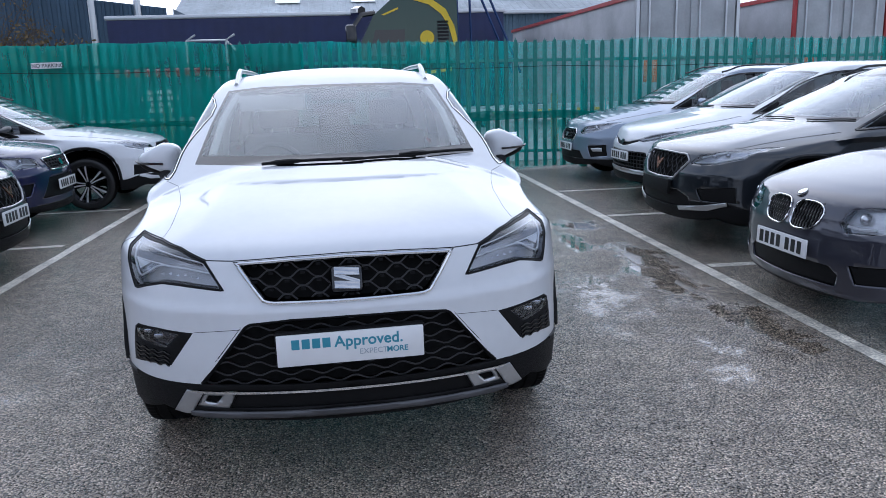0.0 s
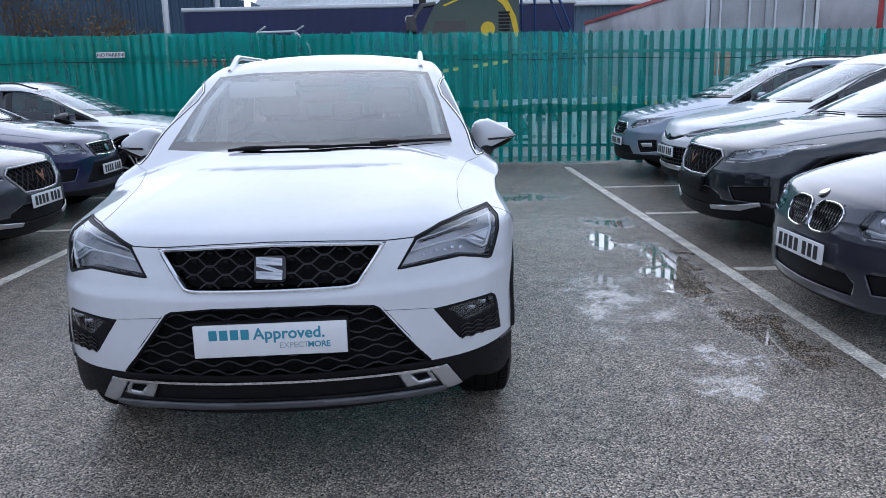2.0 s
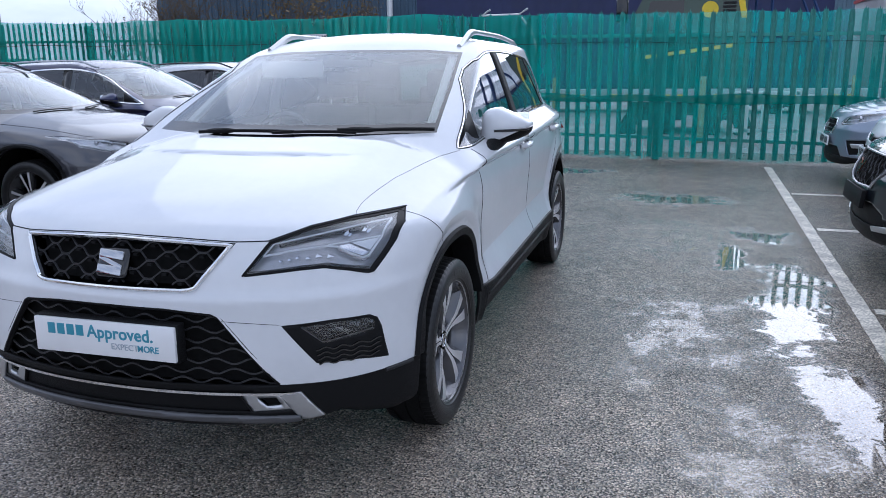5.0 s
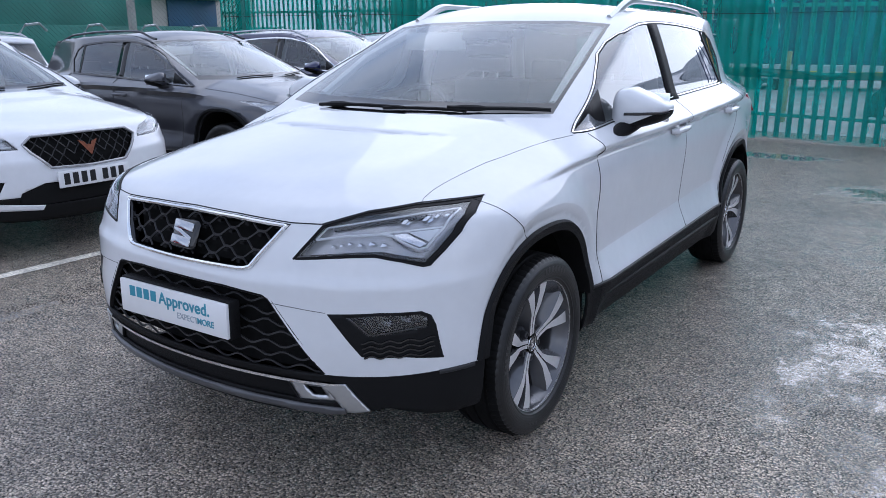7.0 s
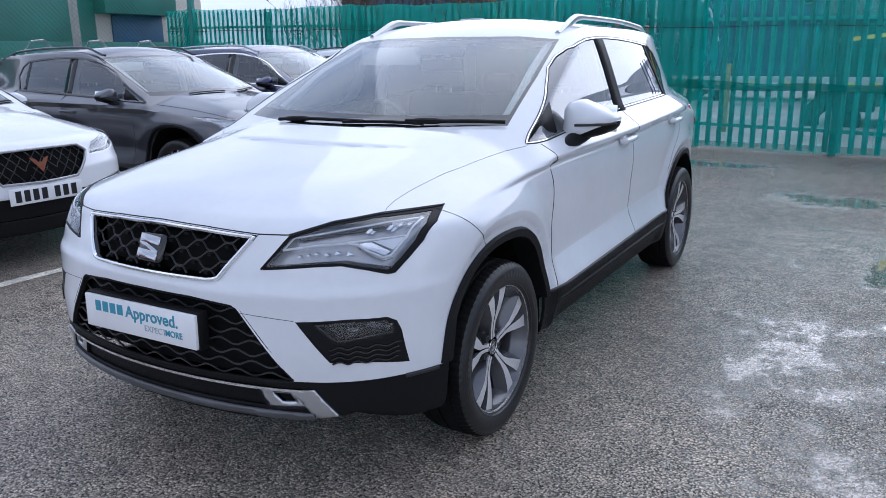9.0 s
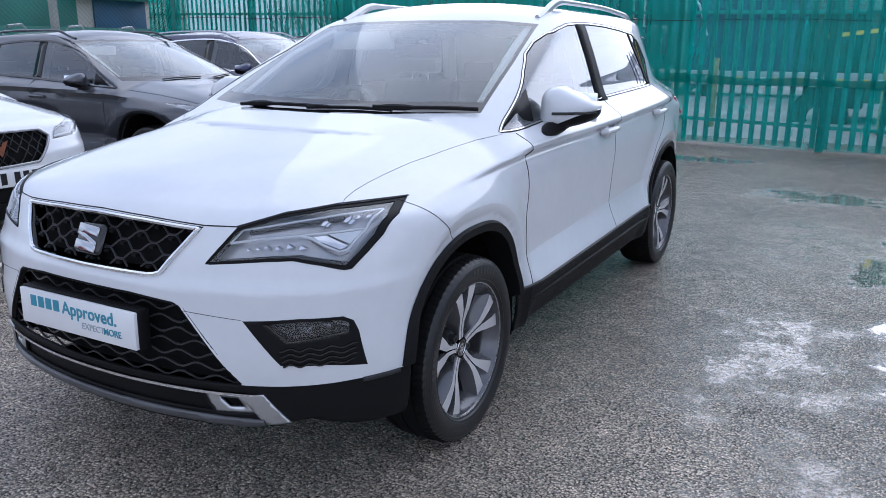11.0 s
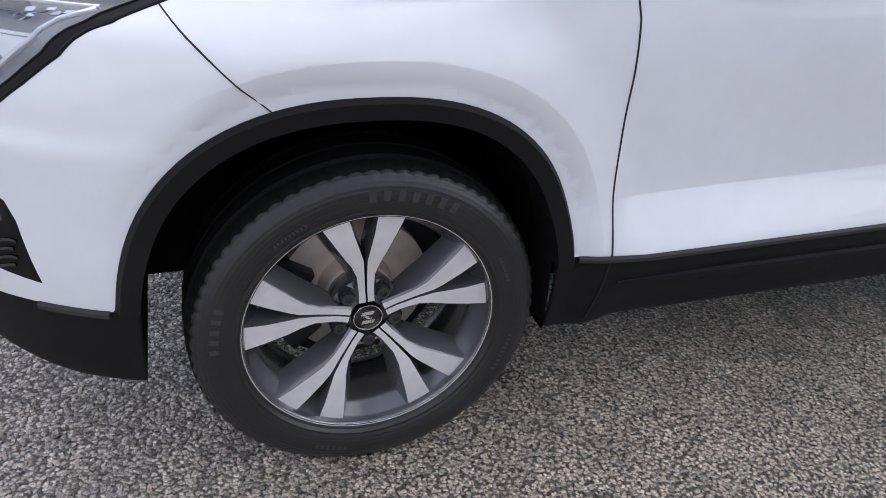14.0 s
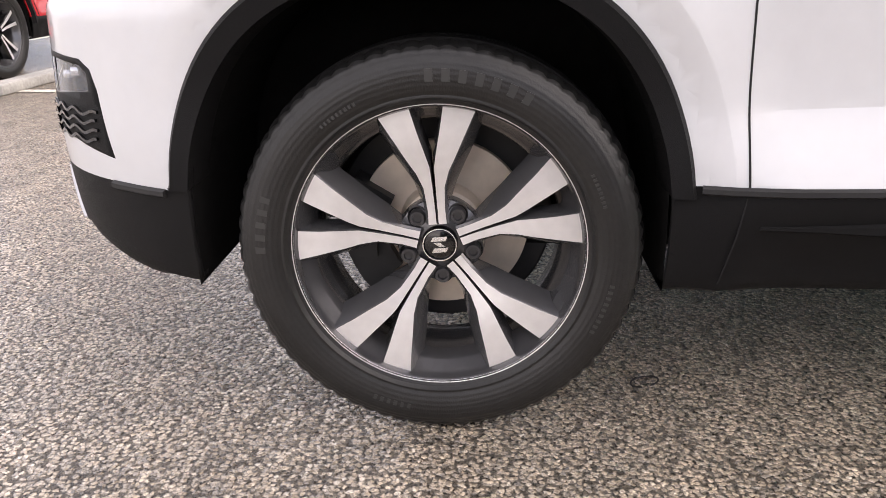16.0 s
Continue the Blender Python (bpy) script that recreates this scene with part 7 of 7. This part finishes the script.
part("drainpipe", mesh_of("drainpipe", *tube([(-6.6, 26.9, 0), (-6.6, 26.9, 4.6)], 0.12, 8)), SATIN, shed)
# pale box trailers
for x0, x1, y0, y1, top, tag in ((6.35, 8.55, 13.0, 24.0, 3.05, 0), (9.85, 12.0, 13.0, 24.0, 3.0, 1)):
    box = thing("box_trailer", "pale grey box trailer with red edges", "trailer", pose(0, 0, 0), "box trailers")
    part("body", box_bm((x0, y0, 0.7), (x1, y1, top), 0.02), CONTAINER, box)
    for k in (0, 1):
        w = (x1 - x0) / 2
        a = x0 + k * w
        part("door", box_bm((a + 0.06, y0 - 0.04, 0.85), (a + w - 0.06, y0 - 0.003, top - 0.10), 0.015), CONTAINER, box)
        for u in (0.22, 0.75):
            part("lock_bar", mesh_of("lock_bar", *tube([(a + w * u, y0 - 0.07, 0.8), (a + w * u, y0 - 0.07, top - 0.05)], 0.022, 6)), SATIN, box)
    edge = TRAILER_RED if tag else SATIN
    for a, c in (((x0, y0 - 0.02, 0.7), (x0, y0 - 0.02, top)), ((x1, y0 - 0.02, 0.7), (x1, y0 - 0.02, top)), ((x0, y0 - 0.02, top), (x1, y0 - 0.02, top))):
        part("edge", mesh_of("edge", *tube([a, c], 0.05, 4)), edge, box)
    part("edge", mesh_of("edge", *tube([(x0, y0, top), (x0, y1, top)], 0.06, 4)), TRAILER_RED, box)
    part("bumper", box_bm((x0, y0 - 0.03, 0.35), (x1, y0 + 0.1, 0.7), 0.02), TRAILER_RED, box)
    part("lamp_board", box_bm((x0 + 0.15, y0 - 0.06, 1.30), (x0 + 0.5, y0 - 0.04, 1.75), 0.01), surface("orange_reflector", (0.6, 0.12, 0.02), 0.4), box)
    w = lathe([(-0.15, 0.2), (-0.15, 0.5), (0.15, 0.5), (0.15, 0.2)], 24)
    for x in (x0 + 0.3, x1 - 0.3):
        part("wheel", mesh_of("wheel", *w), RUBBER, box, m=pose(x, y0 + 1.0, 0.2))
# low crash rail and posts
rail = thing("crash_rail", "low steel crash rail with pale reflectors on timber posts", "barrier")
part("beam", box_bm((-9.0, 12.45, 0.72), (9.0, 12.52, 0.95), 0.02), CONTAINER, rail)
for i in range(60):
    x = -8.9 + i * 0.30
    part("reflector", box_bm((x, 12.43, 0.80), (x + 0.17, 12.45, 0.855)), YELLOW if i % 3 else PLATE_WHITE, rail)
for x in (-5.5, -3.05, -0.55, 2.02, 4.42, 6.9):
    part("post", box_bm((x - 0.06, 12.38, 0), (x + 0.06, 12.5, 1.16), 0.01), TIMBER, rail)
board = thing("hire_board", "dark machine side with pale lettering bars behind the fence", "machine", pose(-3.26, 13.0, 1.25))
part("panel", box_bm((-1.3, 0.02, -0.9), (1.6, 1.2, 0.45), 0.04), CURTAIN, board)
part("engine_cover", box_bm((-0.9, 0.05, 0.45), (0.9, 1.1, 0.62), 0.05), TRAILER_RED, board)
for k, (n, w) in enumerate(((8, 0.062), (9, 0.062), (5, 0.062), (9, 0.05))):
    for i in range(n):
        part("lettering_bar", box_bm(((i - n / 2) * w * 1.25, 0.0, 0.14 - k * 0.115), ((i - n / 2) * w * 1.25 + w, 0.015, 0.22 - k * 0.115)), PLATE_WHITE, board)
# pale machine parts seen through the netting
frame_ob = thing("steel_stillage", "white steel stillage behind the netting", "rack", pose(2.9, 11.6, 0))
for x in (-0.45, -0.2, 0.05, 0.3, 0.55):
    part("upright", box_bm((x - 0.03, 0, 0.0), (x + 0.03, 0.05, 0.95), 0.005), PLATE_WHITE, frame_ob)
for z in (0.3, 0.9):
    part("bar", box_bm((-0.5, 0.0, z - 0.03), (0.6, 0.06, z + 0.03), 0.005), PLATE_WHITE, frame_ob)
# lamp column, bare shrubs
post = thing("lamp_column", "grey steel lamp column", "street lamp", pose(-5.15, 16.0, 0))
part("column", mesh_of("column", *tube([(0, 0, 0), (0, 0, 3), (0, 0, 7)], [0.09, 0.07, 0.05], 10)), SATIN, post)
part("base", box_bm((-0.12, -0.12, 0), (0.12, 0.12, 0.9), 0.02), SATIN, post)
BARK = surface("bare_twig_bark", (0.085, 0.06, 0.04), 0.9, grain=0.3, grain_scale=30, stain=0.3, stain_scale=4)
DEAD = surface("dry_brown_leaves", (0.13, 0.085, 0.03), 0.8, grain=0.3, grain_scale=20)


def bare_tree(place, high, seed, label, leafy=0):
    rnd = random.Random(seed)
    tree = thing("bare_tree", label, "tree", pose(*place))
    limbs, twigs, tips = [], [], []

    def grow(p, d, length, r, level):
        pts, q = [p], np.array(p, float)
        for _ in range(5):
            d = d + np.array([rnd.uniform(-0.22, 0.22), rnd.uniform(-0.22, 0.22), rnd.uniform(-0.05, 0.16)])
            d /= np.linalg.norm(d)
            q = q + d * length / 5
            pts.append(tuple(q))
        (limbs if level < 1 else twigs).append(tube(pts, [r * (1 - 0.14 * k) for k in range(6)], 6 if level < 2 else 3))
        if level < 4:
            for _ in range(4 if level < 3 else 3):
                k = rnd.randint(2, 5)
                a = rnd.uniform(0, 6.28)
                e = d * 0.8 + np.array([math.cos(a), math.sin(a), rnd.uniform(0.0, 0.5)]) * 0.8
                grow(pts[k], e / np.linalg.norm(e), length * rnd.uniform(0.5, 0.72), r * 0.5, level + 1)
        else:
            tips.append(pts[-1])

    for _ in range(2):
        grow((rnd.uniform(-0.2, 0.2), 0, 0), np.array([rnd.uniform(-0.2, 0.2), rnd.uniform(-0.2, 0.2), 1.0]), high * 0.45, 0.05 * high / 4, 0)
    part("trunk", mesh_of("trunk", *join(*limbs)), BARK, tree)
    part("twig_growth", mesh_of("twig_growth", *join(*twigs), smooth=False), BARK, tree, kind="stuff")
    if leafy:
        verts, faces = [], []
        for p in tips:
            for _ in range(leafy):
                c = np.array(p) + np.array([rnd.gauss(0, 0.12) for _ in range(3)])
                a, e = np.array([rnd.gauss(0, 1) for _ in range(3)]), np.array([rnd.gauss(0, 1) for _ in range(3)])
                a, e = 0.05 * a / np.linalg.norm(a), 0.03 * e / np.linalg.norm(e)
                k = len(verts)
                verts += [c - a, c + e, c + a, c - e]
                faces.append((k, k + 1, k + 2, k + 3))
        part("leaves", mesh_of("leaves", verts, faces, smooth=False), DEAD, tree, kind="stuff")
    return tree


for k, (x, y, hh, leafy) in enumerate(((-6.2, 12.6, 3.6, 0), (-7.6, 12.9, 4.0, 0), (-5.2, 13.1, 3.0, 2), (-8.9, 12.4, 3.8, 0), (-10.6, 13.2, 3.4, 0), (-17.0, 24.5, 6.2, 3), (-13.5, 26.0, 6.4, 3), (-10.4, 24.0, 5.8, 2))):
    bare_tree((x, y, 0), hh, 11 + k, "bare brown tree with thin twigs behind the fence" if not leafy else "brown tree with a few dry leaves", leafy)
# ---- side boundary: chain-link fence, building behind it ----
side_fence = thing("chain_link_fence", "chain-link fence on concrete posts", "fence", kind="structure")
CONCRETE = surface("pale_concrete", (0.42, 0.41, 0.38), 0.85, grain=0.2, grain_scale=40, stain=0.25, stain_scale=3)
WIRE = surface("green_coated_wire", (0.03, 0.12, 0.09), 0.5)
for y in (11.15, 8.2, 5.25, 2.3, -0.65):
    part("post", box_bm((-12.12, y - 0.06, 0), (-12.0, y + 0.06, 2.9), 0.01), CONCRETE if y < 11 else PALE, side_fence)
wires = []
for k in range(-30, 140):
    for s in (1, -1):
        y0 = -2.0 + k * 0.10
        a, c = (y0, 0.05), (y0 + s * 2.75, 2.8)
        lo, hi = -1.5, 11.15
        pts = []
        for t in np.linspace(0, 1, 12):
            y = a[0] + (c[0] - a[0]) * t
            if lo < y < hi:
                pts.append((-11.97 + 0.004 * s, y, a[1] + (c[1] - a[1]) * t))
        if len(pts) > 1:
            wires.append(tube([pts[0], pts[-1]], 0.0035, 3))
part("mesh_wires", mesh_of("mesh_wires", *join(*wires), smooth=False), WIRE, side_fence, kind="stuff")
block = thing("site_building", "cream and green site building with a blue panel", "building")
CREAM = surface("cream_render", (0.55, 0.52, 0.45), 0.85, stain=0.2, stain_scale=1)
GREEN_WALL = surface("green_painted_sheet", (0.02, 0.16, 0.12), 0.5, stain=0.25, stain_scale=1)
BLUE_PANEL = surface("blue_painted_panel", (0.01, 0.075, 0.16), 0.45, stain=0.2, stain_scale=2)
part("wall", box_bm((-18.2, 2.0, 0), (-17.0, 16.0, 4.2), 0.02), CREAM, block)
part("door_panel", box_bm((-17.0, 12.7, 0.3), (-16.93, 14.4, 2.5), 0.02), BLUE_PANEL, block)
part("awning", box_bm((-17.0, 12.2, 2.5), (-16.5, 14.6, 3.2), 0.03), GREEN_WALL, block)
part("sheeting", box_bm((-17.0, 2.0, 0.0), (-16.95, 12.2, 3.6), 0.02), GREEN_WALL, block)
part("low_sheeting", box_bm((-16.2, 2.0, 0.0), (-16.1, 16.0, 1.75), 0.02), GREEN_WALL, block)
for i in range(9):
    y = 3.0 + i * 1.45
    rack = thing("trolley_bay", "pale steel trolley hoop behind the chain-link fence", "rack", pose(-14.8, y, 0), "trolley hoops")
    part("hoop", mesh_of("hoop", *tube([(0, 0, 0), (0, 0, 1.55), (0, 0.15, 1.72), (0, 0.45, 1.75), (0, 0.6, 1.6)], 0.03, 6)), SATIN, rack)
kerb = thing("kerb", "worn concrete kerb at the edge of the bay", "kerb", kind="structure")
for k in range(4):
    part("kerb_stone", box_bm((-2.62 - 0.92 * (k + 1) + 0.01, -2.22, 0.0), (-2.62 - 0.92 * k, -2.08, 0.07), 0.015), CONCRETE, kerb)
loop = [(0.726 + 0.018 * math.cos(a), 1.255 + 0.026 * math.sin(a), 0.008 + 0.006 * math.sin(a)) for a in np.linspace(0.3, 6.0, 16)]
solid("wire_scrap", mesh_of("wire_scrap", *tube(loop, 0.0018, 5)), GAP, "small dark bent wire lying on wet asphalt", "litter")
